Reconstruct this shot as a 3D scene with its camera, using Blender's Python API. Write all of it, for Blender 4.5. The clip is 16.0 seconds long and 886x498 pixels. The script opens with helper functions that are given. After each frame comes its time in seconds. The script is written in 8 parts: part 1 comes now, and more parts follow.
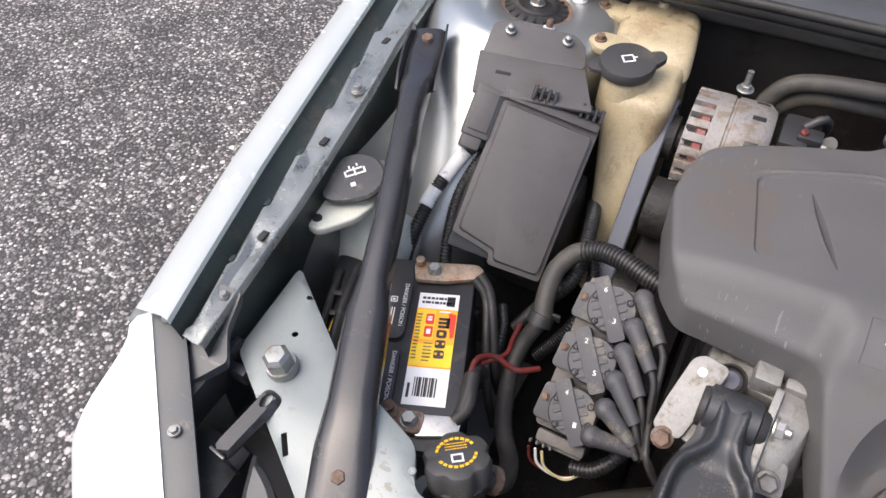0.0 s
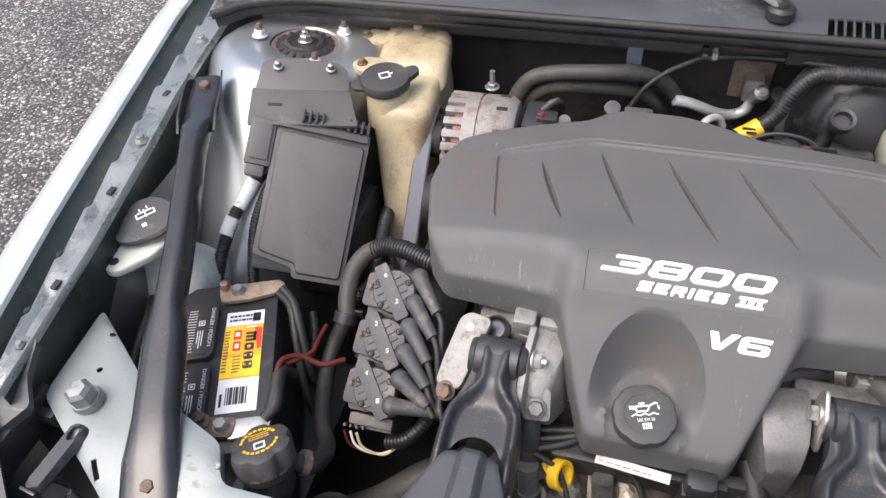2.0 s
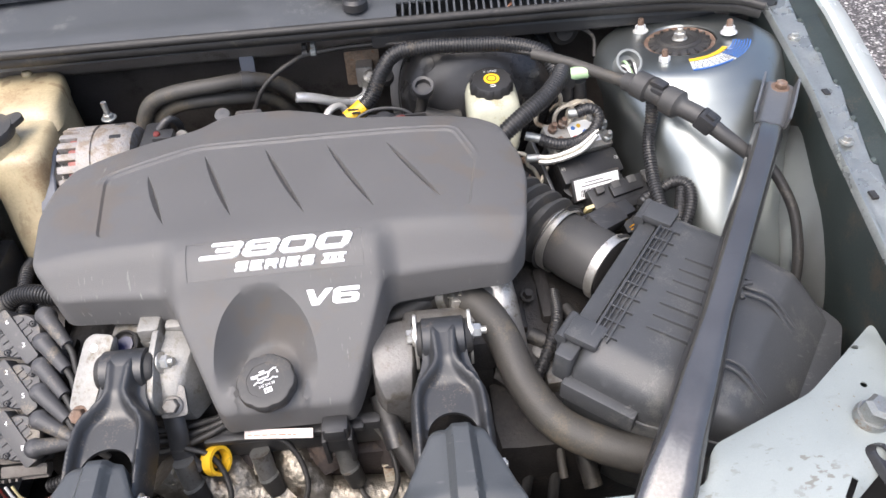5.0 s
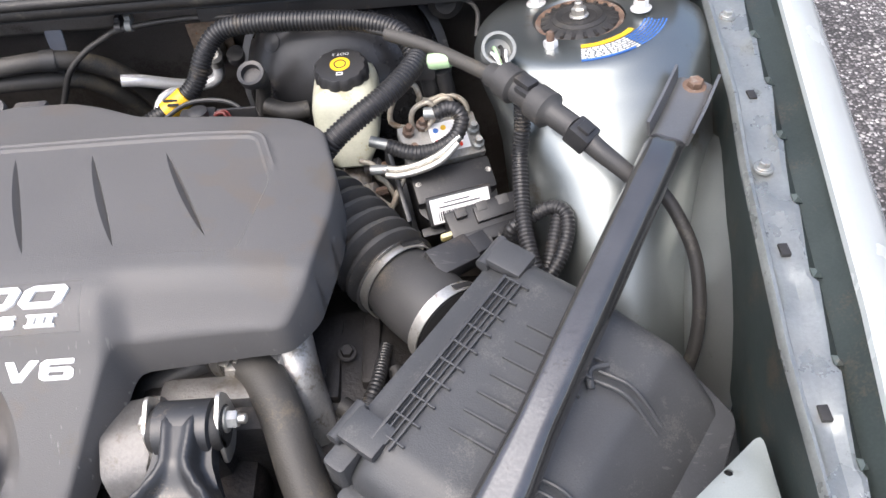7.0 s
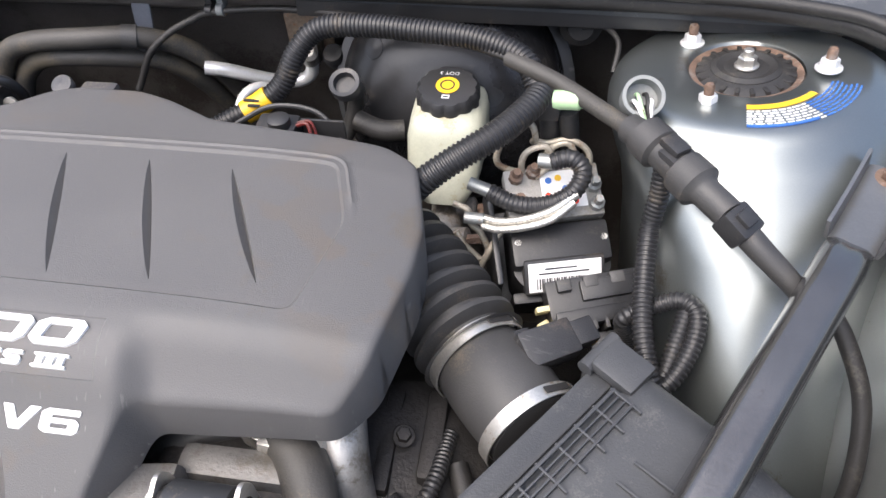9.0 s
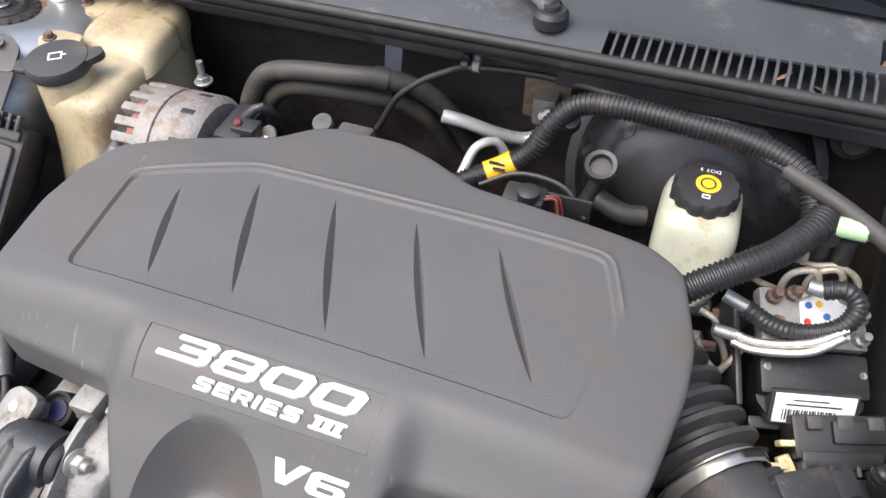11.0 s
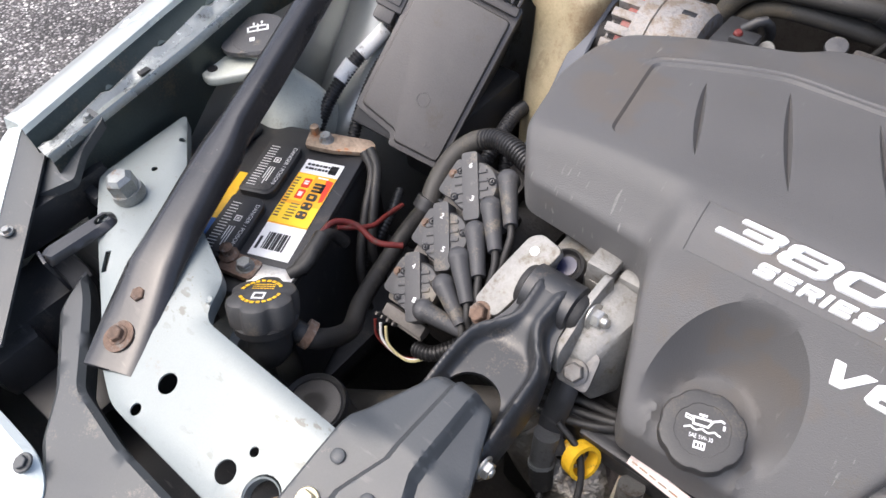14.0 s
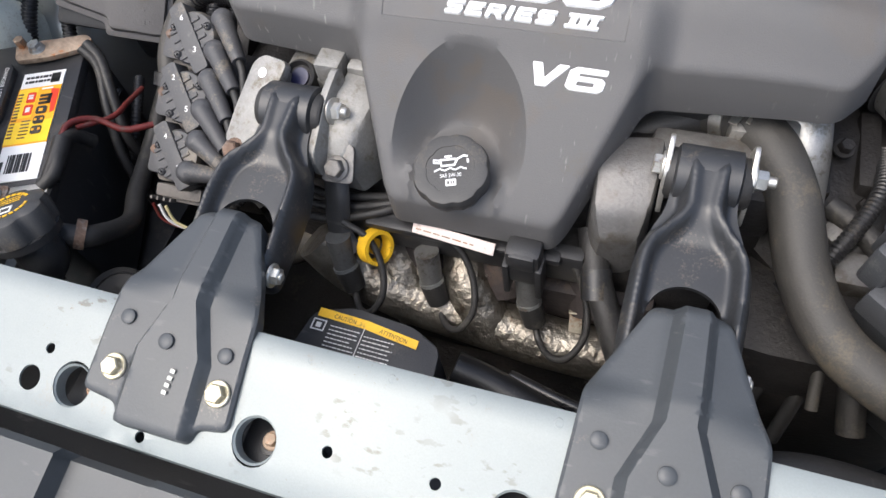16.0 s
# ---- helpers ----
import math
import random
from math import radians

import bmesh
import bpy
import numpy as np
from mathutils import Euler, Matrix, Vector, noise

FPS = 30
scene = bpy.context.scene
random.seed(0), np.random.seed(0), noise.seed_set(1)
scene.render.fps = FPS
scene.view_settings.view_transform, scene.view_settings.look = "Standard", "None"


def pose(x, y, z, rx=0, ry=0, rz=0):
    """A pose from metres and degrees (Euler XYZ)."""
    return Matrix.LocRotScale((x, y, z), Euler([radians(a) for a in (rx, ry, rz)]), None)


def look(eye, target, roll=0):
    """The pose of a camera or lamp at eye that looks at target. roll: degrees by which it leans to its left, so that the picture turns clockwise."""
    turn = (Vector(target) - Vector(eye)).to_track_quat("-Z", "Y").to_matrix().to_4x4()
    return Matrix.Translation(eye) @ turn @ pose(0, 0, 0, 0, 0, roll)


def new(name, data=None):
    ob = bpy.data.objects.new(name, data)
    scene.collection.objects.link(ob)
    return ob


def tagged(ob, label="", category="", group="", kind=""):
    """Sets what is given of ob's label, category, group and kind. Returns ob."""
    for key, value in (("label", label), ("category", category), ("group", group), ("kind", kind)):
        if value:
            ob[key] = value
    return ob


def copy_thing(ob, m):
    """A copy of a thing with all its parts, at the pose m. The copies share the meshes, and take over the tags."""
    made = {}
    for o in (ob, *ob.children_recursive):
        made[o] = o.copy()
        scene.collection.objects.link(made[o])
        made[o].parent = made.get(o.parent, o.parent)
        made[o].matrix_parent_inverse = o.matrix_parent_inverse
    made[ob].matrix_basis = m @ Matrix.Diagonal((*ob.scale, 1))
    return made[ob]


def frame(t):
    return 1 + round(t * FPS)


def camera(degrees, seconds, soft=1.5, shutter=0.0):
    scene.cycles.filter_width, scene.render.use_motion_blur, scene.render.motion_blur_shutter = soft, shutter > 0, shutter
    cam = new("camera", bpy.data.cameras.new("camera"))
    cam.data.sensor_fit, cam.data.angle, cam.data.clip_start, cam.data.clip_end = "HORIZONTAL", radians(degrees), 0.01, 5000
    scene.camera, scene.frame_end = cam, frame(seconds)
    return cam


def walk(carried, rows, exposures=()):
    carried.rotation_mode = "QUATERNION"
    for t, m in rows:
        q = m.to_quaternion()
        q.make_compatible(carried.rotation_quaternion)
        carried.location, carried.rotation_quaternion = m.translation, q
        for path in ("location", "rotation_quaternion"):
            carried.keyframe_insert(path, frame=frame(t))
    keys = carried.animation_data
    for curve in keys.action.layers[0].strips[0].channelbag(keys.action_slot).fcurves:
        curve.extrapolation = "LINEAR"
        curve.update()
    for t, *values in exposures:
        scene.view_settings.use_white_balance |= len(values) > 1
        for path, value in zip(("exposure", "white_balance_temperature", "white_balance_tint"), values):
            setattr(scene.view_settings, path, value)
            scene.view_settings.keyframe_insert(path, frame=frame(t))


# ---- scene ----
cam = camera(63.5, 16.0)
PATH = [
    (0, (-0.253, -0.821, 1.46), (-0.918, 0.3, -0.057), -2.9),
    (0.5, (-0.192, -0.853, 1.472), (-0.842, 0.344, 0.008), -3.1),
    (1, (-0.162, -0.862, 1.474), (-0.776, 0.372, 0.024), -3.7),
    (1.5, (-0.12, -0.857, 1.475), (-0.667, 0.417, 0.034), -4.9),
    (2, (-0.079, -0.864, 1.475), (-0.532, 0.457, 0.044), -4.8),
    (2.5, (-0.029, -0.875, 1.475), (-0.373, 0.479, 0.044), -4.2),
    (3, (0.008, -0.886, 1.479), (-0.244, 0.491, 0.051), -4.4),
    (3.5, (0.041, -0.895, 1.481), (-0.15, 0.5, 0.061), -4.9),
    (4, (0.079, -0.902, 1.48), (-0.043, 0.513, 0.072), -4.8),
    (4.5, (0.124, -0.909, 1.478), (0.091, 0.514, 0.072), -4.2),
    (5, (0.17, -0.922, 1.475), (0.225, 0.494, 0.064), -4.0),
    (5.2, (0.189, -0.928, 1.473), (0.267, 0.487, 0.062), -4.1),
    (7.3, (0.445, -0.665, 1.357), (0.361, 0.647, -0.150), -5.3),
    (7.5, (0.443, -0.638, 1.345), (0.318, 0.679, -0.155), -4.0),
    (8, (0.435, -0.593, 1.327), (0.246, 0.715, -0.174), -4.1),
    (8.2, (0.429, -0.590, 1.322), (0.230, 0.724, -0.173), -3.9),
    (10.3, (0.317, -0.535, 1.354), (-0.056, 0.712, -0.164), -2.9),
    (10.5, (0.292, -0.535, 1.363), (-0.104, 0.709, -0.152), -2.4),
    (11, (0.241, -0.544, 1.368), (-0.243, 0.71, -0.113), -1.3),
    (11.5, (0.19, -0.562, 1.376), (-0.376, 0.68, -0.086), -0.9),
    (12, (0.128, -0.589, 1.38), (-0.522, 0.625, -0.07), 0.1),
    (12.5, (0.074, -0.611, 1.374), (-0.658, 0.547, -0.083), 1.0),
    (13, (0.04, -0.639, 1.361), (-0.767, 0.43, -0.124), 0.8),
    (13.5, (0.012, -0.682, 1.361), (-0.857, 0.294, -0.153), -1.9),
    (14, (0.007, -0.741, 1.341), (-0.881, 0.191, -0.191), -4.9),
    (14.5, (0.033, -0.764, 1.324), (-0.722, 0.151, -0.286), -9.0),
    (15, (0.057, -0.769, 1.309), (-0.594, 0.129, -0.356), -11.9),
    (15.5, (0.092, -0.774, 1.304), (-0.469, 0.118, -0.396), -12.7),
    (16, (0.136, -0.771, 1.297), (-0.358, 0.136, -0.415), -13.2),
]
walk(cam, [(t, look(eye, target, roll)) for t, eye, target, roll in PATH], [(0, 0.66, 6150, 12.5), (3, 0.95, 6080, 11.5), (5, 1.12, 6050, 11), (8, 1.17, 6040, 11.5), (11, 0.97, 6050, 10.5), (14, 0.86, 6040, 11), (15, 0.72, 6010, 9), (16, 0.75, 5980, 8.5)])

# ---- light ----
world = bpy.data.worlds.new("world")
scene.world = world
world.use_nodes = True
wn = world.node_tree
sky = wn.nodes.new("ShaderNodeTexSky")
sky.sky_type, sky.sun_disc = "NISHITA", False
sky.sun_elevation, sky.sun_rotation = radians(63), radians(-135)
sky.air_density, sky.dust_density, sky.ozone_density = 1.0, 7.0, 0.3
wn.links.new(sky.outputs["Color"], wn.nodes["Background"].inputs["Color"])
wn.nodes["Background"].inputs["Strength"].default_value = 0.15
sun_data = bpy.data.lights.new("sun", "SUN")
sun_data.energy, sun_data.angle, sun_data.color = 1.0, radians(70), (1.0, 0.97, 0.93)
sun = new("sun", sun_data)
sun.matrix_world = look((-1.25, -1.25, 4.2), (0, 0, 0.8))

# ---- materials ----


def mat(name, col, rough=0.5, metal=0.0, var=0.18, scale=14.0, bump=0.12, fine=420.0, dirt=None, amount=0.45, dscale=9.0, coat=0.0, rnd=0.0, spec=0.5, rvar=0.15):
    """A procedural surface: two scales of tone, fine relief, and dirt patches in a second colour."""
    m = bpy.data.materials.new(name)
    m.use_nodes = True
    nt = m.node_tree
    N, L = nt.nodes, nt.links
    b = N["Principled BSDF"]
    co = N.new("ShaderNodeTexCoord")

    def tex(s, d=5.0, r=0.6):
        n = N.new("ShaderNodeTexNoise")
        n.inputs["Scale"].default_value, n.inputs["Detail"].default_value, n.inputs["Roughness"].default_value = s, d, r
        L.new(co.outputs["Object"], n.inputs["Vector"])
        return n.outputs["Fac"]

    def rng(fac, a, z, lo, hi):
        n = N.new("ShaderNodeMapRange")
        n.inputs["From Min"].default_value, n.inputs["From Max"].default_value = a, z
        n.inputs["To Min"].default_value, n.inputs["To Max"].default_value = lo, hi
        L.new(fac, n.inputs["Value"])
        return n.outputs["Result"]

    def math_node(op, p, q):
        n = N.new("ShaderNodeMath")
        n.operation = op
        for i, v in enumerate((p, q)):
            if isinstance(v, (int, float)):
                n.inputs[i].default_value = v
            else:
                L.new(v, n.inputs[i])
        return n.outputs[0]

    coarse, small = tex(scale), tex(fine, 3.0)
    tone = math_node("ADD", rng(coarse, 0.3, 0.7, 1 - var, 1 + var), rng(small, 0.3, 0.7, -var * 0.5, var * 0.5))
    if rnd:
        oi = N.new("ShaderNodeObjectInfo")
        tone = math_node("MULTIPLY", tone, rng(oi.outputs["Random"], 0, 1, 1 - rnd, 1 + rnd))
    hsv = N.new("ShaderNodeHueSaturation")
    hsv.inputs["Color"].default_value = (*col, 1)
    L.new(tone, hsv.inputs["Value"])
    colour = hsv.outputs["Color"]
    if dirt:
        mix = N.new("ShaderNodeMix")
        mix.data_type = "RGBA"
        L.new(rng(math_node("ADD", tex(dscale, 8.0, 0.68), rng(small, 0.3, 0.7, -0.06, 0.06)), 0.66 - amount * 0.35, 0.76 - amount * 0.3, 0, 0.9), mix.inputs["Factor"])
        L.new(colour, mix.inputs["A"])
        mix.inputs["B"].default_value = (*dirt, 1)
        colour = mix.outputs["Result"]
    L.new(colour, b.inputs["Base Color"])
    b.inputs["Metallic"].default_value = metal
    b.inputs["Specular IOR Level"].default_value = spec
    L.new(rng(coarse, 0.3, 0.7, max(0.03, rough - rvar * 0.5), min(1, rough + rvar * 0.5)), b.inputs["Roughness"])
    b.inputs["Coat Weight"].default_value = coat
    b.inputs["Coat Roughness"].default_value = 0.06
    if bump:
        bp = N.new("ShaderNodeBump")
        bp.inputs["Strength"].default_value, bp.inputs["Distance"].default_value = bump, 0.002
        L.new(math_node("ADD", small, math_node("MULTIPLY", coarse, 1.5)), bp.inputs["Height"])
        L.new(bp.outputs["Normal"], b.inputs["Normal"])
    return m


M = dict(
    gloss=mat("gloss_black_paint", (0.016, 0.016, 0.017), 0.28, var=0.25, scale=10, bump=0.12, fine=120, dirt=(0.045, 0.040, 0.035), amount=0.2, dscale=16, coat=0.1, spec=0.45),
    module=mat("dirty_grey_module", (0.12, 0.11, 0.10), 0.6, var=0.2, bump=0.2, dirt=(0.07, 0.06, 0.05), amount=0.5, dscale=20),
    lamp=mat("pale_plastic_corner", (0.72, 0.78, 0.76), 0.3, var=0.03, bump=0.0, coat=0.4),
    cover=mat("grained_grey_plastic", (0.100, 0.098, 0.097), 0.5, var=0.06, scale=9, bump=0.25, fine=900, dirt=(0.10, 0.09, 0.075), amount=0.12, dscale=14, spec=0.4),
    black=mat("black_plastic", (0.028, 0.028, 0.029), 0.42, var=0.2, bump=0.15, fine=700, dirt=(0.07, 0.06, 0.05), amount=0.2, dscale=22),
    deepblack=mat("deep_black_plastic", (0.012, 0.012, 0.013), 0.4, var=0.25, bump=0.1, dirt=(0.04, 0.035, 0.03), amount=0.25, dscale=30),
    greyblack=mat("dusty_black_plastic", (0.045, 0.044, 0.043), 0.5, var=0.15, bump=0.15, fine=600, dirt=(0.10, 0.085, 0.065), amount=0.3, dscale=16),
    fuse=mat("brown_grey_plastic", (0.098, 0.092, 0.088), 0.5, var=0.12, bump=0.2, fine=500, dirt=(0.085, 0.075, 0.062), amount=0.3, dscale=18),
    rubber=mat("black_rubber", (0.022, 0.021, 0.02), 0.55, var=0.25, bump=0.2, fine=350, dirt=(0.06, 0.055, 0.045), amount=0.25, dscale=26),
    hose=mat("faded_hose_rubber", (0.05, 0.047, 0.042), 0.6, var=0.18, bump=0.2, fine=500, dirt=(0.10, 0.085, 0.06), amount=0.4, dscale=14),
    loom=mat("corrugated_loom_plastic", (0.022, 0.022, 0.023), 0.38, var=0.2, bump=0.1, dirt=(0.09, 0.075, 0.055), amount=0.22, dscale=24),
    paintdull=mat("dusty_silver_green_paint", (0.240, 0.266, 0.261), 0.42, 0.12, var=0.08, scale=7, bump=0.05, fine=700, dirt=(0.22, 0.205, 0.18), amount=0.10, dscale=26, coat=0.1),
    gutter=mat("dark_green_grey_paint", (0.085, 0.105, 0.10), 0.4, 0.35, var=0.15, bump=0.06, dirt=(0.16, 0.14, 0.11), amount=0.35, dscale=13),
    body=mat("pale_silver_green_body_paint", (0.82, 0.86, 0.85), 0.25, 0.1, var=0.03, scale=5, bump=0.01, coat=0.6),
    e_coat=mat("black_painted_steel", (0.026, 0.027, 0.029), 0.40, 0.0, var=0.15, bump=0.06, fine=500, dirt=(0.12, 0.10, 0.075), amount=0.2, dscale=20, spec=0.6),
    brace=mat("dark_blue_grey_painted_steel", (0.034, 0.034, 0.036), 0.22, 0.2, var=0.15, bump=0.06, fine=300, dirt=(0.075, 0.066, 0.056), amount=0.12, dscale=18, coat=0.15),
    bracket=mat("satin_grey_black_steel", (0.060, 0.065, 0.069), 0.42, 0.1, var=0.08, bump=0.05, fine=500, dirt=(0.15, 0.14, 0.12), amount=0.15, dscale=20),
    alu=mat("cast_aluminium", (0.44, 0.43, 0.405), 0.42, 0.75, var=0.2, scale=22, bump=0.3, fine=300, dirt=(0.20, 0.18, 0.14), amount=0.4, dscale=24),
    altalu=mat("corroded_aluminium", (0.31, 0.295, 0.28), 0.6, 0.35, var=0.3, scale=40, bump=0.6, fine=240, dirt=(0.20, 0.16, 0.12), amount=0.6, dscale=40),
    steel=mat("zinc_steel", (0.62, 0.60, 0.55), 0.35, 0.85, var=0.18, bump=0.12, fine=400, dirt=(0.30, 0.22, 0.14), amount=0.22, dscale=60),
    dullsteel=mat("grey_bolt_steel", (0.30, 0.31, 0.30), 0.42, 0.7, var=0.2, bump=0.15, dirt=(0.22, 0.15, 0.10), amount=0.3, dscale=70),
    rust=mat("rusty_steel", (0.16, 0.105, 0.075), 0.7, 0.25, var=0.4, scale=60, bump=0.5, fine=260, dirt=(0.22, 0.20, 0.18), amount=0.35, dscale=80),
    copper=mat("tarnished_terminal_brass", (0.34, 0.26, 0.19), 0.5, 0.5, var=0.35, scale=60, bump=0.35, fine=260, dirt=(0.38, 0.15, 0.05), amount=0.3, dscale=50),
    foil=mat("crinkled_heat_shield", (0.29, 0.265, 0.225), 0.42, 0.9, var=0.25, scale=40, bump=1.0, fine=130, dirt=(0.12, 0.095, 0.07), amount=0.35, dscale=30),
    iron=mat("cast_iron_dark", (0.024, 0.022, 0.021), 0.6, 0.3, var=0.35, scale=20, bump=0.5, fine=200, dirt=(0.055, 0.045, 0.038), amount=0.3, dscale=16),
    portiron=mat("brown_port_iron", (0.045, 0.037, 0.035), 0.7, 0.2, var=0.3, scale=30, bump=0.4, fine=220, dirt=(0.09, 0.065, 0.05), amount=0.35, dscale=24),
    tank=mat("yellowed_tank_plastic", (0.46, 0.385, 0.24), 0.42, var=0.22, scale=9, bump=0.08, fine=300, dirt=(0.27, 0.19, 0.11), amount=0.42, dscale=6, coat=0.1),
    washer=mat("pale_washer_tank_plastic", (0.55, 0.57, 0.50), 0.4, var=0.12, bump=0.06, dirt=(0.30, 0.27, 0.2), amount=0.3),
    reserv=mat("cream_reservoir_plastic", (0.42, 0.425, 0.335), 0.38, var=0.12, scale=30, bump=0.06, dirt=(0.30, 0.27, 0.17), amount=0.28, dscale=24),
    pink=mat("faded_pink_label", (0.72, 0.62, 0.58), 0.5, var=0.08, bump=0.05, dirt=(0.45, 0.36, 0.32), amount=0.25, dscale=60),
    # under-hood silver-green paint, base darkened to stand for shade on the driver's tower
    tower=mat("silver_green_paint_shaded", (0.27, 0.29, 0.285), 0.38, 0.90, var=0.06, scale=7, bump=0.05, fine=700, dirt=(0.20, 0.18, 0.15), amount=0.2, dscale=14, coat=0.25),
    brightalu=mat("bright_aluminium_tube", (0.80, 0.80, 0.79), 0.34, 0.45, var=0.08, bump=0.05, dirt=(0.4, 0.38, 0.34), amount=0.15, dscale=40),
    channel=mat("satin_grey_channel_steel", (0.16, 0.163, 0.165), 0.36, 0.55, var=0.1, bump=0.05, dirt=(0.20, 0.16, 0.12), amount=0.2, dscale=30),
    ledge=mat("scuffed_silver_flange_paint", (0.52, 0.545, 0.53), 0.30, 0.6, var=0.14, scale=16, bump=0.12, fine=300, dirt=(0.14, 0.125, 0.10), amount=0.14, dscale=22, coat=0.15),
    rustfilm=mat("brown_rust_bloom", (0.26, 0.215, 0.18), 0.55, 0.3, var=0.25, scale=40, bump=0.2, dirt=(0.42, 0.42, 0.40), amount=0.35, dscale=50),
    zinc=mat("yellowed_zinc", (0.46, 0.42, 0.30), 0.4, 0.6, var=0.2, bump=0.1, dirt=(0.62, 0.60, 0.54), amount=0.35, dscale=90),
    bracegloss=mat("glossy_black_painted_steel", (0.155, 0.152, 0.149), 0.15, 0.80, var=0.15, bump=0.04, fine=300, dirt=(0.07, 0.063, 0.055), amount=0.12, dscale=14),
    castgrey=mat("dull_cast_aluminium", (0.27, 0.265, 0.25), 0.58, 0.45, var=0.2, scale=26, bump=0.35, fine=260, dirt=(0.16, 0.14, 0.11), amount=0.4, dscale=28),
    filterlid=mat("dusty_filter_box_plastic", (0.046, 0.048, 0.051), 0.46, var=0.15, bump=0.15, fine=600, dirt=(0.095, 0.095, 0.09), amount=0.3, dscale=18),
    # the same silver-green paint in a lighter, lit tone
    wing=mat("silver_green_paint_lit", (0.46, 0.48, 0.475), 0.36, 0.8, var=0.06, scale=7, bump=0.05, fine=700, dirt=(0.22, 0.20, 0.17), amount=0.2, dscale=12, coat=0.25),
    castdark=mat("grimy_cast_housing", (0.165, 0.16, 0.154), 0.52, 0.4, var=0.2, scale=26, bump=0.35, fine=260, dirt=(0.10, 0.09, 0.075), amount=0.4, dscale=24),
    sleevegrey=mat("dull_grey_metal_sleeve", (0.20, 0.20, 0.195), 0.45, 0.6, var=0.2, bump=0.15, dirt=(0.10, 0.085, 0.07), amount=0.35, dscale=60),
    white=mat("white_print", (0.80, 0.80, 0.79), 0.45, var=0.05, bump=0.0),
    tape=mat("white_cloth_tape", (0.72, 0.72, 0.70), 0.6, var=0.12, bump=0.2, dirt=(0.35, 0.33, 0.30), amount=0.25, dscale=60),
    navy=mat("dark_blue_plastic", (0.012, 0.014, 0.05), 0.3, var=0.1, bump=0.02),
    yellow=mat("yellow_plastic", (0.78, 0.47, 0.02), 0.42, var=0.12, bump=0.05, dirt=(0.25, 0.17, 0.05), amount=0.15, dscale=60),
    orange=mat("orange_print", (0.90, 0.42, 0.02), 0.4, var=0.08, bump=0.0),
    labelyellow=mat("yellow_print", (0.92, 0.62, 0.03), 0.4, var=0.08, bump=0.0),
    red=mat("red_print", (0.75, 0.05, 0.02), 0.4, var=0.08, bump=0.0),
    redwire=mat("red_wire", (0.11, 0.014, 0.011), 0.45, var=0.3, bump=0.1, dirt=(0.08, 0.05, 0.04), amount=0.4, dscale=40),
    winding=mat("dull_red_windings", (0.30, 0.085, 0.07), 0.5, var=0.3, bump=0.3, dirt=(0.12, 0.08, 0.06), amount=0.35, dscale=40),
    blue=mat("blue_print", (0.05, 0.15, 0.45), 0.4, var=0.08, bump=0.0),
    green=mat("pale_green_plastic", (0.40, 0.58, 0.33), 0.4, var=0.1, bump=0.03),
    cream=mat("cream_connector_plastic", (0.62, 0.55, 0.30), 0.45, var=0.15, bump=0.05, dirt=(0.3, 0.24, 0.12), amount=0.3, dscale=50),
    greyconn=mat("grey_connector_plastic", (0.20, 0.21, 0.205), 0.5, var=0.12, bump=0.05),
    pipe=mat("dull_brake_pipe", (0.46, 0.42, 0.34), 0.5, 0.5, var=0.25, bump=0.1, dirt=(0.25, 0.16, 0.10), amount=0.4, dscale=50),
    coil=mat("grey_coil_plastic", (0.058, 0.058, 0.061), 0.55, var=0.12, bump=0.1, fine=500, dirt=(0.15, 0.13, 0.10), amount=0.3, dscale=30),
    firewall=mat("grimy_firewall_paint", (0.15, 0.136, 0.125), 0.6, var=0.25, scale=6, bump=0.15, dirt=(0.07, 0.06, 0.052), amount=0.4, dscale=7),
    plenum=mat("dusty_plenum_paint", (0.30, 0.275, 0.255), 0.5, 0.1, var=0.2, scale=5, bump=0.1, dirt=(0.09, 0.075, 0.065), amount=0.35, dscale=6),
    cowl=mat("weathered_cowl_plastic", (0.056, 0.060, 0.065), 0.42, var=0.08, bump=0.2, fine=800, dirt=(0.15, 0.15, 0.15), amount=0.2, dscale=10),
    leaf=mat("dry_leaf", (0.50, 0.26, 0.17), 0.8, var=0.3, bump=0.3, rnd=0.3),
    belt=mat("grey_drive_belt", (0.10, 0.11, 0.135), 0.5, var=0.12, bump=0.1),
)


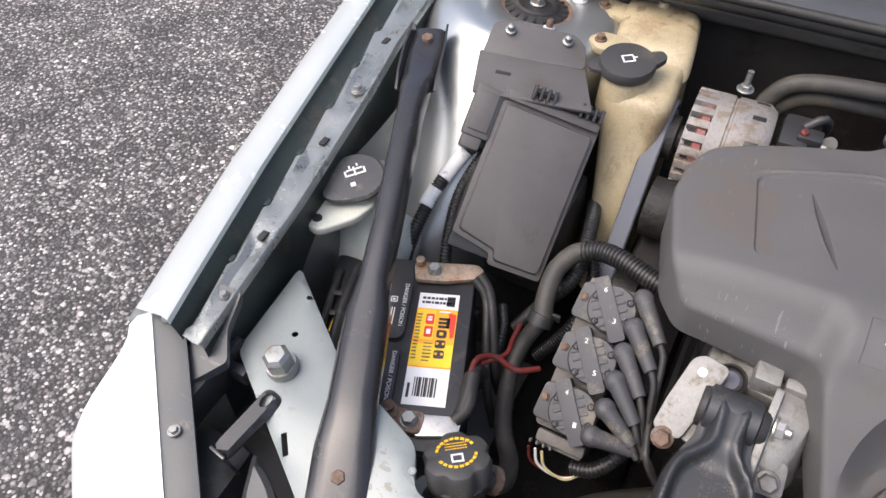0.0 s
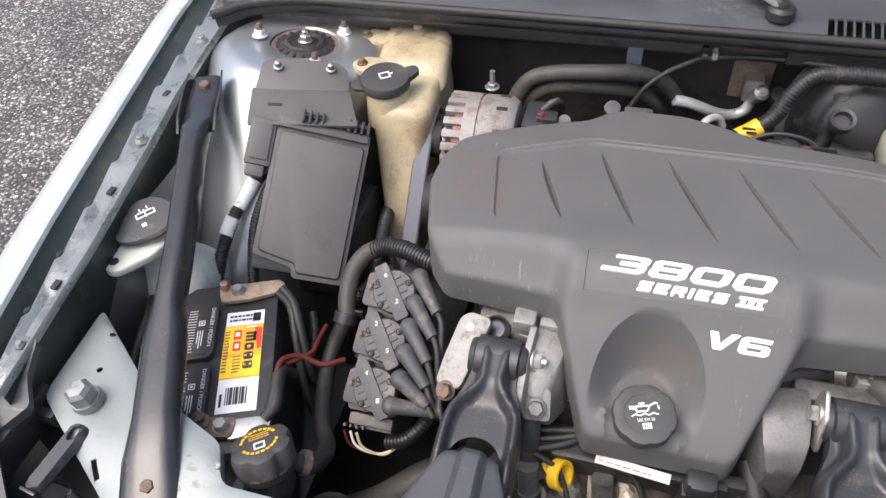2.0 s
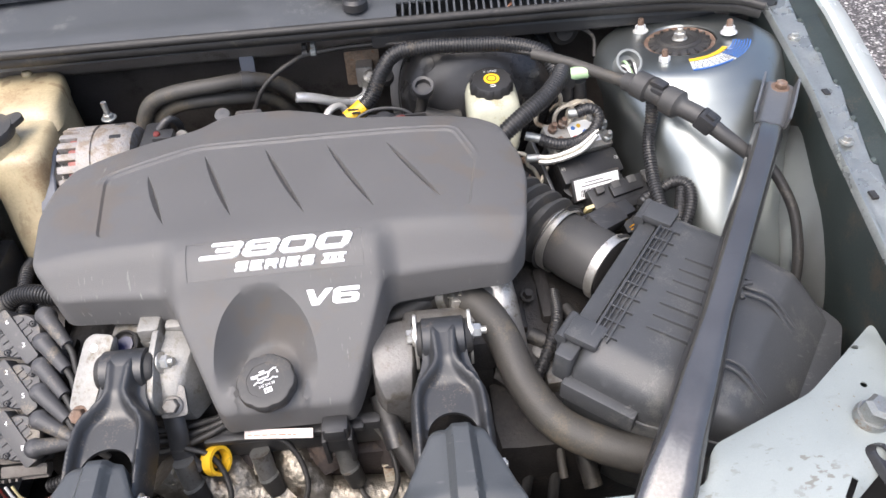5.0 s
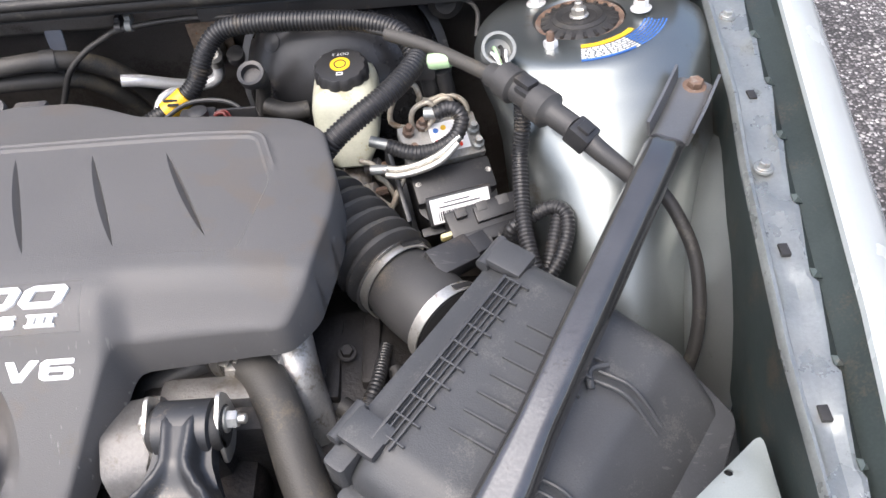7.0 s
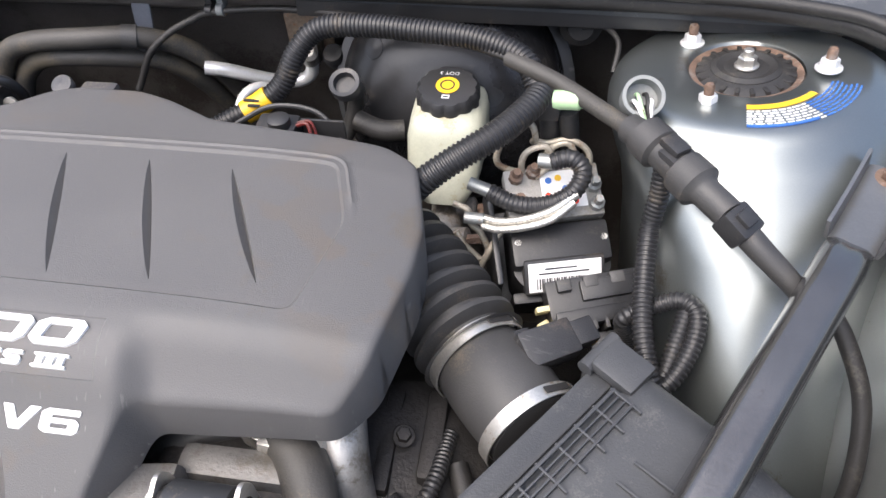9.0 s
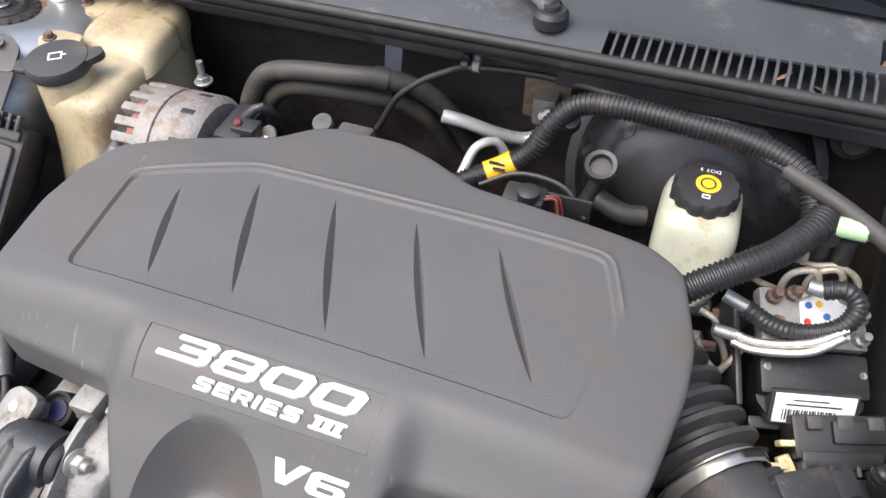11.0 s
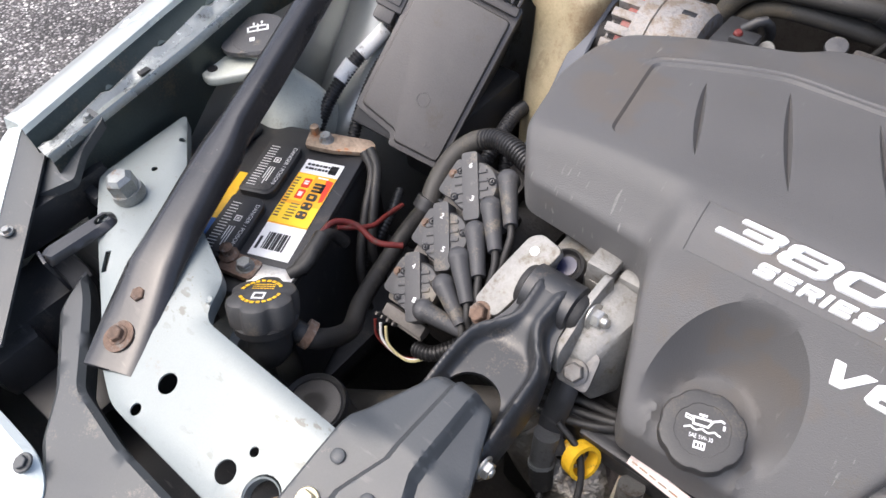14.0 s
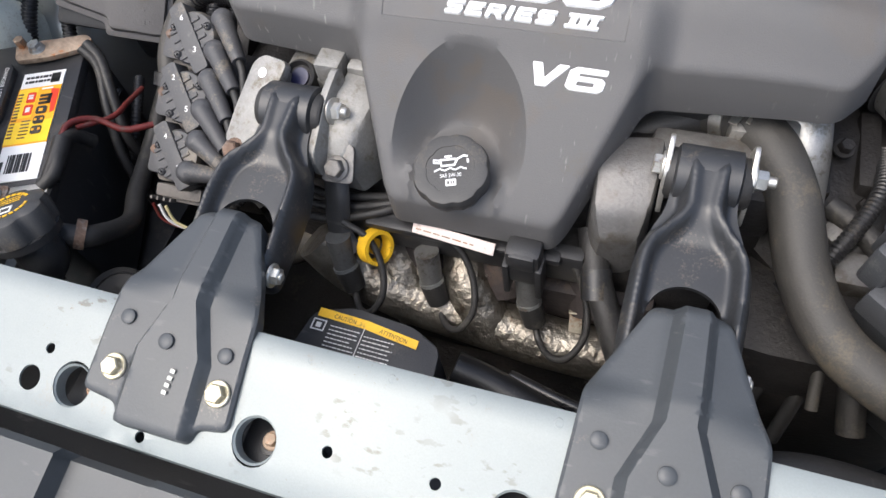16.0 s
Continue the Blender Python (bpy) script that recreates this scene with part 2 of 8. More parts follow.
def asphalt():
    """Packed stone chips: every cell a stone of its own tone, dark binder in the joints, and larger pale chips strewn in."""
    m = bpy.data.materials.new("worn_asphalt")
    m.use_nodes = True
    nt = m.node_tree
    N, L = nt.nodes, nt.links
    b = N["Principled BSDF"]
    co = N.new("ShaderNodeTexCoord")

    def noise_fac(scale, detail):
        n = N.new("ShaderNodeTexNoise")
        n.inputs["Scale"].default_value, n.inputs["Detail"].default_value = scale, detail
        L.new(co.outputs["Object"], n.inputs["Vector"])
        return n

    warp = N.new("ShaderNodeVectorMath")
    warp.operation = "MULTIPLY_ADD"
    L.new(noise_fac(170.0, 2.0).outputs["Color"], warp.inputs[0])
    warp.inputs[1].default_value = (0.006, 0.006, 0.006)
    L.new(co.outputs["Object"], warp.inputs[2])

    def chips(scale, stops, edge):
        v = N.new("ShaderNodeTexVoronoi")
        v.inputs["Scale"].default_value = scale
        L.new(warp.outputs["Vector"], v.inputs["Vector"])
        sep = N.new("ShaderNodeSeparateColor")
        L.new(v.outputs["Color"], sep.inputs["Color"])
        r = N.new("ShaderNodeValToRGB")
        while len(r.color_ramp.elements) < len(stops):
            r.color_ramp.elements.new(0.5)
        for e, (p, c) in zip(r.color_ramp.elements, stops):
            e.position, e.color = p, (*c, 1)
        L.new(sep.outputs["Red"], r.inputs["Fac"])
        near = N.new("ShaderNodeMapRange")
        near.inputs["From Min"].default_value, near.inputs["From Max"].default_value = edge + 0.22, edge
        L.new(v.outputs["Distance"], near.inputs["Value"])
        return r.outputs["Color"], near.outputs["Result"], sep.outputs["Green"], v.outputs["Distance"]

    def over(fac, below, above):
        mix = N.new("ShaderNodeMix")
        mix.data_type = "RGBA"
        L.new(fac, mix.inputs["Factor"])
        if isinstance(below, tuple):
            mix.inputs["A"].default_value = (*below, 1)
        else:
            L.new(below, mix.inputs["A"])
        L.new(above, mix.inputs["B"])
        return mix.outputs["Result"]

    fine, f_near, _, f_dist = chips(108.0, [(0.0, (0.045, 0.043, 0.042)), (0.45, (0.115, 0.108, 0.104)), (0.72, (0.235, 0.222, 0.217)), (0.90, (0.42, 0.40, 0.39)), (1.0, (0.66, 0.63, 0.60))], 0.42)
    colour = over(f_near, (0.045, 0.042, 0.041), fine)
    big, b_near, pick, _ = chips(46.0, [(0.0, (0.12, 0.11, 0.105)), (0.5, (0.32, 0.30, 0.29)), (1.0, (0.72, 0.68, 0.63))], 0.26)
    for limit, layer, near, chosen in ((0.20, big, b_near, pick),):
        keep = N.new("ShaderNodeMath")
        keep.operation = "LESS_THAN"
        L.new(chosen, keep.inputs[0])
        keep.inputs[1].default_value = limit
        f = N.new("ShaderNodeMath")
        f.operation = "MULTIPLY"
        L.new(keep.outputs[0], f.inputs[0])
        L.new(near, f.inputs[1])
        colour = over(f.outputs[0], colour, layer)
    stain = N.new("ShaderNodeMapRange")
    stain.inputs["From Min"].default_value, stain.inputs["From Max"].default_value = 0.35, 0.65
    stain.inputs["To Min"].default_value, stain.inputs["To Max"].default_value = 0.70, 1.28
    L.new(noise_fac(5.0, 5.0).outputs["Fac"], stain.inputs["Value"])
    hsv = N.new("ShaderNodeHueSaturation")
    L.new(colour, hsv.inputs["Color"])
    L.new(stain.outputs["Result"], hsv.inputs["Value"])
    L.new(hsv.outputs["Color"], b.inputs["Base Color"])
    b.inputs["Roughness"].default_value = 0.78
    bp = N.new("ShaderNodeBump")
    bp.inputs["Strength"].default_value, bp.inputs["Distance"].default_value = 0.9, 0.005
    bp.invert = True
    L.new(f_dist, bp.inputs["Height"])
    L.new(bp.outputs["Normal"], b.inputs["Normal"])
    return m


def glass_dark():
    m = bpy.data.materials.new("tinted_glass")
    m.use_nodes = True
    b = m.node_tree.nodes["Principled BSDF"]
    b.inputs["Base Color"].default_value = (0.012, 0.014, 0.015, 1)
    b.inputs["Roughness"].default_value = 0.04
    b.inputs["Specular IOR Level"].default_value = 0.6
    return m


def scuff(m, colour, size, where, share, strength):
    """Adds worn marks: stretched noise, kept where a coarse second noise is high."""
    nt = m.node_tree
    N, L = nt.nodes, nt.links
    b = N["Principled BSDF"]
    old = b.inputs["Base Color"].links[0].from_socket
    co = N.new("ShaderNodeTexCoord")
    outs = []
    for scale, lo, hi in ((size, 1 - share, 1 - share + 0.05), ((where, where, where), 0.50, 0.62)):
        mp = N.new("ShaderNodeMapping")
        mp.inputs["Scale"].default_value = scale
        mp.inputs["Rotation"].default_value = (0.2, 0.3, 0.6)
        L.new(co.outputs["Object"], mp.inputs["Vector"])
        n = N.new("ShaderNodeTexNoise")
        n.inputs["Scale"].default_value, n.inputs["Detail"].default_value = 1.0, 4.0
        L.new(mp.outputs["Vector"], n.inputs["Vector"])
        r = N.new("ShaderNodeMapRange")
        r.inputs["From Min"].default_value, r.inputs["From Max"].default_value = lo, hi
        L.new(n.outputs["Fac"], r.inputs["Value"])
        outs.append(r.outputs["Result"])
    f = N.new("ShaderNodeMath")
    f.operation = "MULTIPLY"
    L.new(outs[0], f.inputs[0])
    L.new(outs[1], f.inputs[1])
    g = N.new("ShaderNodeMath")
    g.operation = "MULTIPLY"
    L.new(f.outputs[0], g.inputs[0])
    g.inputs[1].default_value = strength
    mix = N.new("ShaderNodeMix")
    mix.data_type = "RGBA"
    L.new(g.outputs[0], mix.inputs["Factor"])
    L.new(old, mix.inputs["A"])
    mix.inputs["B"].default_value = (*colour, 1)
    L.new(mix.outputs["Result"], b.inputs["Base Color"])


scuff(M["cover"], (0.24, 0.235, 0.225), (260, 40, 60), 6, 0.34, 0.75)
scuff(M["cover"], (0.115, 0.095, 0.075), (16, 22, 16), 4, 0.48, 0.5)
scuff(M["black"], (0.13, 0.125, 0.115), (30, 160, 40), 8, 0.38, 0.5)
scuff(M["filterlid"], (0.16, 0.16, 0.155), (90, 220, 90), 8, 0.38, 0.45)
scuff(M["fuse"], (0.11, 0.10, 0.09), (50, 120, 60), 9, 0.36, 0.45)
scuff(M["paintdull"], (0.12, 0.105, 0.085), (60, 120, 80), 10, 0.41, 0.7)
scuff(M["paintdull"], (0.16, 0.12, 0.085), (260, 260, 260), 13, 0.33, 0.8)
scuff(M["brace"], (0.085, 0.083, 0.08), (40, 160, 60), 9, 0.34, 0.4)
scuff(M["bracegloss"], (0.10, 0.097, 0.09), (30, 120, 60), 9, 0.33, 0.3)
scuff(M["e_coat"], (0.15, 0.145, 0.135), (50, 140, 60), 12, 0.36, 0.55)
scuff(M["bracket"], (0.17, 0.17, 0.165), (40, 150, 60), 10, 0.36, 0.5)
scuff(M["tank"], (0.19, 0.13, 0.075), (34, 34, 9), 5, 0.46, 0.75)
scuff(M["coil"], (0.14, 0.135, 0.125), (80, 80, 80), 16, 0.38, 0.5)

M["asphalt"], M["glass"] = asphalt(), glass_dark()

# ---- shape helpers ----


def V(*a):
    return Vector(a)


def axes(o, x, z):
    """A matrix at o with local x along x and local z near z."""
    x = Vector(x).normalized()
    y = Vector(z).cross(x).normalized()
    z = x.cross(y)
    m = Matrix((x, y, z)).transposed().to_4x4()
    m.translation = Vector(o)
    return m


def aim(o, z):
    """A matrix at o with local z along z."""
    m = Vector(z).to_track_quat("Z", "Y").to_matrix().to_4x4()
    m.translation = Vector(o)
    return m


def raw(verts, faces):
    bm = bmesh.new()
    vs = [bm.verts.new(v) for v in verts]
    for f in faces:
        try:
            bm.faces.new([vs[i] for i in f])
        except ValueError:
            pass
    return bm


def moved(bm, m):
    bm.transform(m)
    return bm


def bevelled(bm, w, seg=2):
    if w > 0:
        bm.normal_update()
        es = [e for e in bm.edges if len(e.link_faces) == 2 and e.calc_face_angle(0) > 0.5]
        bmesh.ops.bevel(bm, geom=es, offset=w, segments=seg, affect="EDGES", profile=0.6, clamp_overlap=True)
    return bm


def box(c, s, m=None, bev=0.003, taper=1.0):
    """A rounded box of size s with its centre at c, in the frame m; taper narrows its top."""
    x, y, z = s[0] / 2, s[1] / 2, s[2] / 2
    t = taper
    vs = [(-x, -y, -z), (x, -y, -z), (x, y, -z), (-x, y, -z), (-x * t, -y * t, z), (x * t, -y * t, z), (x * t, y * t, z), (-x * t, y * t, z)]
    bm = raw(vs, [(0, 3, 2, 1), (4, 5, 6, 7), (0, 1, 5, 4), (1, 2, 6, 5), (2, 3, 7, 6), (3, 0, 4, 7)])
    bevelled(bm, min(bev, min(s) * 0.45))
    bm.transform(Matrix.Translation(c))
    if m is not None:
        bm.transform(m)
    return bm


def prism(poly, z0, z1, m=None, bev=0.002, top=None):
    """A flat outline raised from z0 to z1; top, if given, is the outline of the upper face."""
    n = len(poly)
    top = top or poly
    vs = [(*p, z0) for p in poly] + [(*p, z1) for p in top]
    fs = [tuple(range(n))[::-1], tuple(range(n, 2 * n))] + [(i, (i + 1) % n, n + (i + 1) % n, n + i) for i in range(n)]
    bm = bevelled(raw(vs, fs), bev)
    bmesh.ops.recalc_face_normals(bm, faces=bm.faces)
    if m is not None:
        bm.transform(m)
    return bm


def loft(rings, closed_ends=True, bev=0):
    """Rings of equally many points joined into one skin."""
    n = len(rings[0])
    vs = [tuple(p) for r in rings for p in r]
    fs = []
    for k in range(len(rings) - 1):
        for i in range(n):
            j = (i + 1) % n
            fs.append((k * n + i, k * n + j, (k + 1) * n + j, (k + 1) * n + i))
    if closed_ends:
        fs.append(tuple(range(n))[::-1])
        fs.append(tuple(range((len(rings) - 1) * n, len(rings) * n)))
    bm = bevelled(raw(vs, fs), bev)
    bmesh.ops.recalc_face_normals(bm, faces=bm.faces)
    return bm


def lathe(profile, m=None, n=28, lobes=0, depth=0.0, cap=True):
    """A profile of (radius, height) turned round local z; lobes scallop its rim."""
    rings = []
    for r, z in profile:
        ring = []
        for i in range(n):
            a = 2 * math.pi * i / n
            q = r * (1 - depth * (0.5 + 0.5 * math.cos(lobes * a)) ** 3) if lobes else r
            ring.append((q * math.cos(a), q * math.sin(a), z))
        rings.append(ring)
    bm = loft(rings, cap)
    if m is not None:
        bm.transform(m)
    return bm


def smooth_path(pts, step=0.008):
    """A Catmull-Rom line through pts, in even steps."""
    P = [Vector(p) for p in pts]
    P = [P[0] * 2 - P[1]] + P + [P[-1] * 2 - P[-2]]
    fine = []
    for i in range(1, len(P) - 2):
        a, b, c, d = P[i - 1: i + 3]
        n = max(4, int((c - b).length / 0.003))
        for k in range(n):
            t = k / n
            fine.append(0.5 * ((2 * b) + (c - a) * t + (2 * a - 5 * b + 4 * c - d) * t * t + (3 * b - a - 3 * c + d) * t ** 3))
    fine.append(P[-2])
    dist = [0.0]
    for p, q in zip(fine, fine[1:]):
        dist.append(dist[-1] + (q - p).length)
    n = max(2, int(dist[-1] / step))
    out, j = [], 0
    for k in range(n + 1):
        s = dist[-1] * k / n
        while j < len(dist) - 2 and dist[j + 1] < s:
            j += 1
        w = (s - dist[j]) / max(1e-9, dist[j + 1] - dist[j])
        out.append(fine[j].lerp(fine[j + 1], min(1, max(0, w))))
    return out


def tube(pts, r, n=10, step=0.008, wave=0.0, pitch=0.0045, flat=1.0):
    """A tube along a smooth line. r: a radius or a function of the share of the length; wave: depth of corrugation; flat: squash across."""
    if wave:
        step = pitch / 4
    line = smooth_path(pts, step)
    rings, up = [], None
    for i, p in enumerate(line):
        d = (line[min(i + 1, len(line) - 1)] - line[max(i - 1, 0)]).normalized()
        if up is None:
            up = d.orthogonal().normalized() if abs(d.z) > 0.95 else (V(0, 0, 1) - d * d.z).normalized()
        up = (up - d * up.dot(d)).normalized()
        side = d.cross(up)
        q = r(i / (len(line) - 1)) if callable(r) else r
        if wave:
            q *= 1 - wave * (1, 1, 0, 0)[i % 4]
        rings.append([p + side * (q * math.cos(2 * math.pi * k / n)) + up * (q * flat * math.sin(2 * math.pi * k / n)) for k in range(n)])
    return loft(rings)


def hexbolt(m, r=0.008, h=0.007, flange=1.5, stud=0.0):
    """A hexagon head on a round flange, with a stud end if asked for."""
    bms = [lathe([(r * flange, 0), (r * flange, 0.0015), (r * flange * 0.92, 0.0022)], m, 20)]
    bms.append(lathe([(r, 0.002), (r, 0.002 + h * 0.85), (r * 0.86, 0.002 + h)], m, 6))
    if stud:
        bms.append(lathe([(r * 0.55, 0.0), (r * 0.55, h + stud - 0.001), (r * 0.42, h + stud)], m, 10))
    return bms


def inside(poly, x, y):
    c, n = False, len(poly)
    for i in range(n):
        (x1, y1), (x2, y2) = poly[i], poly[(i + 1) % n]
        if (y1 > y) != (y2 > y) and x < (x2 - x1) * (y - y1) / (y2 - y1) + x1:
            c = not c
    return c


def dense(poly, step):
    out = []
    for (x1, y1), (x2, y2) in zip(poly, poly[1:] + poly[:1]):
        n = max(1, int(math.hypot(x2 - x1, y2 - y1) / step))
        out += [(x1 + (x2 - x1) * k / n, y1 + (y2 - y1) * k / n) for k in range(n)]
    return out


def rounded(poly, r, seg=5):
    """The outline with its corners rounded."""
    out, n = [], len(poly)
    for i in range(n):
        p, a, b = Vector(poly[i]), Vector(poly[i - 1]), Vector(poly[(i + 1) % n])
        ra = min(r, (a - p).length * 0.45, (b - p).length * 0.45)
        s, e = p + (a - p).normalized() * ra, p + (b - p).normalized() * ra
        for k in range(seg + 1):
            t = k / seg
            q = s * (1 - t) ** 2 + p * 2 * t * (1 - t) + e * t * t
            out.append((q.x, q.y))
    return out


def edge_gap(poly, pts):
    """The distance of each point from the outline."""
    p = np.array(pts)
    best = np.full(len(p), 1e9)
    a = np.array(poly)
    b = np.roll(a, -1, 0)
    for s, e in zip(a, b):
        d = e - s
        t = np.clip(((p - s) @ d) / max(1e-12, d @ d), 0, 1)
        best = np.minimum(best, np.linalg.norm(p - (s + t[:, None] * d), axis=1))
    return best


def sheet(outline, zf, holes=(), step=0.01, thick=0.002, skirt=None, lines=(), open_lines=()):
    """A pressed sheet over a plan outline with holes. zf(x, y, gap): height, where gap is the distance from the outline.
    skirt(x, y): height to which the rim is folded down; lines, open_lines: creases that the mesh follows."""
    from mathutils import geometry
    out = dense(outline, step)
    loops = [out] + [dense(h, min(step, 0.004)) for h in holes]
    vs, es = [], []
    for l in loops:
        k = len(vs)
        vs += l
        es += [(k + i, k + (i + 1) % len(l)) for i in range(len(l))]
    for l in lines:
        l = dense(list(l), step * 0.8)
        k = len(vs)
        vs += l
        es += [(k + i, k + (i + 1) % len(l)) for i in range(len(l))]
    for l in open_lines:
        n = max(2, int((Vector(l[1]) - Vector(l[0])).length / (step * 0.8)))
        k = len(vs)
        vs += [Vector(l[0]).lerp(Vector(l[1]), i / n).to_tuple() for i in range(n + 1)]
        es += [(k + i, k + i + 1) for i in range(n)]
    xs, ys = [p[0] for p in out], [p[1] for p in out]
    grid = []
    j, y = 0, min(ys)
    while y < max(ys):
        x = min(xs) + (step / 2 if j % 2 else 0)
        while x < max(xs):
            if inside(out, x, y) and not any(inside(h, x, y) for h in loops[1:]):
                grid.append((x, y))
            x += step
        y += step * 0.866
        j += 1
    rim = list(vs)
    if grid:
        g = np.array(grid)
        keep = np.ones(len(g), bool)
        ra = np.array(rim)
        for i in range(0, len(g), 500):
            keep[i:i + 500] = np.linalg.norm(g[i:i + 500, None] - ra[None], axis=2).min(1) > step * 0.45
        grid = [tuple(p) for p in g[keep]]
    res = geometry.delaunay_2d_cdt([Vector(p) for p in vs + grid], es, [], 0, 1e-7)
    pts = [(p.x, p.y) for p in res[0]]
    tris = []
    for f in res[2]:
        cx, cy = sum(pts[i][0] for i in f) / len(f), sum(pts[i][1] for i in f) / len(f)
        if inside(out, cx, cy) and not any(inside(h, cx, cy) for h in loops[1:]):
            tris.append(tuple(f))
    gap = edge_gap(out, pts)
    n = len(pts)
    top = [(x, y, zf(x, y, g)) for (x, y), g in zip(pts, gap)]
    count = {}
    for f in tris:
        for i in range(len(f)):
            e = (f[i], f[(i + 1) % len(f)])
            count[e] = count.get(e, 0) + 1
    rims = [e for e in count if (e[1], e[0]) not in count]
    outer = {i for e in rims for i in e if gap[i] < 1e-5}
    low = []
    for i, (x, y, z) in enumerate(top):
        low.append((x, y, min(z - thick, skirt(x, y)) if skirt and i in outer else z - thick))
    fs = tris + [tuple(i + n for i in f[::-1]) for f in tris] + [(b, a, a + n, b + n) for a, b in rims]
    bm = raw(top + low, fs)
    loose = [v for v in bm.verts if not v.link_faces]
    bmesh.ops.delete(bm, geom=loose, context="VERTS")
    return bm


def inset(poly, d):
    """The outline moved inwards by d."""
    n, out = len(poly), []
    area = sum(poly[i - 1][0] * poly[i][1] - poly[i][0] * poly[i - 1][1] for i in range(n))
    sign = 1 if area > 0 else -1
    for i in range(n):
        p = V(*poly[i])
        a, b = (p - V(*poly[i - 1])).normalized(), (V(*poly[(i + 1) % n]) - p).normalized()
        nrm = (V(-a.y, a.x) + V(-b.y, b.x)).normalized() * sign
        out.append((p + nrm * d).to_tuple())
    return out


def circle(x, y, r, n=18, sx=1.0):
    return [(x + r * sx * math.cos(2 * math.pi * k / n), y + r * math.sin(2 * math.pi * k / n)) for k in range(n)]


def ramp(v, pts):
    """Straight steps through (v, value) pairs in rising order."""
    if v <= pts[0][0]:
        return pts[0][1]
    for (a, p), (b, q) in zip(pts, pts[1:]):
        if v <= b:
            return p + (q - p) * (v - a) / (b - a)
    return pts[-1][1]


def ease(t):
    t = min(1.0, max(0.0, t))
    return t * t * (3 - 2 * t)


def finish(name, bms, material, angle=38):
    if not isinstance(bms, (list, tuple)):
        bms = [bms]
    flat = []
    for b in bms:
        flat += b if isinstance(b, (list, tuple)) else [b]
    vs, fs = [], []
    for b in flat:
        k = len(vs)
        b.verts.index_update()
        vs += [tuple(v.co) for v in b.verts]
        fs += [tuple(k + v.index for v in f.verts) for f in b.faces]
        b.free()
    me = bpy.data.meshes.new(name)
    me.from_pydata(vs, [], fs)
    me.polygons.foreach_set("use_smooth", [True] * len(me.polygons))
    me.set_sharp_from_angle(angle=radians(angle))
    me.materials.append(M[material] if isinstance(material, str) else material)
    me.validate()
    return me


def thing(name, label, category, base, group="", kind=""):
    """An empty at the base of a thing, that carries its parts."""
    ob = new(name)
    ob.location = base
    ob.empty_display_size = 0.02
    return tagged(ob, label, category, group, kind)


def part(name, bms, material, parent, label="", angle=38):
    """One mesh under a thing, or under a part of it."""
    ob = new(name, finish(name, bms, material, angle))
    ob.parent = parent
    if parent.type == "EMPTY":
        ob.matrix_parent_inverse = Matrix.Translation(-Vector(parent.location))
    if label:
        ob["label"] = label
    return ob


def solo(name, bms, material, label, category, group="", kind="", angle=38):
    """A thing, or a piece of the setting, that is one mesh."""
    return tagged(new(name, finish(name, bms, material, angle)), label, category, group, kind)


def lettering(text, width, height, shear=0.0, thick=0.0):
    """Flat letters of Blender's own font, in a box from (0, 0) to (width, height); thick swells the strokes."""
    cu = bpy.data.curves.new("letters", "FONT")
    cu.body, cu.shear, cu.offset = text, shear, thick
    cu.resolution_u = 6
    ob = bpy.data.objects.new("letters", cu)
    scene.collection.objects.link(ob)
    dg = bpy.context.evaluated_depsgraph_get()
    me = bpy.data.meshes.new_from_object(ob.evaluated_get(dg))
    bpy.data.objects.remove(ob)
    bpy.data.curves.remove(cu)
    bm = bmesh.new()
    bm.from_mesh(me)
    bpy.data.meshes.remove(me)
    x0, x1 = min(v.co.x for v in bm.verts), max(v.co.x for v in bm.verts)
    y0, y1 = min(v.co.y for v in bm.verts), max(v.co.y for v in bm.verts)
    for v in bm.verts:
        v.co = ((v.co.x - x0) / (x1 - x0) * width, (v.co.y - y0) / (y1 - y0) * height, 0)
    return bm


def bars(rows, m, h=0.0004):
    """Plain bars (x, y, width, height) on a flat face, for writing that cannot be read."""
    return [box((x + w / 2, y + t / 2, h / 2), (w, t, h), m, 0) for x, y, w, t in rows]


def scribble(seed, x0, y0, w, h, n, m, fill=0.6):
    """Rows of short bars in the rectangle, as lines of small print."""
    rnd = random.Random(seed)
    rows, t = [], h / n
    for i in range(n):
        x = x0
        while x < x0 + w * 0.98:
            l = min(rnd.uniform(0.05, 0.16) * w, x0 + w - x)
            rows.append((x, y0 + i * t + t * 0.25, l, t * fill * 0.8))
            x += l + w * 0.03
        if rnd.random() < 0.3 and len(rows) > 1:
            rows.pop()
    return bars(rows, m)

# ---- setting ----
ground_grid = [(x, y) for y in (-300, -6, -3, -1, 1, 3, 6, 300) for x in (-300, -6, -3, -1, 1, 3, 6, 300)]
solo("ground", raw([(x, y, 0) for x, y in ground_grid], [(r * 8 + c, r * 8 + c + 1, r * 8 + c + 9, r * 8 + c + 8) for r in range(7) for c in range(7)]),
     "asphalt", "worn grey asphalt with pale stone chips", "ground", kind="structure")


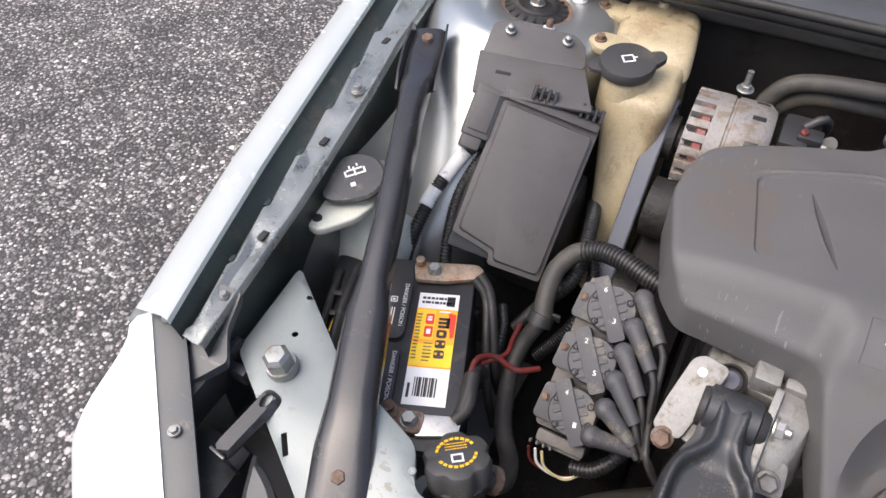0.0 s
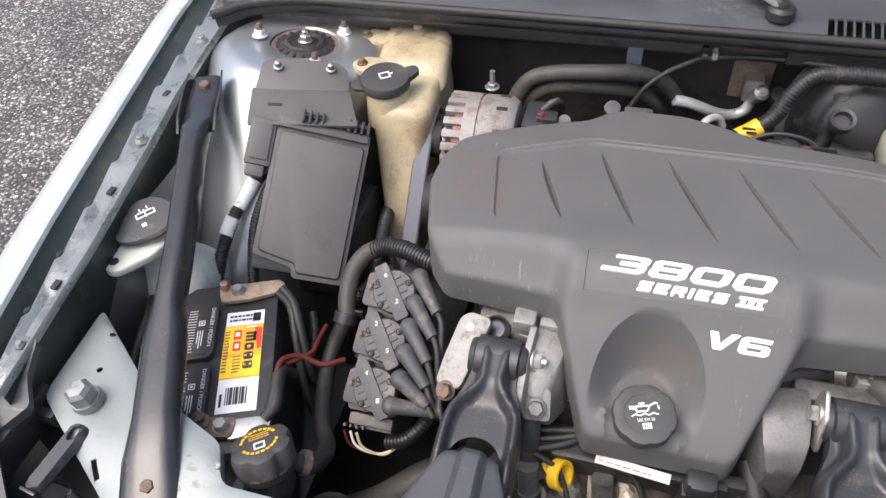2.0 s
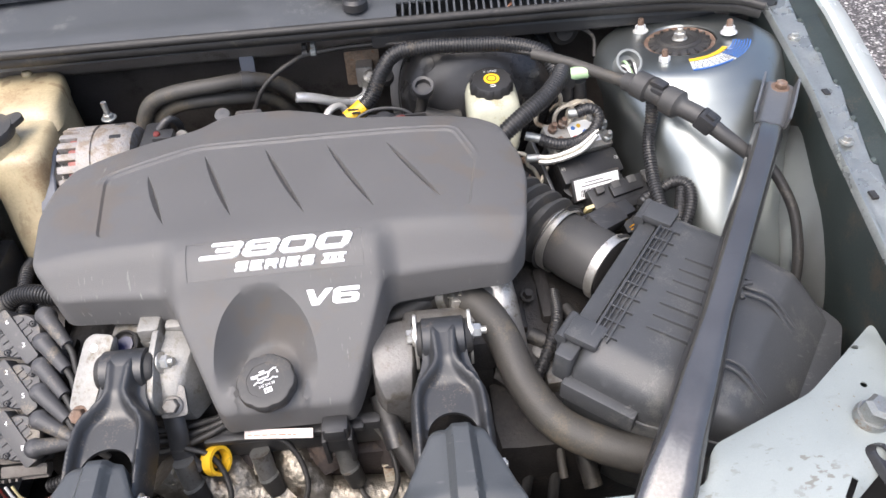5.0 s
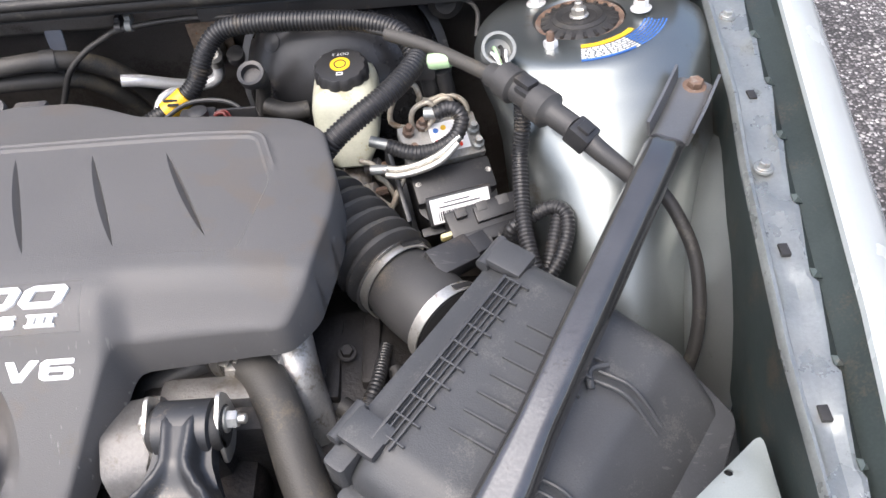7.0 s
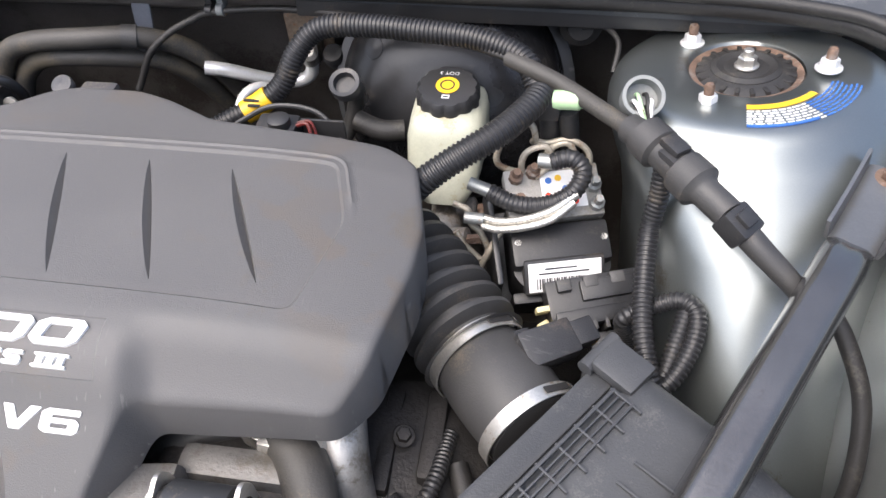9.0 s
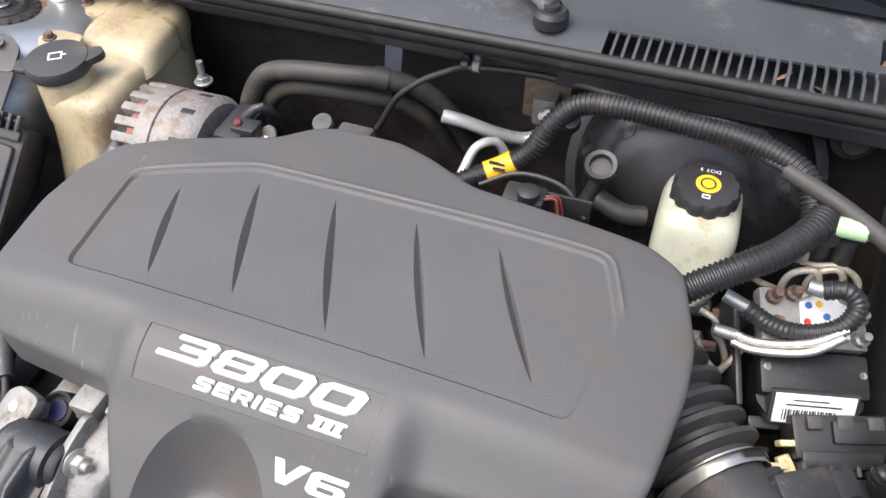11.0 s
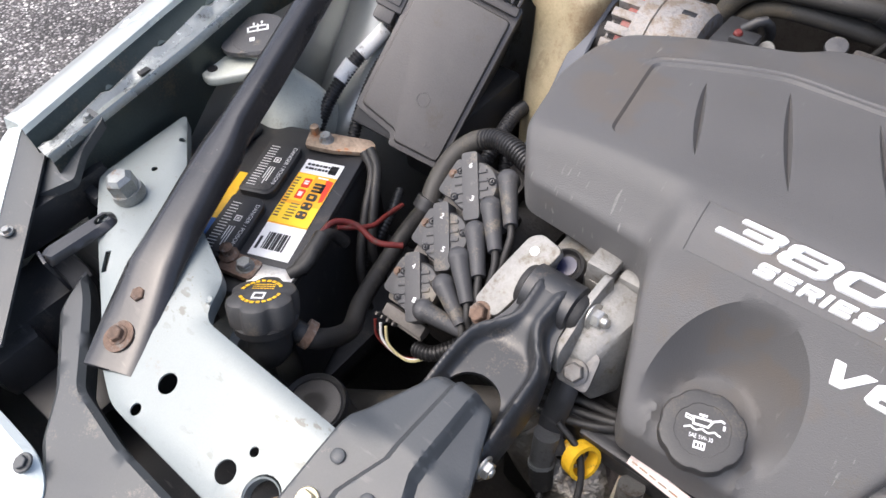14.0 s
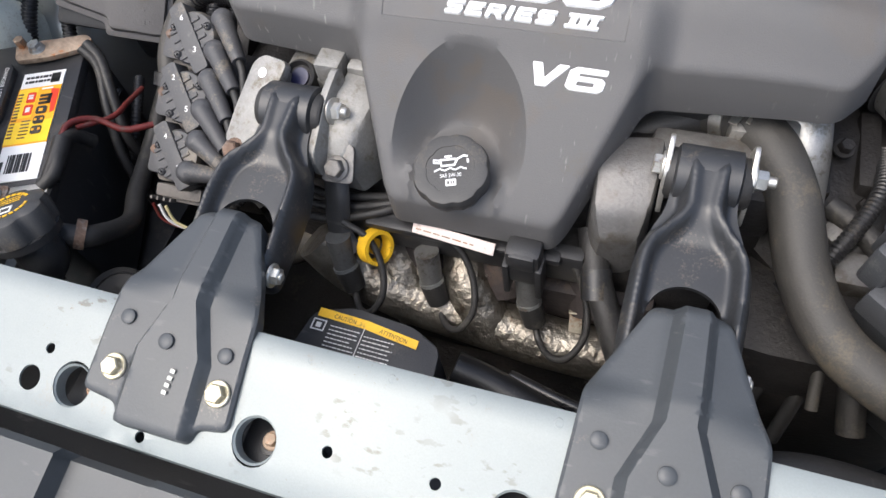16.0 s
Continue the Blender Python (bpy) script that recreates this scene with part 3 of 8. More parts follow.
def fender(side):
    """The wing: outer skin, rolled edge, dark gutter and the bright bolted ledge inside."""
    rows = []
    ys = np.linspace(-0.60, 0.62, 150)
    for y in ys:
        xo = ramp(y, [(-0.60, 0.708), (-0.55, 0.719), (-0.38, 0.754), (-0.175, 0.789), (0.074, 0.832), (0.62, 0.89)])
        zo = ramp(y, [(-0.60, 0.884), (-0.2, 0.908), (0.1, 0.924), (0.62, 0.95)])
        xl = ramp(y, [(-0.60, 0.682), (-0.41, 0.703), (-0.21, 0.729), (-0.11, 0.748), (0.1, 0.772), (0.62, 0.82)])
        zl = ramp(y, [(-0.60, 0.862), (-0.21, 0.897), (0.1, 0.912), (0.62, 0.935)])
        w = ramp(y, [(-0.6, 0.026), (-0.4, 0.040), (0.62, 0.05)])
        e = 0.010 if side < 0 else 0.0
        f = ((y + 0.5) / 0.082) % 1.0
        flap = 0.13 * f * ease((1 - f) / 0.12)
        lift = 0.0030 * f * ease((1 - f) / 0.10)
        dish = 0.0016 * math.sin(y * 41) + 0.0011 * math.sin(y * 97 + 1)
        rows.append([(xo + e + 0.096, zo - 0.30), (xo + e + 0.082, zo - 0.13), (xo + e + 0.063, zo - 0.046), (xo + e + 0.036, zo - 0.011), (xo + 0.008, zo), (xo, zo - 0.003), (xo - 0.001, zo - 0.010),
                     (xo - 0.006, zo - 0.016), (xl + w * 0.66, zl - 0.010), (xl + w * (0.44 + flap), zl - 0.003 + lift), (xl + w * (0.34 + flap * 0.6), zl - 0.002 + lift), (xl + w * 0.14, zl - 0.005 + dish), (xl - w * 0.14, zl - 0.004 + dish),
                     (xl - w * 0.27, zl - 0.003), (xl - w * 0.33, zl + 0.0015), (xl - w * 0.41, zl + 0.0022), (xl - w * 0.48, zl - 0.001), (xl - w * 0.50, zl - 0.007), (xl - w * 0.45, zl - 0.06), (xl - w * 0.1, zl - 0.2)])

    def skin(a, b, lo=0, hi=150, dz=0.0):
        vs = [(side * x, y, z + dz) for row, y in zip(rows[lo:hi], ys[lo:hi]) for x, z in row[a:b]]
        n = b - a
        fs = []
        for i in range(hi - lo - 1):
            for k in range(n - 1):
                f = (i * n + k, i * n + k + 1, (i + 1) * n + k + 1, (i + 1) * n + k)
                fs.append(f if side > 0 else f[::-1])
        bm = raw(vs, fs)
        bmesh.ops.solidify(bm, geom=bm.faces[:], thickness=0.0012)
        bmesh.ops.recalc_face_normals(bm, faces=bm.faces)
        return bm

    base = (side * 0.8, 0, 0.3)
    t = thing("fender", "pale silver-green front fender with dark inner gutter", "fender", base, "front fenders", "structure")
    part("skin", skin(0, 7), "body", t)
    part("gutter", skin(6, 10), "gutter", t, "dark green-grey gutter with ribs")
    part("ledge", skin(9, 18), "ledge", t, "bright scuffed flange with bolts and slots")
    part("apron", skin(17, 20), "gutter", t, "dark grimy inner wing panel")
    if side < 0:
        part("rust_stain", skin(10, 13, 88, 108, 0.0014), "rustfilm", t, "brown rust bloom on the flange")
    # small pressed ribs between gutter and ledge
    for y in np.arange(-0.5, 0.45, 0.082):
        xl = ramp(y, [(-0.60, 0.682), (-0.41, 0.703), (-0.21, 0.729), (-0.11, 0.748), (0.1, 0.772), (0.62, 0.82)])
        zl = ramp(y, [(-0.60, 0.862), (-0.21, 0.897), (0.1, 0.912), (0.62, 0.935)])
        w = ramp(y, [(-0.6, 0.026), (-0.4, 0.040), (0.62, 0.05)])
        part("rib", loft([[(side * (xl + w * 0.46), y - 0.005, zl - 0.001), (side * (xl + w * 0.54), y - 0.002, zl + 0.002), (side * (xl + w * 0.54), y + 0.002, zl + 0.002), (side * (xl + w * 0.46), y + 0.005, zl - 0.001)],
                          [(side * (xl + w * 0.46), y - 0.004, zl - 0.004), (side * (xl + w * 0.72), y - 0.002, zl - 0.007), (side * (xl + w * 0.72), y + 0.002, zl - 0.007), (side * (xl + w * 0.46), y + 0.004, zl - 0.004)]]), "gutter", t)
    for y in (-0.214, 0.03, 0.28):
        xl = ramp(y, [(-0.60, 0.682), (-0.41, 0.703), (-0.21, 0.729), (-0.11, 0.748), (0.1, 0.772), (0.62, 0.82)])
        zl = ramp(y, [(-0.60, 0.862), (-0.21, 0.897), (0.1, 0.912), (0.62, 0.935)])
        part("washer", lathe([(0.0095, -0.002), (0.0095, 0.0006), (0.007, 0.0014)], pose(side * xl, y, zl - 0.002), 24), "dullsteel", t)
        part("bolt", hexbolt(pose(side * xl, y, zl - 0.001), 0.0055, 0.005), "dullsteel", t)
    for y in (-0.46, -0.31, -0.11, 0.16):
        xl = ramp(y, [(-0.60, 0.682), (-0.41, 0.703), (-0.21, 0.729), (-0.11, 0.748), (0.1, 0.772), (0.62, 0.82)])
        zl = ramp(y, [(-0.60, 0.862), (-0.21, 0.897), (0.1, 0.912), (0.62, 0.935)])
        part("slot", box((side * (xl + 0.001), y, zl - 0.0025), (0.008, 0.013, 0.004), None, 0.0004), "rubber", t)
    return t


fender(-1), fender(1)


def tie_z(x, y):
    return 0.8185 if y > -0.598 else ramp(y, [(-0.725, 0.7805), (-0.626, 0.8125), (-0.598, 0.8185)])


half = [(-0.672, -0.444), (-0.562, -0.527), (-0.44, -0.575), (-0.42, -0.615)]
front = [(-0.44, -0.718), (-0.478, -0.700), (-0.52, -0.668), (-0.665, -0.568)]
tie_plan = rounded([(x, y) for x, y in half] + [(-0.0, -0.617)] + [(-x, y) for x, y in half[::-1]] + [(-x, y) for x, y in front[::-1]] + [(0.0, -0.722)] + front, 0.012, 4)
tie_holes = []
for s in (-1, 1):
    tie_holes += [circle(s * 0.403, -0.675, 0.0095), circle(s * 0.412, -0.707, 0.0055), circle(s * 0.292, -0.669, 0.0042), circle(s * 0.302, -0.694, 0.0098), circle(s * 0.041, -0.685, 0.0042),
                  circle(s * 0.262, -0.690, 0.0175), circle(s * 0.098, -0.692, 0.0180), circle(s * 0.619, -0.526, 0.0036), circle(s * 0.634, -0.478, 0.0034), circle(s * 0.190, -0.712, 0.0042)]
    tie_holes.append([(s * 0.556 + dx * math.cos(0.9) - dy * math.sin(0.9) * s, -0.632 + dx * math.sin(0.9) * s + dy * math.cos(0.9)) for dx, dy in ((-0.011, -0.003), (0.011, -0.003), (0.011, 0.003), (-0.011, 0.003))])
solo("radiator_support", sheet(tie_plan, lambda x, y, g: tie_z(x, y) - (0.004 * (1 - g / 0.006) ** 2 if g < 0.006 else 0), tie_holes, 0.014, 0.002, lambda x, y: tie_z(x, y) - 0.020),
     "paintdull", "pale silver-green pressed steel radiator support panel with punched holes", "panel", kind="structure")
for x, y in [(-0.072, -0.628), (-0.008, -0.627), (0.053, -0.627), (0.114, -0.627), (-0.43, -0.60)]:
    solo("rivet", lathe([(0.0042, -0.0012), (0.0034, -0.0001), (0.0026, 0.0001), (0.0018, -0.0004)], pose(x, y, tie_z(x, y), 15), 14), "paintdull", "small pressed rivet dimple on the radiator support", "rivet", "rivets on the radiator support")
for s in (-1, 1):
    for x, r in ((0.262, 0.006), (0.098, 0.006)):
        t = thing("radiator_bolt", "small brass-coloured bolt seen through a round hole", "bolt", (s * x, -0.688, 0.76), "bolts under the support panel")
        part("mount", [box((s * x, -0.69, 0.715), (0.045, 0.045, 0.096), None, 0.004), lathe([(0.011, 0), (0.011, 0.003), (0.007, 0.004)], pose(s * x + 0.003, -0.684, 0.763), 16)], "black", t)
        part("head", hexbolt(pose(s * x + 0.003, -0.684, 0.766), 0.0052, 0.005), "copper", t)

for s in (-1, 1):
    for x, r in ((0.262, 0.0176), (0.098, 0.0181)):
        y = -0.691
        solo("hole_flange", lathe([(r, 0.0005), (r, -0.012), (r - 0.0015, -0.012), (r - 0.0018, -0.001), (r, 0.0005)], aim((s * x, y, tie_z(0, y) - 0.0012), (0, -0.31, 0.95)), 32, cap=False), "paintdull", "pale pressed collar of a round hole in the support", "collar", "hole collars")

# front trim below the support panel
trim_half = [(-0.592, -0.645), (-0.556, -0.664), (-0.480, -0.724), (-0.405, -0.734)]
trim_left = [(-0.432, -0.80), (-0.470, -0.778), (-0.502, -0.742), (-0.575, -0.690)]
trim_plan = rounded(trim_half + [(0.0, -0.737)] + [(-x, y) for x, y in trim_half[::-1]] + [(-x, y) for x, y in trim_left[::-1]] + [(0.40, -0.93), (0, -0.965), (-0.40, -0.93)] + trim_left, 0.008, 3)


def trim_z(x, y, g=1.0):
    z = ramp(y, [(-0.96, 0.742), (-0.80, 0.768), (-0.70, 0.783), (-0.64, 0.795)])
    step = 0.0
    for c, w in ((-0.215, 0.045), (0.0, 0.06), (0.215, 0.045)):
        if abs(x - c) < w and y > -0.792:
            step -= 0.016 * ease((w - abs(x - c)) / 0.006) * ease((y + 0.792) / 0.006)
    step += 0.006 * math.exp(-((y + 0.83) / 0.006) ** 2)
    return z - 0.004 + step - (0.006 * (1 - g / 0.006) ** 2 if g < 0.006 else 0)


recess = [[(c - w + d, -0.792 + d), (c + w - d, -0.792 + d), (c + w - d, -0.742), (c - w + d, -0.742)] for c, w in ((-0.215, 0.045), (0.0, 0.06), (0.215, 0.045)) for d in (0.0, 0.006)]
solo("front_trim", sheet(trim_plan, trim_z, (), 0.008, 0.003, lambda x, y: trim_z(x, y) - 0.03, recess + [inset(trim_plan, 0.006)]),
     "bracket", "dusty grey plastic trim in front of the radiator support", "trim", kind="structure")
for s in (-1, 1):
    solo("fascia_corner", [moved(sheet(rounded([(-0.70, -0.86), (-0.62, -0.79), (-0.52, -0.785), (-0.455, -0.785), (-0.42, -0.80), (-0.405, -0.84), (-0.40, -0.93), (-0.60, -0.90)], 0.02, 4), lambda x, y, g: 0.776 + 0.25 * (y + 0.80) - (0.01 * (1 - g / 0.01) ** 2 if g < 0.01 else 0), (), 0.012, 0.004), Matrix.Diagonal((-s, 1, 1, 1)))],
         "lamp", "pale painted bumper corner beside the grille trim", "bumper corner", kind="structure")
    solo("trim_bolt", hexbolt(pose(s * 0.452, -0.797, 0.778, 14), 0.006, 0.004, 1.5), "bracket", "dark push bolt in the bumper corner", "bolt", "bumper corner bolts")
solo("undertray", box((0, -0.79, 0.64), (1.36, 0.32, 0.012), None, 0.003), "black", "dark plastic tray below the front trim", "tray", kind="structure")
nose = []
for a in np.linspace(-1, 1, 41):
    x = a * 0.80
    y0 = -0.965 + 0.20 * abs(a) ** 3 + 0.14 * abs(a) ** 8
    nose.append([(x * 0.93, y0 + 0.012, 0.728), (x * 0.94, y0, 0.736), (x * 0.96, y0 - 0.02, 0.728), (x * 0.99, y0 - 0.05, 0.66), (x, y0 - 0.06, 0.45), (x * 0.98, y0 - 0.02, 0.22)])
bm = raw([p for r in nose for p in r], [(i * 6 + k, (i + 1) * 6 + k, (i + 1) * 6 + k + 1, i * 6 + k + 1) for i in range(40) for k in range(5)])
bmesh.ops.solidify(bm, geom=bm.faces[:], thickness=0.003)
solo("front_bumper", bm, "body", "pale silver-green painted front bumper", "bumper", kind="structure")


def corner(side):
    """Headlamp housing corner: painted flange strip, lamp back and bracket."""
    t = thing("headlamp", "dark headlamp housing with a pale painted corner flange", "headlamp", (side * 0.70, -0.66, 0.60), "headlamps")
    strip, skin = [], []
    n = V(side * 0.70, -0.71, 0)
    for k in range(20):
        a = k / 19
        c = V(side * (0.737 - 0.165 * a), -0.578 - 0.182 * a, 0.858 - 0.060 * a)
        w = 0.016
        strip.append([c + n * w, c + n * (w - 0.004) + V(0, 0, 0.002), c - n * w, c - n * w + V(0, 0, -0.004), c + n * w + V(0, 0, -0.006)])
        f = 0.030 + 0.060 * ease(a / 0.40)
        c = c + n * (w + 0.001)
        skin.append([c, c + n * (f * 0.5) + V(0, 0, -0.002), c + n * (f * 0.9) + V(0, 0, -0.012), c + n * (f + 0.004) + V(0, 0, -0.030), c + n * (f + 0.022) + V(0, 0, -0.16), c + n * f + V(0, 0, -0.17), c + V(0, 0, -0.02)])
    part("flange", loft(strip), "bracket", t, "dark grey curved metal flange")
    part("lens", loft(skin), "lamp", t, "pale lamp and bumper corner")
    part("cavity", [box((side * 0.700, -0.620, 0.800), (0.075, 0.13, 0.05), pose(0, 0, 0), 0.01), box((side * 0.728, -0.570, 0.80), (0.05, 0.06, 0.07), None, 0.01)], "black", t)
    part("housing", [box((side * 0.640, -0.70, 0.715), (0.08, 0.13, 0.10), None, 0.02), box((side * 0.62, -0.745, 0.73), (0.08, 0.06, 0.06), None, 0.015)], "black", t)
    part("retainer", [box((side * 0.672, -0.612, 0.795), (0.016, 0.075, 0.012), pose(0, 0, 0), 0.003), box((side * 0.690, -0.642, 0.785), (0.040, 0.030, 0.022), None, 0.005), box((side * 0.655, -0.585, 0.80), (0.028, 0.012, 0.022), None, 0.003)], "e_coat", t)
    tab = [(-0.701, -0.532), (-0.672, -0.532), (-0.666, -0.569), (-0.648, -0.596), (-0.678, -0.631), (-0.697, -0.603)]
    part("tab", sheet(rounded([(-side * x, y) for x, y in tab][::1 if side < 0 else -1], 0.005, 3), lambda x, y, g: 0.867 + 0.42 * (y + 0.535), [circle(side * 0.683, -0.567, 0.005)], 0.010, 0.003, lambda x, y: 0.855 + 0.42 * (y + 0.535)), "bracket", t, "dark grey steel tab with a hole")
    part("tab_bolt", hexbolt(pose(side * 0.688, -0.542, 0.865), 0.0040, 0.004, 1.3), "dullsteel", t)
    for x, y, z in ((0.728, -0.588, 0.8565), (0.651, -0.676, 0.8285)):
        part("bolt", hexbolt(pose(side * x, y, z), 0.0045, 0.004), "dullsteel", t)
    part("adjuster", [lathe([(0.007, 0), (0.007, 0.010), (0.0045, 0.012), (0.0045, 0.02)], aim((side * 0.685, -0.625, 0.793), (side * -0.2, 0.1, 1)), 14)], "dullsteel", t)
    return t


corner(-1), corner(1)

for s in (-1, 1):
    m = axes((s * 0.596, -0.609, 0.821), (-s * 0.17, 0.98, 0.10), (0, 0, 1))
    t = thing("latch_bracket", "dark grey bent steel tab with an oval hole", "bracket", (s * 0.63, -0.63, 0.80), "headlamp retainer tabs")
    tab = rounded([(-0.064, -0.011), (0.016, -0.013), (0.016, 0.013), (-0.064, 0.011)], 0.011, 5)
    part("tab", sheet(tab, lambda x, y, g: 0.002 - (0.006 * (1 - g / 0.003) if g < 0.003 else 0), [circle(0.003, 0, 0.0055, 14, 1.5)], 0.006, 0.003), "brace", t).matrix_basis = m
    part("leg", box((-0.063, 0, -0.022), (0.004, 0.021, 0.048), None, 0.0015), "brace", t).matrix_basis = m
    t = thing("bump_stop", "large grey hexagon-headed bolt on the support panel", "bolt", (s * 0.605, -0.566, 0.8185), "hood bump stops")
    part("head", lathe([(0.0150, 0.010), (0.0150, 0.026), (0.0105, 0.031), (0.0, 0.0315)], aim((s * 0.604, -0.566, 0.8185), (s * 0.06, -0.1, 1)), 6), "dullsteel", t, angle=25)
    part("flange", lathe([(0.0165, 0.0), (0.0175, 0.006), (0.016, 0.011)], aim((s * 0.604, -0.566, 0.8185), (s * 0.06, -0.1, 1)), 28), "dullsteel", t)


def brace(side):
    """Diagonal pressed-steel brace from the strut tower to the radiator support."""
    t = thing("brace", "dark painted steel diagonal brace with rusty bolts", "brace", (side * 0.478, -0.673, 0.795), "diagonal braces")
    P = [(-0.462, -0.700, 0.7895, 0.050, 0.003, 0), (-0.480, -0.660, 0.803, 0.052, 0.004, 0), (-0.498, -0.612, 0.822, 0.052, 0.010, 0), (-0.515, -0.570, 0.827, 0.046, 0.016, 0), (-0.535, -0.522, 0.833, 0.046, 0.018, 0),
         (-0.552, -0.482, 0.838, 0.042, 0.018, 0), (-0.566, -0.446, 0.842, 0.030, 0.022, 0), (-0.59, -0.378, 0.852, 0.029, 0.024, 0), (-0.62, -0.298, 0.866, 0.029, 0.024, 0), (-0.648, -0.222, 0.881, 0.029, 0.023, 0), (-0.662, -0.182, 0.892, 0.034, 0.016, 0.2),
         (-0.672, -0.155, 0.894, 0.044, 0.005, 1), (-0.688, -0.110, 0.898, 0.046, 0.004, 1), (-0.703, -0.066, 0.903, 0.040, 0.004, 1)]
    if side > 0:
        P = [(-(0.7055 - 0.592 * (-0.068 - y)), y, z, max(w * 1.04, 0.038) if u < 0.5 else w * 0.92, h * 1.1, u) for x, y, z, w, h, u in P[:-3]] + [(-0.652, -0.158, 0.888, 0.036, 0.006, 1), (-0.676, -0.118, 0.889, 0.037, 0.004, 1), (-0.703, -0.070, 0.891, 0.037, 0.004, 1)]
    else:
        P = [(x, y, z, w * (1.22 if 4 < i < 11 else 1.12 if i < 11 else 1.0), h * 1.1, u) for i, (x, y, z, w, h, u) in enumerate(P)]
    d = (V(*P[-1][:3]) - V(*P[0][:3])).normalized()
    nx = V(d.y, -d.x, 0).normalized()
    rings = []
    for x, y, z, w, h, _ in P:
        o, h2 = V(x, y, z), h
        ring = [o + nx * (w / 2) + V(0, 0, -0.002), o + nx * (w / 2) + V(0, 0, 0.001), o + nx * (w * 0.43) + V(0, 0, h2 * 0.62), o + nx * (w * 0.34) + V(0, 0, h2 * 0.92), o + nx * (w * 0.20) + V(0, 0, h2), o + nx * (w * 0.03) + V(0, 0, h2 * (0.98 if side < 0 else 0.90)), o - nx * (w * 0.16) + V(0, 0, h2 * 0.97),
                o - nx * (w * 0.34) + V(0, 0, h2 * 0.86), o - nx * (w * 0.43) + V(0, 0, h2 * 0.55), o - nx * (w / 2) + V(0, 0, 0.001), o - nx * (w / 2) + V(0, 0, -0.002)]
        rings.append([V(-p.x * -1 if side < 0 else -p.x, p.y, p.z) for p in ring])
    part("bar", loft(rings if side < 0 else rings[:12]), "brace" if side < 0 else "bracegloss", t, angle=48)
    if side > 0:
        part("end_plate", loft(rings[11:]), "channel", t, "satin grey channel end", angle=30)
    for e in (1, -1):
        wing = []
        for x, y, z, w, h, u in P[10 if side < 0 else 11:]:
            o = V(x, y, z) + nx * (e * w / 2)
            up = (0.012 if side < 0 else 0.017) * u
            ring = [o, o + nx * (e * 0.003) + V(0, 0, up), o + nx * (e * 0.006) + V(0, 0, up), o + nx * (e * 0.003)]
            wing.append([V(p.x if side < 0 else -p.x, p.y, p.z) for p in ring])
        part("end_flange", loft(wing), "brace" if side < 0 else "channel", t)
    for x, y, z in ((-0.488, -0.636, 0.810), (-0.476, -0.674, 0.8005)):
        x = -x if side < 0 else 0.7055 - 0.592 * (-0.068 - y)
        part("washer", lathe([(0.0155, 0), (0.0155, 0.002), (0.009, 0.003)], aim((side * x, y, z + 0.001), (0, -0.3, 1)), 24), "rust", t, "rust-ringed washer")
        part("bolt", hexbolt(aim((side * x, y, z + 0.003), (0, -0.3, 1)), 0.0075, 0.006, 1.3), "rust", t, "dull rusty bolt")
    part("tower_bolt", hexbolt(aim((side * (0.695 if side < 0 else 0.699), -0.088 if side < 0 else -0.080, 0.9005 if side < 0 else 0.8930), (0, -0.08, 1)), 0.0085, 0.008, 1.5), "rust", t, "rusty flange bolt")
    return t


brace(-1), brace(1)


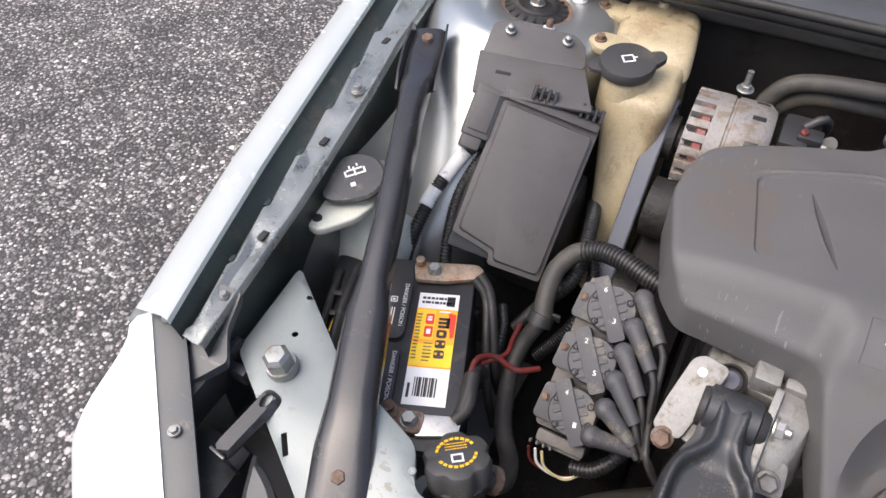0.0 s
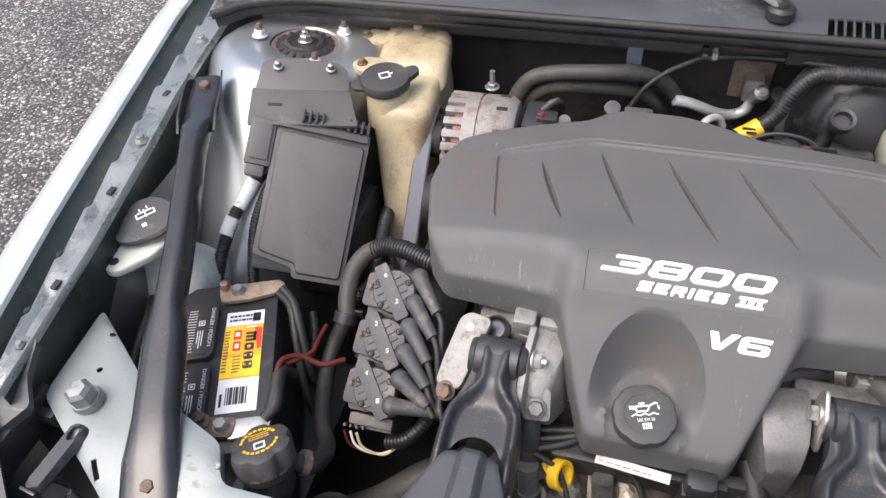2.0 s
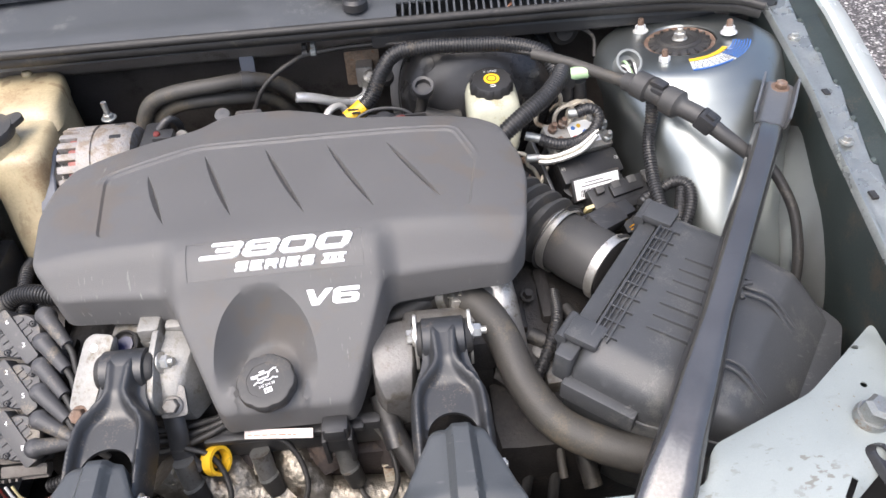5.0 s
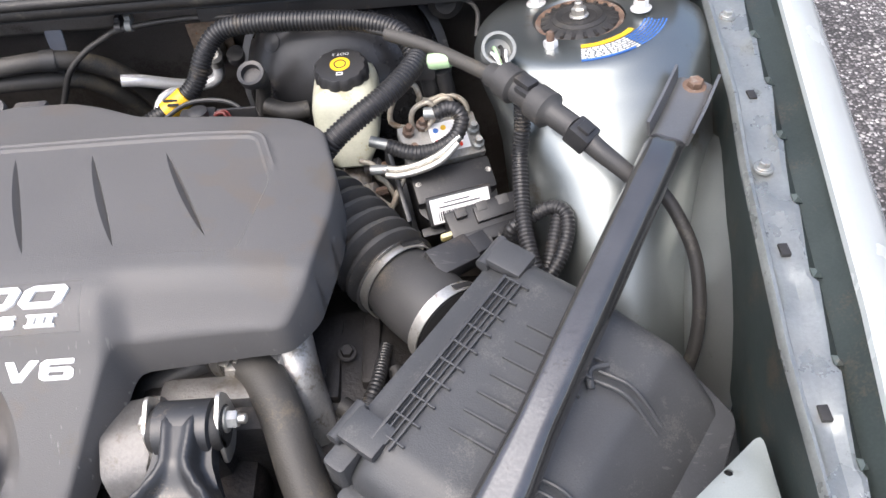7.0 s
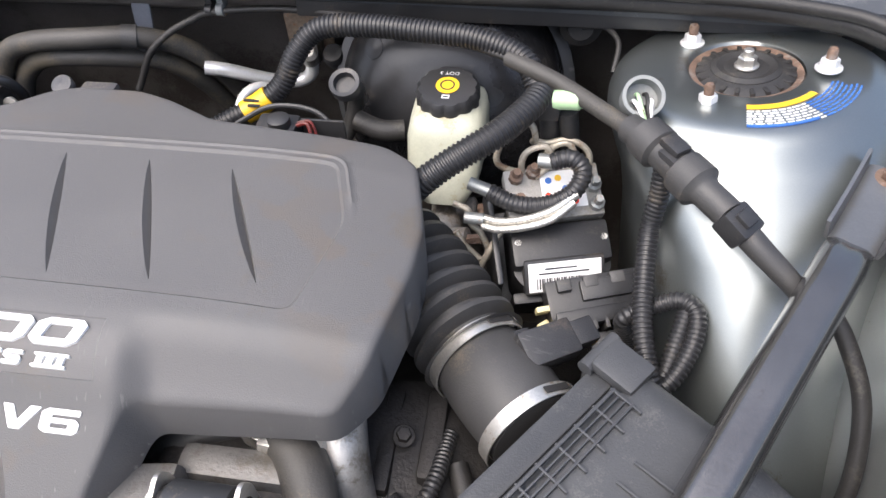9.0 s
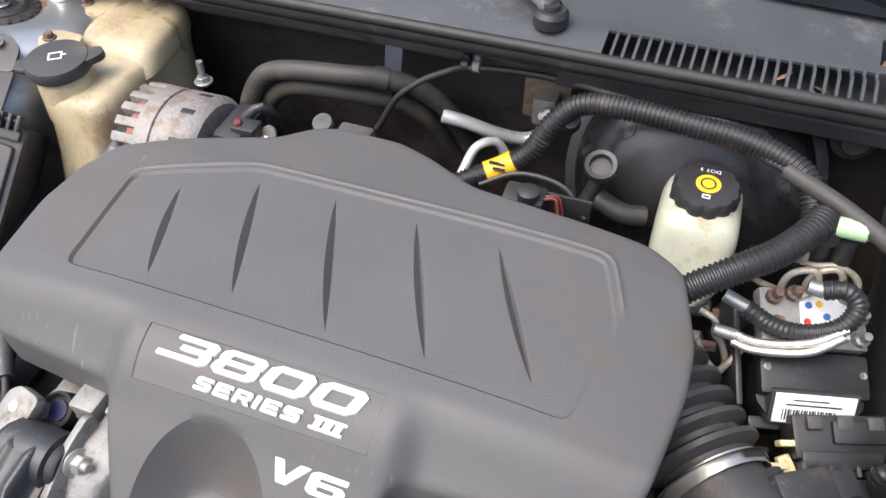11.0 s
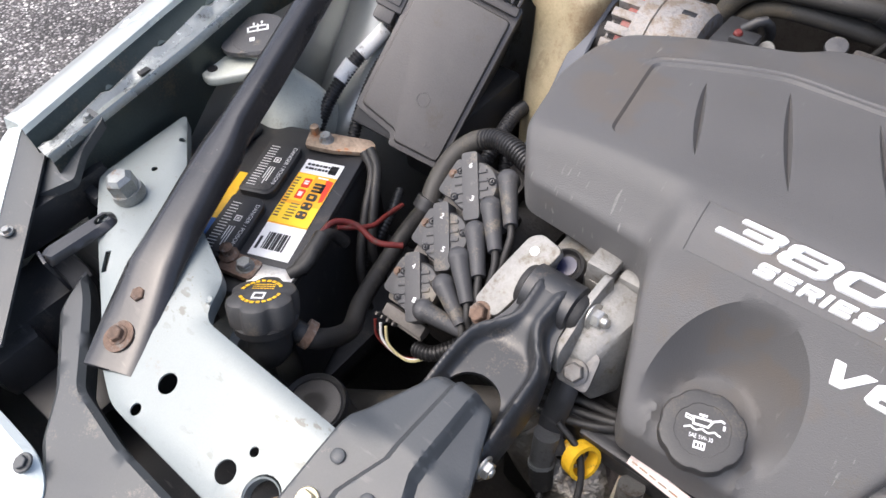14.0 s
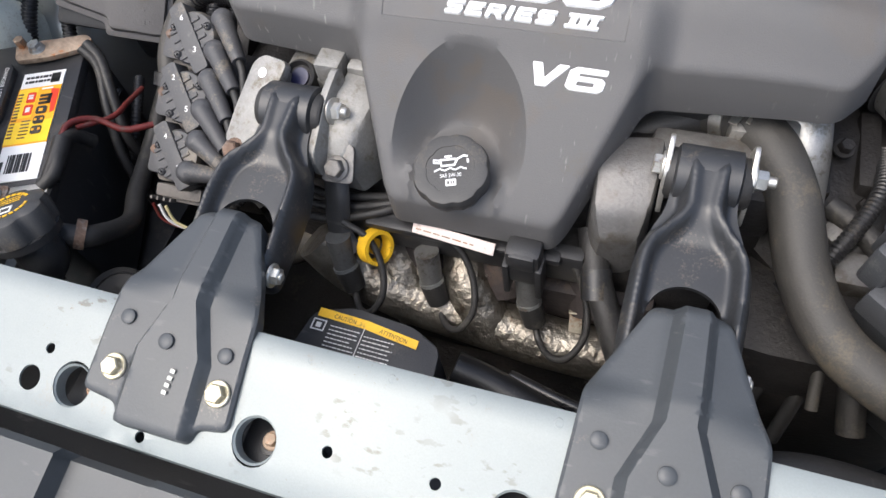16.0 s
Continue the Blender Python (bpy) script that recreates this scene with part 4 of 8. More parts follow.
def tower(side):
    """Strut tower with its mount and three nuts, and the inner wing that flares down from it."""
    t = thing("strut_tower", "silver-green strut tower with three nuts and black top mount", "strut tower", (side * 0.60, 0.05, 0.35), "strut towers", "structure")
    ax = V(side * -0.10, 0.10, 1).normalized()
    top = axes((side * 0.597, 0.060, 0.9035), (1, 0, side * 0.10), (side * -0.10, 0.10, 1))
    n = 56

    def ring(r, drop, front=0.0, inner=0.0, yb=0.0):
        pts = []
        for i in range(n):
            a = 2 * math.pi * i / n
            x, y = math.cos(a), math.sin(a)
            q = V(x * r, y * r, -drop)
            if y < 0:
                q.y -= front * (-y) ** 1.2
            if x * side < 0 and side > 0:
                q.x += side * 0.026 * ease((drop - 0.02) / 0.10) * (x * side) ** 2
            if x * side > 0:
                q.x += side * (0.022 + inner) * ease(drop / 0.03) * (x * side) ** 2
            p = top @ q
            pts.append(p)
        return pts

    rings = [ring(0.047, 0.014), ring(0.050, 0.013), ring(0.054, 0.002), ring(0.057, 0.0), ring(0.104, 0.001), ring(0.116, 0.004), ring(0.126, 0.012), ring(0.131, 0.024, 0.004), ring(0.133, 0.034, 0.016), ring(0.134, 0.046, 0.036), ring(0.135, 0.062, 0.056), ring(0.136, 0.085, 0.078, 0.005), ring(0.137, 0.15, 0.130, 0.012),
             ring(0.137, 0.21, 0.175, 0.016), ring(0.137, 0.28, 0.215, 0.02), ring(0.14, 0.42, 0.26, 0.03), ring(0.14, 0.58, 0.28, 0.03)]
    # one paint, two tones: shade is put into the driver's tower colour
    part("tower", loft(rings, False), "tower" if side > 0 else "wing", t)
    part("mount", [lathe([(0.030, 0.000), (0.044, -0.004), (0.053, -0.010), (0.053, -0.018), (0.02, -0.020)], top, 40), lathe([(0.012, -0.004), (0.022, 0.0005), (0.028, 0.0025), (0.033, 0.000), (0.034, -0.006)], top, 36)], "rubber", t, "black ribbed rubber strut mount")
    part("mount_ring", lathe([(0.046, -0.0085), (0.046, -0.006), (0.053, -0.004), (0.054, -0.0085)], top, 40), "rust", t, "rusty ring of the strut mount")
    part("strut_nut", hexbolt(top @ pose(0, 0, 0.001), 0.009, 0.009, 1.3, 0.009), "steel", t)
    for k in range(20):
        part("mount_rib", box((0.0405, 0, -0.006), (0.012, 0.0045, 0.008), top @ pose(0, 0, 0, 0, 0, 18 * k), 0.001), "rubber", t)
    nuts = ((0.555, 0.0, 0.9075), (0.552, 0.112, 0.900), (0.666, 0.045, 0.922))
    for x, y, z in nuts:
        nut = part("nut", hexbolt(aim((side * x, y, z - 0.006), ax), 0.0085, 0.009, 1.45), "brightalu", t, "pale zinc flange nut")
        part("stud", lathe([(0.0048, 0), (0.0048, 0.017), (0.0036, 0.019)], aim((side * x, y, z - 0.004), ax), 12), "rust", nut, "rusty stud end")
    return t


tower(-1), tower(1)
# added black sheets that stand for the darkness in the gaps beside wing and headlamp
for s in (-1, 1):
    solo("splash_panel", [box((s * 0.745, -0.40, 0.62), (0.15, 0.44, 0.012), None, 0.003), box((s * 0.63, -0.665, 0.70), (0.26, 0.20, 0.012), None, 0.003)], "black", "dark backing added under the wing and headlamp to keep the gaps black", "panel", kind="structure")
# inner wing walls in front of and behind the towers
for s in (-1, 1):
    wall = []
    for y in np.linspace(-0.50 if s < 0 else -0.345, 0.28, 27):
        xi = ramp(y, [(-0.50, 0.68), (-0.25, 0.668), (-0.05, 0.675), (0.3, 0.69)])
        if s < 0:
            wall.append([(s * (xi + 0.022), y, 0.855), (s * (xi + 0.012), y, 0.80), (s * xi, y, 0.66), (s * (xi - 0.02), y, 0.45), (s * (xi - 0.05), y, 0.25)])
        else:
            zt = ramp(y, [(-0.345, 0.66), (-0.33, 0.72), (-0.30, 0.79), (-0.26, 0.842), (-0.22, 0.862), (-0.16, 0.872), (-0.12, 0.876), (-0.10, 0.862), (-0.08, 0.84), (0.28, 0.83)])
            xt = ramp(y, [(-0.345, 0.712), (-0.30, 0.726), (-0.22, 0.738), (-0.13, 0.744), (0.28, 0.735)])
            wall.append([(xt, y, zt), (xt - 0.020, y, zt - 0.035), (xi + 0.010, y, zt - 0.10), (xi - 0.010, y, 0.45), (xi - 0.05, y, 0.25)])
    bm = raw([p for r in wall for p in r], [((i * 5 + k, i * 5 + k + 1, (i + 1) * 5 + k + 1, (i + 1) * 5 + k) if s > 0 else (i * 5 + k, (i + 1) * 5 + k, (i + 1) * 5 + k + 1, i * 5 + k + 1)) for i in range(26) for k in range(4)])
    bmesh.ops.solidify(bm, geom=bm.faces[:], thickness=0.002)
    solo("inner_wing", bm, "wing", "grimy grey-green inner wing panel of the engine bay", "panel", kind="structure")

solo("rust_patch", tube([(0.740, -0.185, 0.868), (0.738, -0.215, 0.863), (0.735, -0.245, 0.850), (0.731, -0.268, 0.834)], lambda u: 0.0015 + 0.004 * math.sin(3.1 * u), 8, 0.006), "rust", "orange-brown rust eating the inner wing edge", "rust", kind="structure")

# pressed upper panel below the seal, bulging over the firewall
up = []
for x in np.linspace(-0.70, 0.70, 57):
    b = 0.010 * ease((0.62 - abs(x + 0.12)) / 0.10) - 0.006 * ease((0.05 - abs(x - 0.02)) / 0.03)
    cv = 0.05 * (abs(x) / 0.74) ** 4
    up.append([(x, 0.166 - cv - b, 0.928), (x, 0.165 - cv - b, 0.905), (x, 0.170 - cv - b * 0.8, 0.884), (x, 0.182 - cv - b * 0.3, 0.870), (x, 0.205 - cv, 0.864)])
bm = raw([p for r in up for p in r], [(i * 5 + k, i * 5 + k + 1, (i + 1) * 5 + k + 1, (i + 1) * 5 + k) for i in range(56) for k in range(4)])
bmesh.ops.solidify(bm, geom=bm.faces[:], thickness=0.002)
bmesh.ops.recalc_face_normals(bm, faces=bm.faces)
solo("plenum_panel", bm, "plenum", "dusty brown-grey pressed panel below the cowl seal", "panel", kind="structure")

# firewall, plenum and cowl
fw = []
for x in np.linspace(-0.74, 0.74, 38):
    cv = 0.05 * (abs(x) / 0.74) ** 4
    dent = 0.012 * math.sin(x * 14) * math.exp(-((x) / 0.6) ** 2)
    fw.append([(x, 0.150 - cv, 0.930), (x, 0.176 - cv, 0.912), (x, 0.188 - cv, 0.875), (x, 0.216 - cv + dent * 0.3, 0.845), (x, 0.235 - cv + dent, 0.78), (x, 0.25 - cv + dent, 0.62), (x, 0.25 - cv, 0.45), (x, 0.20, 0.25)])
bm = raw([p for r in fw for p in r], [(i * 8 + k, i * 8 + k + 1, (i + 1) * 8 + k + 1, (i + 1) * 8 + k) for i in range(37) for k in range(7)])
bmesh.ops.solidify(bm, geom=bm.faces[:], thickness=0.003)
solo("firewall", bm, "firewall", "grimy dark brown-grey firewall panel behind the engine", "panel", kind="structure")
solo("bay_floor", box((0, -0.22, 0.24), (1.40, 1.00, 0.02), None, 0.004), "iron", "dark oily underside of the engine bay", "floor", kind="structure")

seal_line = [(-0.745, 0.05, 0.942), (-0.69, 0.095, 0.945), (-0.58, 0.117, 0.945), (-0.3, 0.122, 0.944), (0.0, 0.122, 0.944), (0.3, 0.122, 0.944), (0.56, 0.117, 0.945), (0.68, 0.095, 0.945), (0.725, 0.07, 0.942)]
solo("weatherstrip", [tube([(x, y + 0.004, z - 0.012) for x, y, z in seal_line], 0.011, 12, 0.012), tube([(x, y - 0.004, z + 0.001) for x, y, z in seal_line], 0.007, 10, 0.012)], "rubber", "black rubber cowl weatherstrip along the rear of the bay", "seal", kind="structure")


def cowl_z(x, y):
    return ramp(y, [(0.10, 0.936), (0.125, 0.938), (0.165, 0.950), (0.20, 0.952), (0.30, 0.968), (0.46, 1.005)]) - 0.012 * (x / 0.75) ** 2


slots = []
for k in range(42):
    x = 0.163 + k * 0.0118
    y = 0.131 + 0.010 * (k / 42)
    slots.append([(x, y), (x + 0.0086, y), (x + 0.0101, y + 0.040 + 0.012 * k / 42), (x + 0.0015, y + 0.040 + 0.012 * k / 42)])
    if k > 22:
        slots.append([(x + 0.002, y + 0.060), (x + 0.0106, y + 0.060), (x + 0.0124, y + 0.10), (x + 0.004, y + 0.10)])
cowl_plan = rounded([(-0.78, 0.126), (0.78, 0.126), (0.82, 0.30), (0.80, 0.44), (0.0, 0.50), (-0.80, 0.44), (-0.82, 0.30)], 0.02, 3)


def cowl_h(x, y, g):
    z = cowl_z(x, y)
    r = math.hypot((x + 0.02) / 0.05, (y - 0.205) / 0.03)
    z += 0.004 * ease((1.25 - r) / 0.25) if r < 1.25 else 0
    return z - 0.003 * math.exp(-((y - 0.178) / 0.004) ** 2)


cowl = solo("cowl", sheet(cowl_plan, cowl_h, slots, 0.016, 0.003, lambda x, y: cowl_z(x, y) - 0.02), "cowl", "weathered dark plastic windshield cowl with slotted air vents", "cowl", kind="structure")
solo("cowl_drain", box((0.45, 0.20, 0.905), (0.66, 0.14, 0.02), None, 0.003), "black", "dark tray below the cowl vents", "tray", kind="structure")
rnd = random.Random(4)
for k in range(26):
    x, y = rnd.uniform(0.30, 0.68), rnd.uniform(0.14, 0.25)
    m = pose(x, y, 0.918 + rnd.uniform(0, 0.006), rnd.uniform(-25, 25), rnd.uniform(-25, 25), rnd.uniform(0, 360))
    s = rnd.uniform(0.008, 0.017)
    solo("leaf", moved(raw([(-s, 0, 0), (0, -s * 0.5, 0.002), (s, 0, 0.003), (0, s * 0.5, 0.001), (-s, 0, -0.0006), (0, -s * 0.5, 0.0014), (s, 0, 0.0024), (0, s * 0.5, 0.0004)], [(0, 1, 2, 3), (7, 6, 5, 4), (0, 4, 5, 1), (1, 5, 6, 2), (2, 6, 7, 3), (3, 7, 4, 0)]), m), "leaf",
         "dry reddish-brown fallen leaf under the cowl vents", "leaf", "dry leaves in the cowl")
glass = []
for a in np.linspace(-1, 1, 25):
    glass.append([(a * 0.76, 0.275 - 0.05 * a * a, 0.966), (a * 0.73, 0.62, 1.12), (a * 0.64, 1.10, 1.36)])
bm = raw([p for r in glass for p in r], [(i * 3 + k, (i + 1) * 3 + k, (i + 1) * 3 + k + 1, i * 3 + k + 1) for i in range(24) for k in range(2)])
bmesh.ops.solidify(bm, geom=bm.faces[:], thickness=0.005)
solo("windshield", bm, "glass", "dark tinted windshield glass above the cowl", "windshield", kind="structure")
solo("car_body", [box((0, 1.75, 0.62), (1.72, 2.7, 0.66), None, 0.06), box((0, 1.95, 1.15), (1.28, 1.5, 0.50), None, 0.12, 0.85)], "body", "pale silver-green car body behind the engine bay", "car body", kind="structure")

t = thing("wiper", "black windshield wiper arm with a round pivot cap", "wiper", (0.10, 0.165, 0.952))
part("pivot_cap", [lathe([(0.020, 0), (0.020, 0.012), (0.016, 0.017), (0.0, 0.018)], pose(0.100, 0.165, 0.950), 24), lathe([(0.010, 0.018), (0.009, 0.022), (0, 0.0225)], pose(0.100, 0.165, 0.950), 18)], "black", t)
arm = [(0.100, 0.168, 0.966), (0.065, 0.195, 0.974), (0.02, 0.235, 0.984), (-0.05, 0.285, 0.998), (-0.20, 0.36, 1.018), (-0.42, 0.46, 1.045)]
part("arm", tube(arm, lambda u: 0.014 - 0.006 * u, 10, 0.01, flat=0.55), "e_coat", t)
part("blade", tube([(x, y + 0.035, z + 0.002) for x, y, z in arm[2:]] + [(-0.60, 0.55, 1.07)], 0.006, 8, 0.012), "rubber", t)
t = thing("wiper", "black windshield wiper arm lying along the windshield base", "wiper", (0.62, 0.205, 0.950))
part("pivot_cap", lathe([(0.020, 0), (0.020, 0.012), (0.016, 0.017), (0.0, 0.018)], pose(0.62, 0.205, 0.950), 24), "black", t)
part("arm", tube([(0.62, 0.205, 0.968), (0.55, 0.25, 0.985), (0.35, 0.32, 1.018), (0.10, 0.37, 1.042)], lambda u: 0.013 - 0.005 * u, 10, 0.01, flat=0.55), "e_coat", t)

# raised hood, above and behind the view, hinged at the cowl
hood = []
for a in np.linspace(-1, 1, 13):
    hood.append([(a * (0.74 - 0.06 * b), 0.36 + 0.62 * b - 0.03 * math.sin(b * 3), 0.99 + 0.98 * b) for b in np.linspace(0, 1, 9)])
bm = raw([p for r in hood for p in r], [(i * 9 + k, (i + 1) * 9 + k, (i + 1) * 9 + k + 1, i * 9 + k + 1) for i in range(12) for k in range(8)])
bmesh.ops.solidify(bm, geom=bm.faces[:], thickness=0.03)
solo("hood", bm, "gutter", "raised hood with a dark underside", "hood", kind="structure")

# ---- engine cover ----
wing_rear = [(-0.296, -0.108), (-0.236, -0.084), (-0.136, -0.048), (-0.107, -0.014), (-0.080, -0.004), (-0.010, -0.006), (0.030, -0.022), (0.086, -0.054), (0.16, -0.062), (0.262, -0.068), (0.294, -0.086)]
cover_plan = rounded([(-0.262, -0.336), (-0.290, -0.30), (-0.316, -0.20), (-0.314, -0.145)] + wing_rear + [(0.313, -0.165), (0.312, -0.215), (0.296, -0.305), (0.272, -0.338), (0.126, -0.346), (0.078, -0.449), (0.070, -0.458), (-0.075, -0.458), (-0.083, -0.449), (-0.130, -0.346)], 0.012, 5)
panel = rounded([(-0.217, -0.275), (-0.239, -0.151), (-0.121, -0.107), (0.226, -0.107), (0.250, -0.180), (0.232, -0.278)], 0.012, 4)
ribs = [((-0.180, -0.155), (-0.139, -0.262)), ((-0.110, -0.124), (-0.058, -0.258)), ((-0.029, -0.122), (0.032, -0.266)), ((0.054, -0.124), (0.116, -0.264)), ((0.134, -0.128), (0.199, -0.256))]
plaque = [(-0.1035, -0.3048), (0.1012, -0.3028), (0.1012, -0.3440), (-0.1020, -0.3455)]


def cover_top(x, y):
    z = ramp(y, [(-0.47, 0.770), (-0.361, 0.8685), (-0.345, 0.886), (-0.335, 0.8945), (-0.326, 0.9005), (-0.312, 0.906), (-0.295, 0.9085), (-0.27, 0.9090), (-0.20, 0.907), (-0.11, 0.902), (-0.05, 0.893), (0.0, 0.884)])
    z -= 0.020 * ease((abs(x) - 0.112) / 0.03) * ease((-0.292 - y) / 0.045)
    return z - 0.022 * (abs(x) / 0.31) ** 4 * ease((y + 0.36) / 0.03)


def oval(r, n=72):
    return [(-0.021 + 0.0590 * r * math.cos(2 * math.pi * k / n), -0.4180 + 0.0670 * r * math.sin(2 * math.pi * k / n)) for k in range(n)]


def lens(p, q, w, n=10):
    """A slim almond from p to q."""
    p, q = V(*p), V(*q)
    side = V(q.y - p.y, p.x - q.x).normalized()
    up = [p.lerp(q, k / n) + side * (w * math.sin(math.pi * k / n) ** 0.7) for k in range(1, n)]
    dn = [p.lerp(q, k / n) - side * (w * 0.45 * math.sin(math.pi * k / n) ** 0.7) for k in range(n - 1, 0, -1)]
    return [tuple(v) for v in [p] + up + [q] + dn]


RIB_W = 0.0055


def cover_z(x, y, g=1.0):
    z = cover_top(x, y)
    # lowered panel with a raised line along its rear edge, and five tapering creases
    if -0.26 < x < 0.27 and -0.30 < y < -0.09:
        gp = edge_gap(panel, [(x, y)])[0] * (1 if inside(panel, x, y) else -1)
        z -= 0.0030 * min(1.0, max(0.0, gp / 0.0028))
        z += 0.0016 * max(0.0, 1 - abs(gp + 0.0075) / 0.0025) * ease((y + 0.175) / 0.03)
        for (x1, y1), (x2, y2) in ribs:
            d = V(x2 - x1, y2 - y1)
            l = d.length
            s = ((x - x1) * d.x + (y - y1) * d.y) / l / l
            off = ((x - x1) * d.y - (y - y1) * d.x) / l
            if 0 < s < 1:
                w = RIB_W * math.sin(math.pi * s) ** 0.7
                q = off / w if w > 1e-5 else 9
                depth = 0.0066 * w / RIB_W
                if 0 <= q < 1:
                    z -= depth * (1 - q)
                elif -0.45 < q < 0:
                    z -= depth * (1 + q / 0.45)
    if -0.11 < x < 0.11 and -0.36 < y < -0.29:
        gq = edge_gap(plaque, [(x, y)])[0] * (1 if inside(plaque, x, y) else -1)
        z -= 0.0012 * min(1.0, max(0.0, gq / 0.0010))
    # bowl round the filler cap
    r = math.hypot((x + 0.021) / 0.0590, (y + 0.4180) / 0.0670)
    if r < 0.999:
        floor = 0.7935 + 0.10 * (y + 0.44)
        z = min(z, floor + max(0.0, z - floor) * min(1.0, max(0.0, (r - 0.58) / 0.42)) ** 1.35)
    ring = math.hypot(x + 0.019, y + 0.441)
    z += 0.004 * math.exp(-((ring - 0.041) / 0.003) ** 2) * (1 if y < -0.43 else 0.4)
    if g < 0.005:
        k = 0.005 - g
        z -= 0.005 - math.sqrt(max(0.0, 0.000025 - k * k))
    return z


def cover_low(x, y):
    return ramp(y, [(-0.465, 0.742), (-0.44, 0.752), (-0.352, 0.812), (-0.34, 0.822), (-0.2, 0.812), (0.0, 0.805)])


t = thing("engine_cover", "dull dark grey plastic engine cover with white lettering", "engine cover", (0, -0.25, 0.80))
creases = [oval(1.0), oval(0.965), oval(0.90), oval(0.80), panel, inset(panel, 0.0028), plaque, inset(plaque, 0.0011), inset(cover_plan, 0.0007), inset(cover_plan, 0.0022), inset(cover_plan, 0.005)] + [inset(panel, -d) for d in (0.005, 0.0075, 0.010)] + [lens(a, b, RIB_W) for a, b in ribs]
part("shell", sheet(cover_plan, cover_z, (), 0.0050, 0.003, cover_low, creases, ribs), "cover", t, angle=33)


def slanted(text, x0, y0, x1, y1, widths, shear=0.5, gap=0.10):
    """Wide slanted block letters laid on the cover between two plan corners; each stands a little proud."""
    box4 = lambda a, b, c, d: [(a, b), (c, b), (c, d), (a, d)]
    shapes = {
        "0": ([(0.16, 0), (0.84, 0), (1, 0.2), (1, 0.8), (0.84, 1), (0.16, 1), (0, 0.8), (0, 0.2)], [box4(0.24, 0.23, 0.76, 0.77)]),
        "8": ([(0.14, 0), (0.86, 0), (1, 0.14), (1, 0.42), (0.94, 0.5), (1, 0.58), (1, 0.86), (0.86, 1), (0.14, 1), (0, 0.86), (0, 0.58), (0.06, 0.5), (0, 0.42), (0, 0.14)], [box4(0.24, 0.19, 0.76, 0.41), box4(0.24, 0.59, 0.76, 0.81)]),
        "3": ([(-0.16, 0), (0.86, 0), (1, 0.14), (1, 0.42), (0.92, 0.5), (1, 0.58), (1, 0.86), (0.86, 1), (0.02, 1), (0.02, 0.80), (0.76, 0.80), (0.76, 0.60), (0.24, 0.60), (0.24, 0.40), (0.76, 0.40), (0.76, 0.20), (-0.16, 0.20)], []),
        "S": ([(0, 0), (0.88, 0), (1, 0.14), (1, 0.48), (0.88, 0.61), (0.27, 0.61), (0.27, 0.76), (1, 0.76), (1, 1), (0.12, 1), (0, 0.86), (0, 0.52), (0.12, 0.39), (0.73, 0.39), (0.73, 0.24), (0, 0.24)], []),
        "E": ([(0, 0), (1, 0), (1, 0.24), (0.29, 0.24), (0.29, 0.39), (0.9, 0.39), (0.9, 0.61), (0.29, 0.61), (0.29, 0.76), (1, 0.76), (1, 1), (0, 1)], []),
        "R": ([(0, 0), (0.28, 0), (0.28, 0.34), (0.50, 0.34), (0.70, 0), (1.03, 0), (0.82, 0.36), (1, 0.48), (1, 0.86), (0.88, 1), (0, 1)], [box4(0.28, 0.56, 0.73, 0.77)]),
        "I": (box4(0, 0, 1, 1), []),
        "#": ([(-0.04, 0), (1.04, 0), (1.04, 0.17), (0.93, 0.17), (0.93, 0.83), (1.04, 0.83), (1.04, 1), (-0.04, 1), (-0.04, 0.83), (0.07, 0.83), (0.07, 0.17), (-0.04, 0.17)], [box4(0.28, 0.17, 0.38, 0.83), box4(0.62, 0.17, 0.72, 0.83)]),
        "V": ([(0.0, 1), (0.30, 1), (0.50, 0.36), (0.80, 1), (1.12, 1), (0.62, 0), (0.30, 0)], []),
        "6": ([(0.14, 0), (0.88, 0), (1, 0.14), (1, 0.48), (0.88, 0.62), (0.27, 0.62), (0.27, 0.77), (0.98, 0.77), (0.98, 1), (0.16, 1), (0, 0.84), (0, 0.14)], [box4(0.27, 0.21, 0.73, 0.42)]),
    }
    d = y1 - y0
    run = x1 - x0 - shear * d
    unit = run / (sum(widths) + gap * (len(text) - 1))
    out, x = [], x0
    for c, w in zip(text, widths):
        if c == " ":
            x += (w + gap) * unit
            continue
        outline, holes = shapes[c]
        place = lambda p: [(x + u * w * unit + shear * v * d, y0 + v * d) for u, v in p]
        out.append(sheet(rounded(place(outline), 0.0009, 3), lambda px, py, g: cover_top(px, py) + 0.0012, [rounded(place(h), 0.0012, 3) for h in holes], 0.004, 0.0034))
        x += (w + gap) * unit
    return out


part("number", slanted("3800", -0.0815, -0.3260, 0.0922, -0.3072, (1, 1, 1, 1), 0.48, 0.10), "white", t, "raised white italic numerals")
part("lettering", slanted("SERIES #", -0.0475, -0.3395, 0.0812, -0.3313, (1, 1, 1, 0.30, 1, 1, 0.30, 1.75), 0.40, 0.20), "white", t, "raised white italic lettering")
part("engine_type", slanted("V6", 0.0285, -0.3735, 0.0942, -0.3602, (1.0, 1.12), 0.28, 0.16), "white", t, "raised white italic lettering")
lug = part("front_lug", [box((0.049, -0.468, 0.735), (0.032, 0.022, 0.05), None, 0.006), box((0.049, -0.476, 0.748), (0.024, 0.010, 0.022), None, 0.004), box((0.034, -0.47, 0.715), (0.006, 0.022, 0.05), None, 0.002), box((0.064, -0.47, 0.715), (0.006, 0.022, 0.05), None, 0.002)], "black", t)
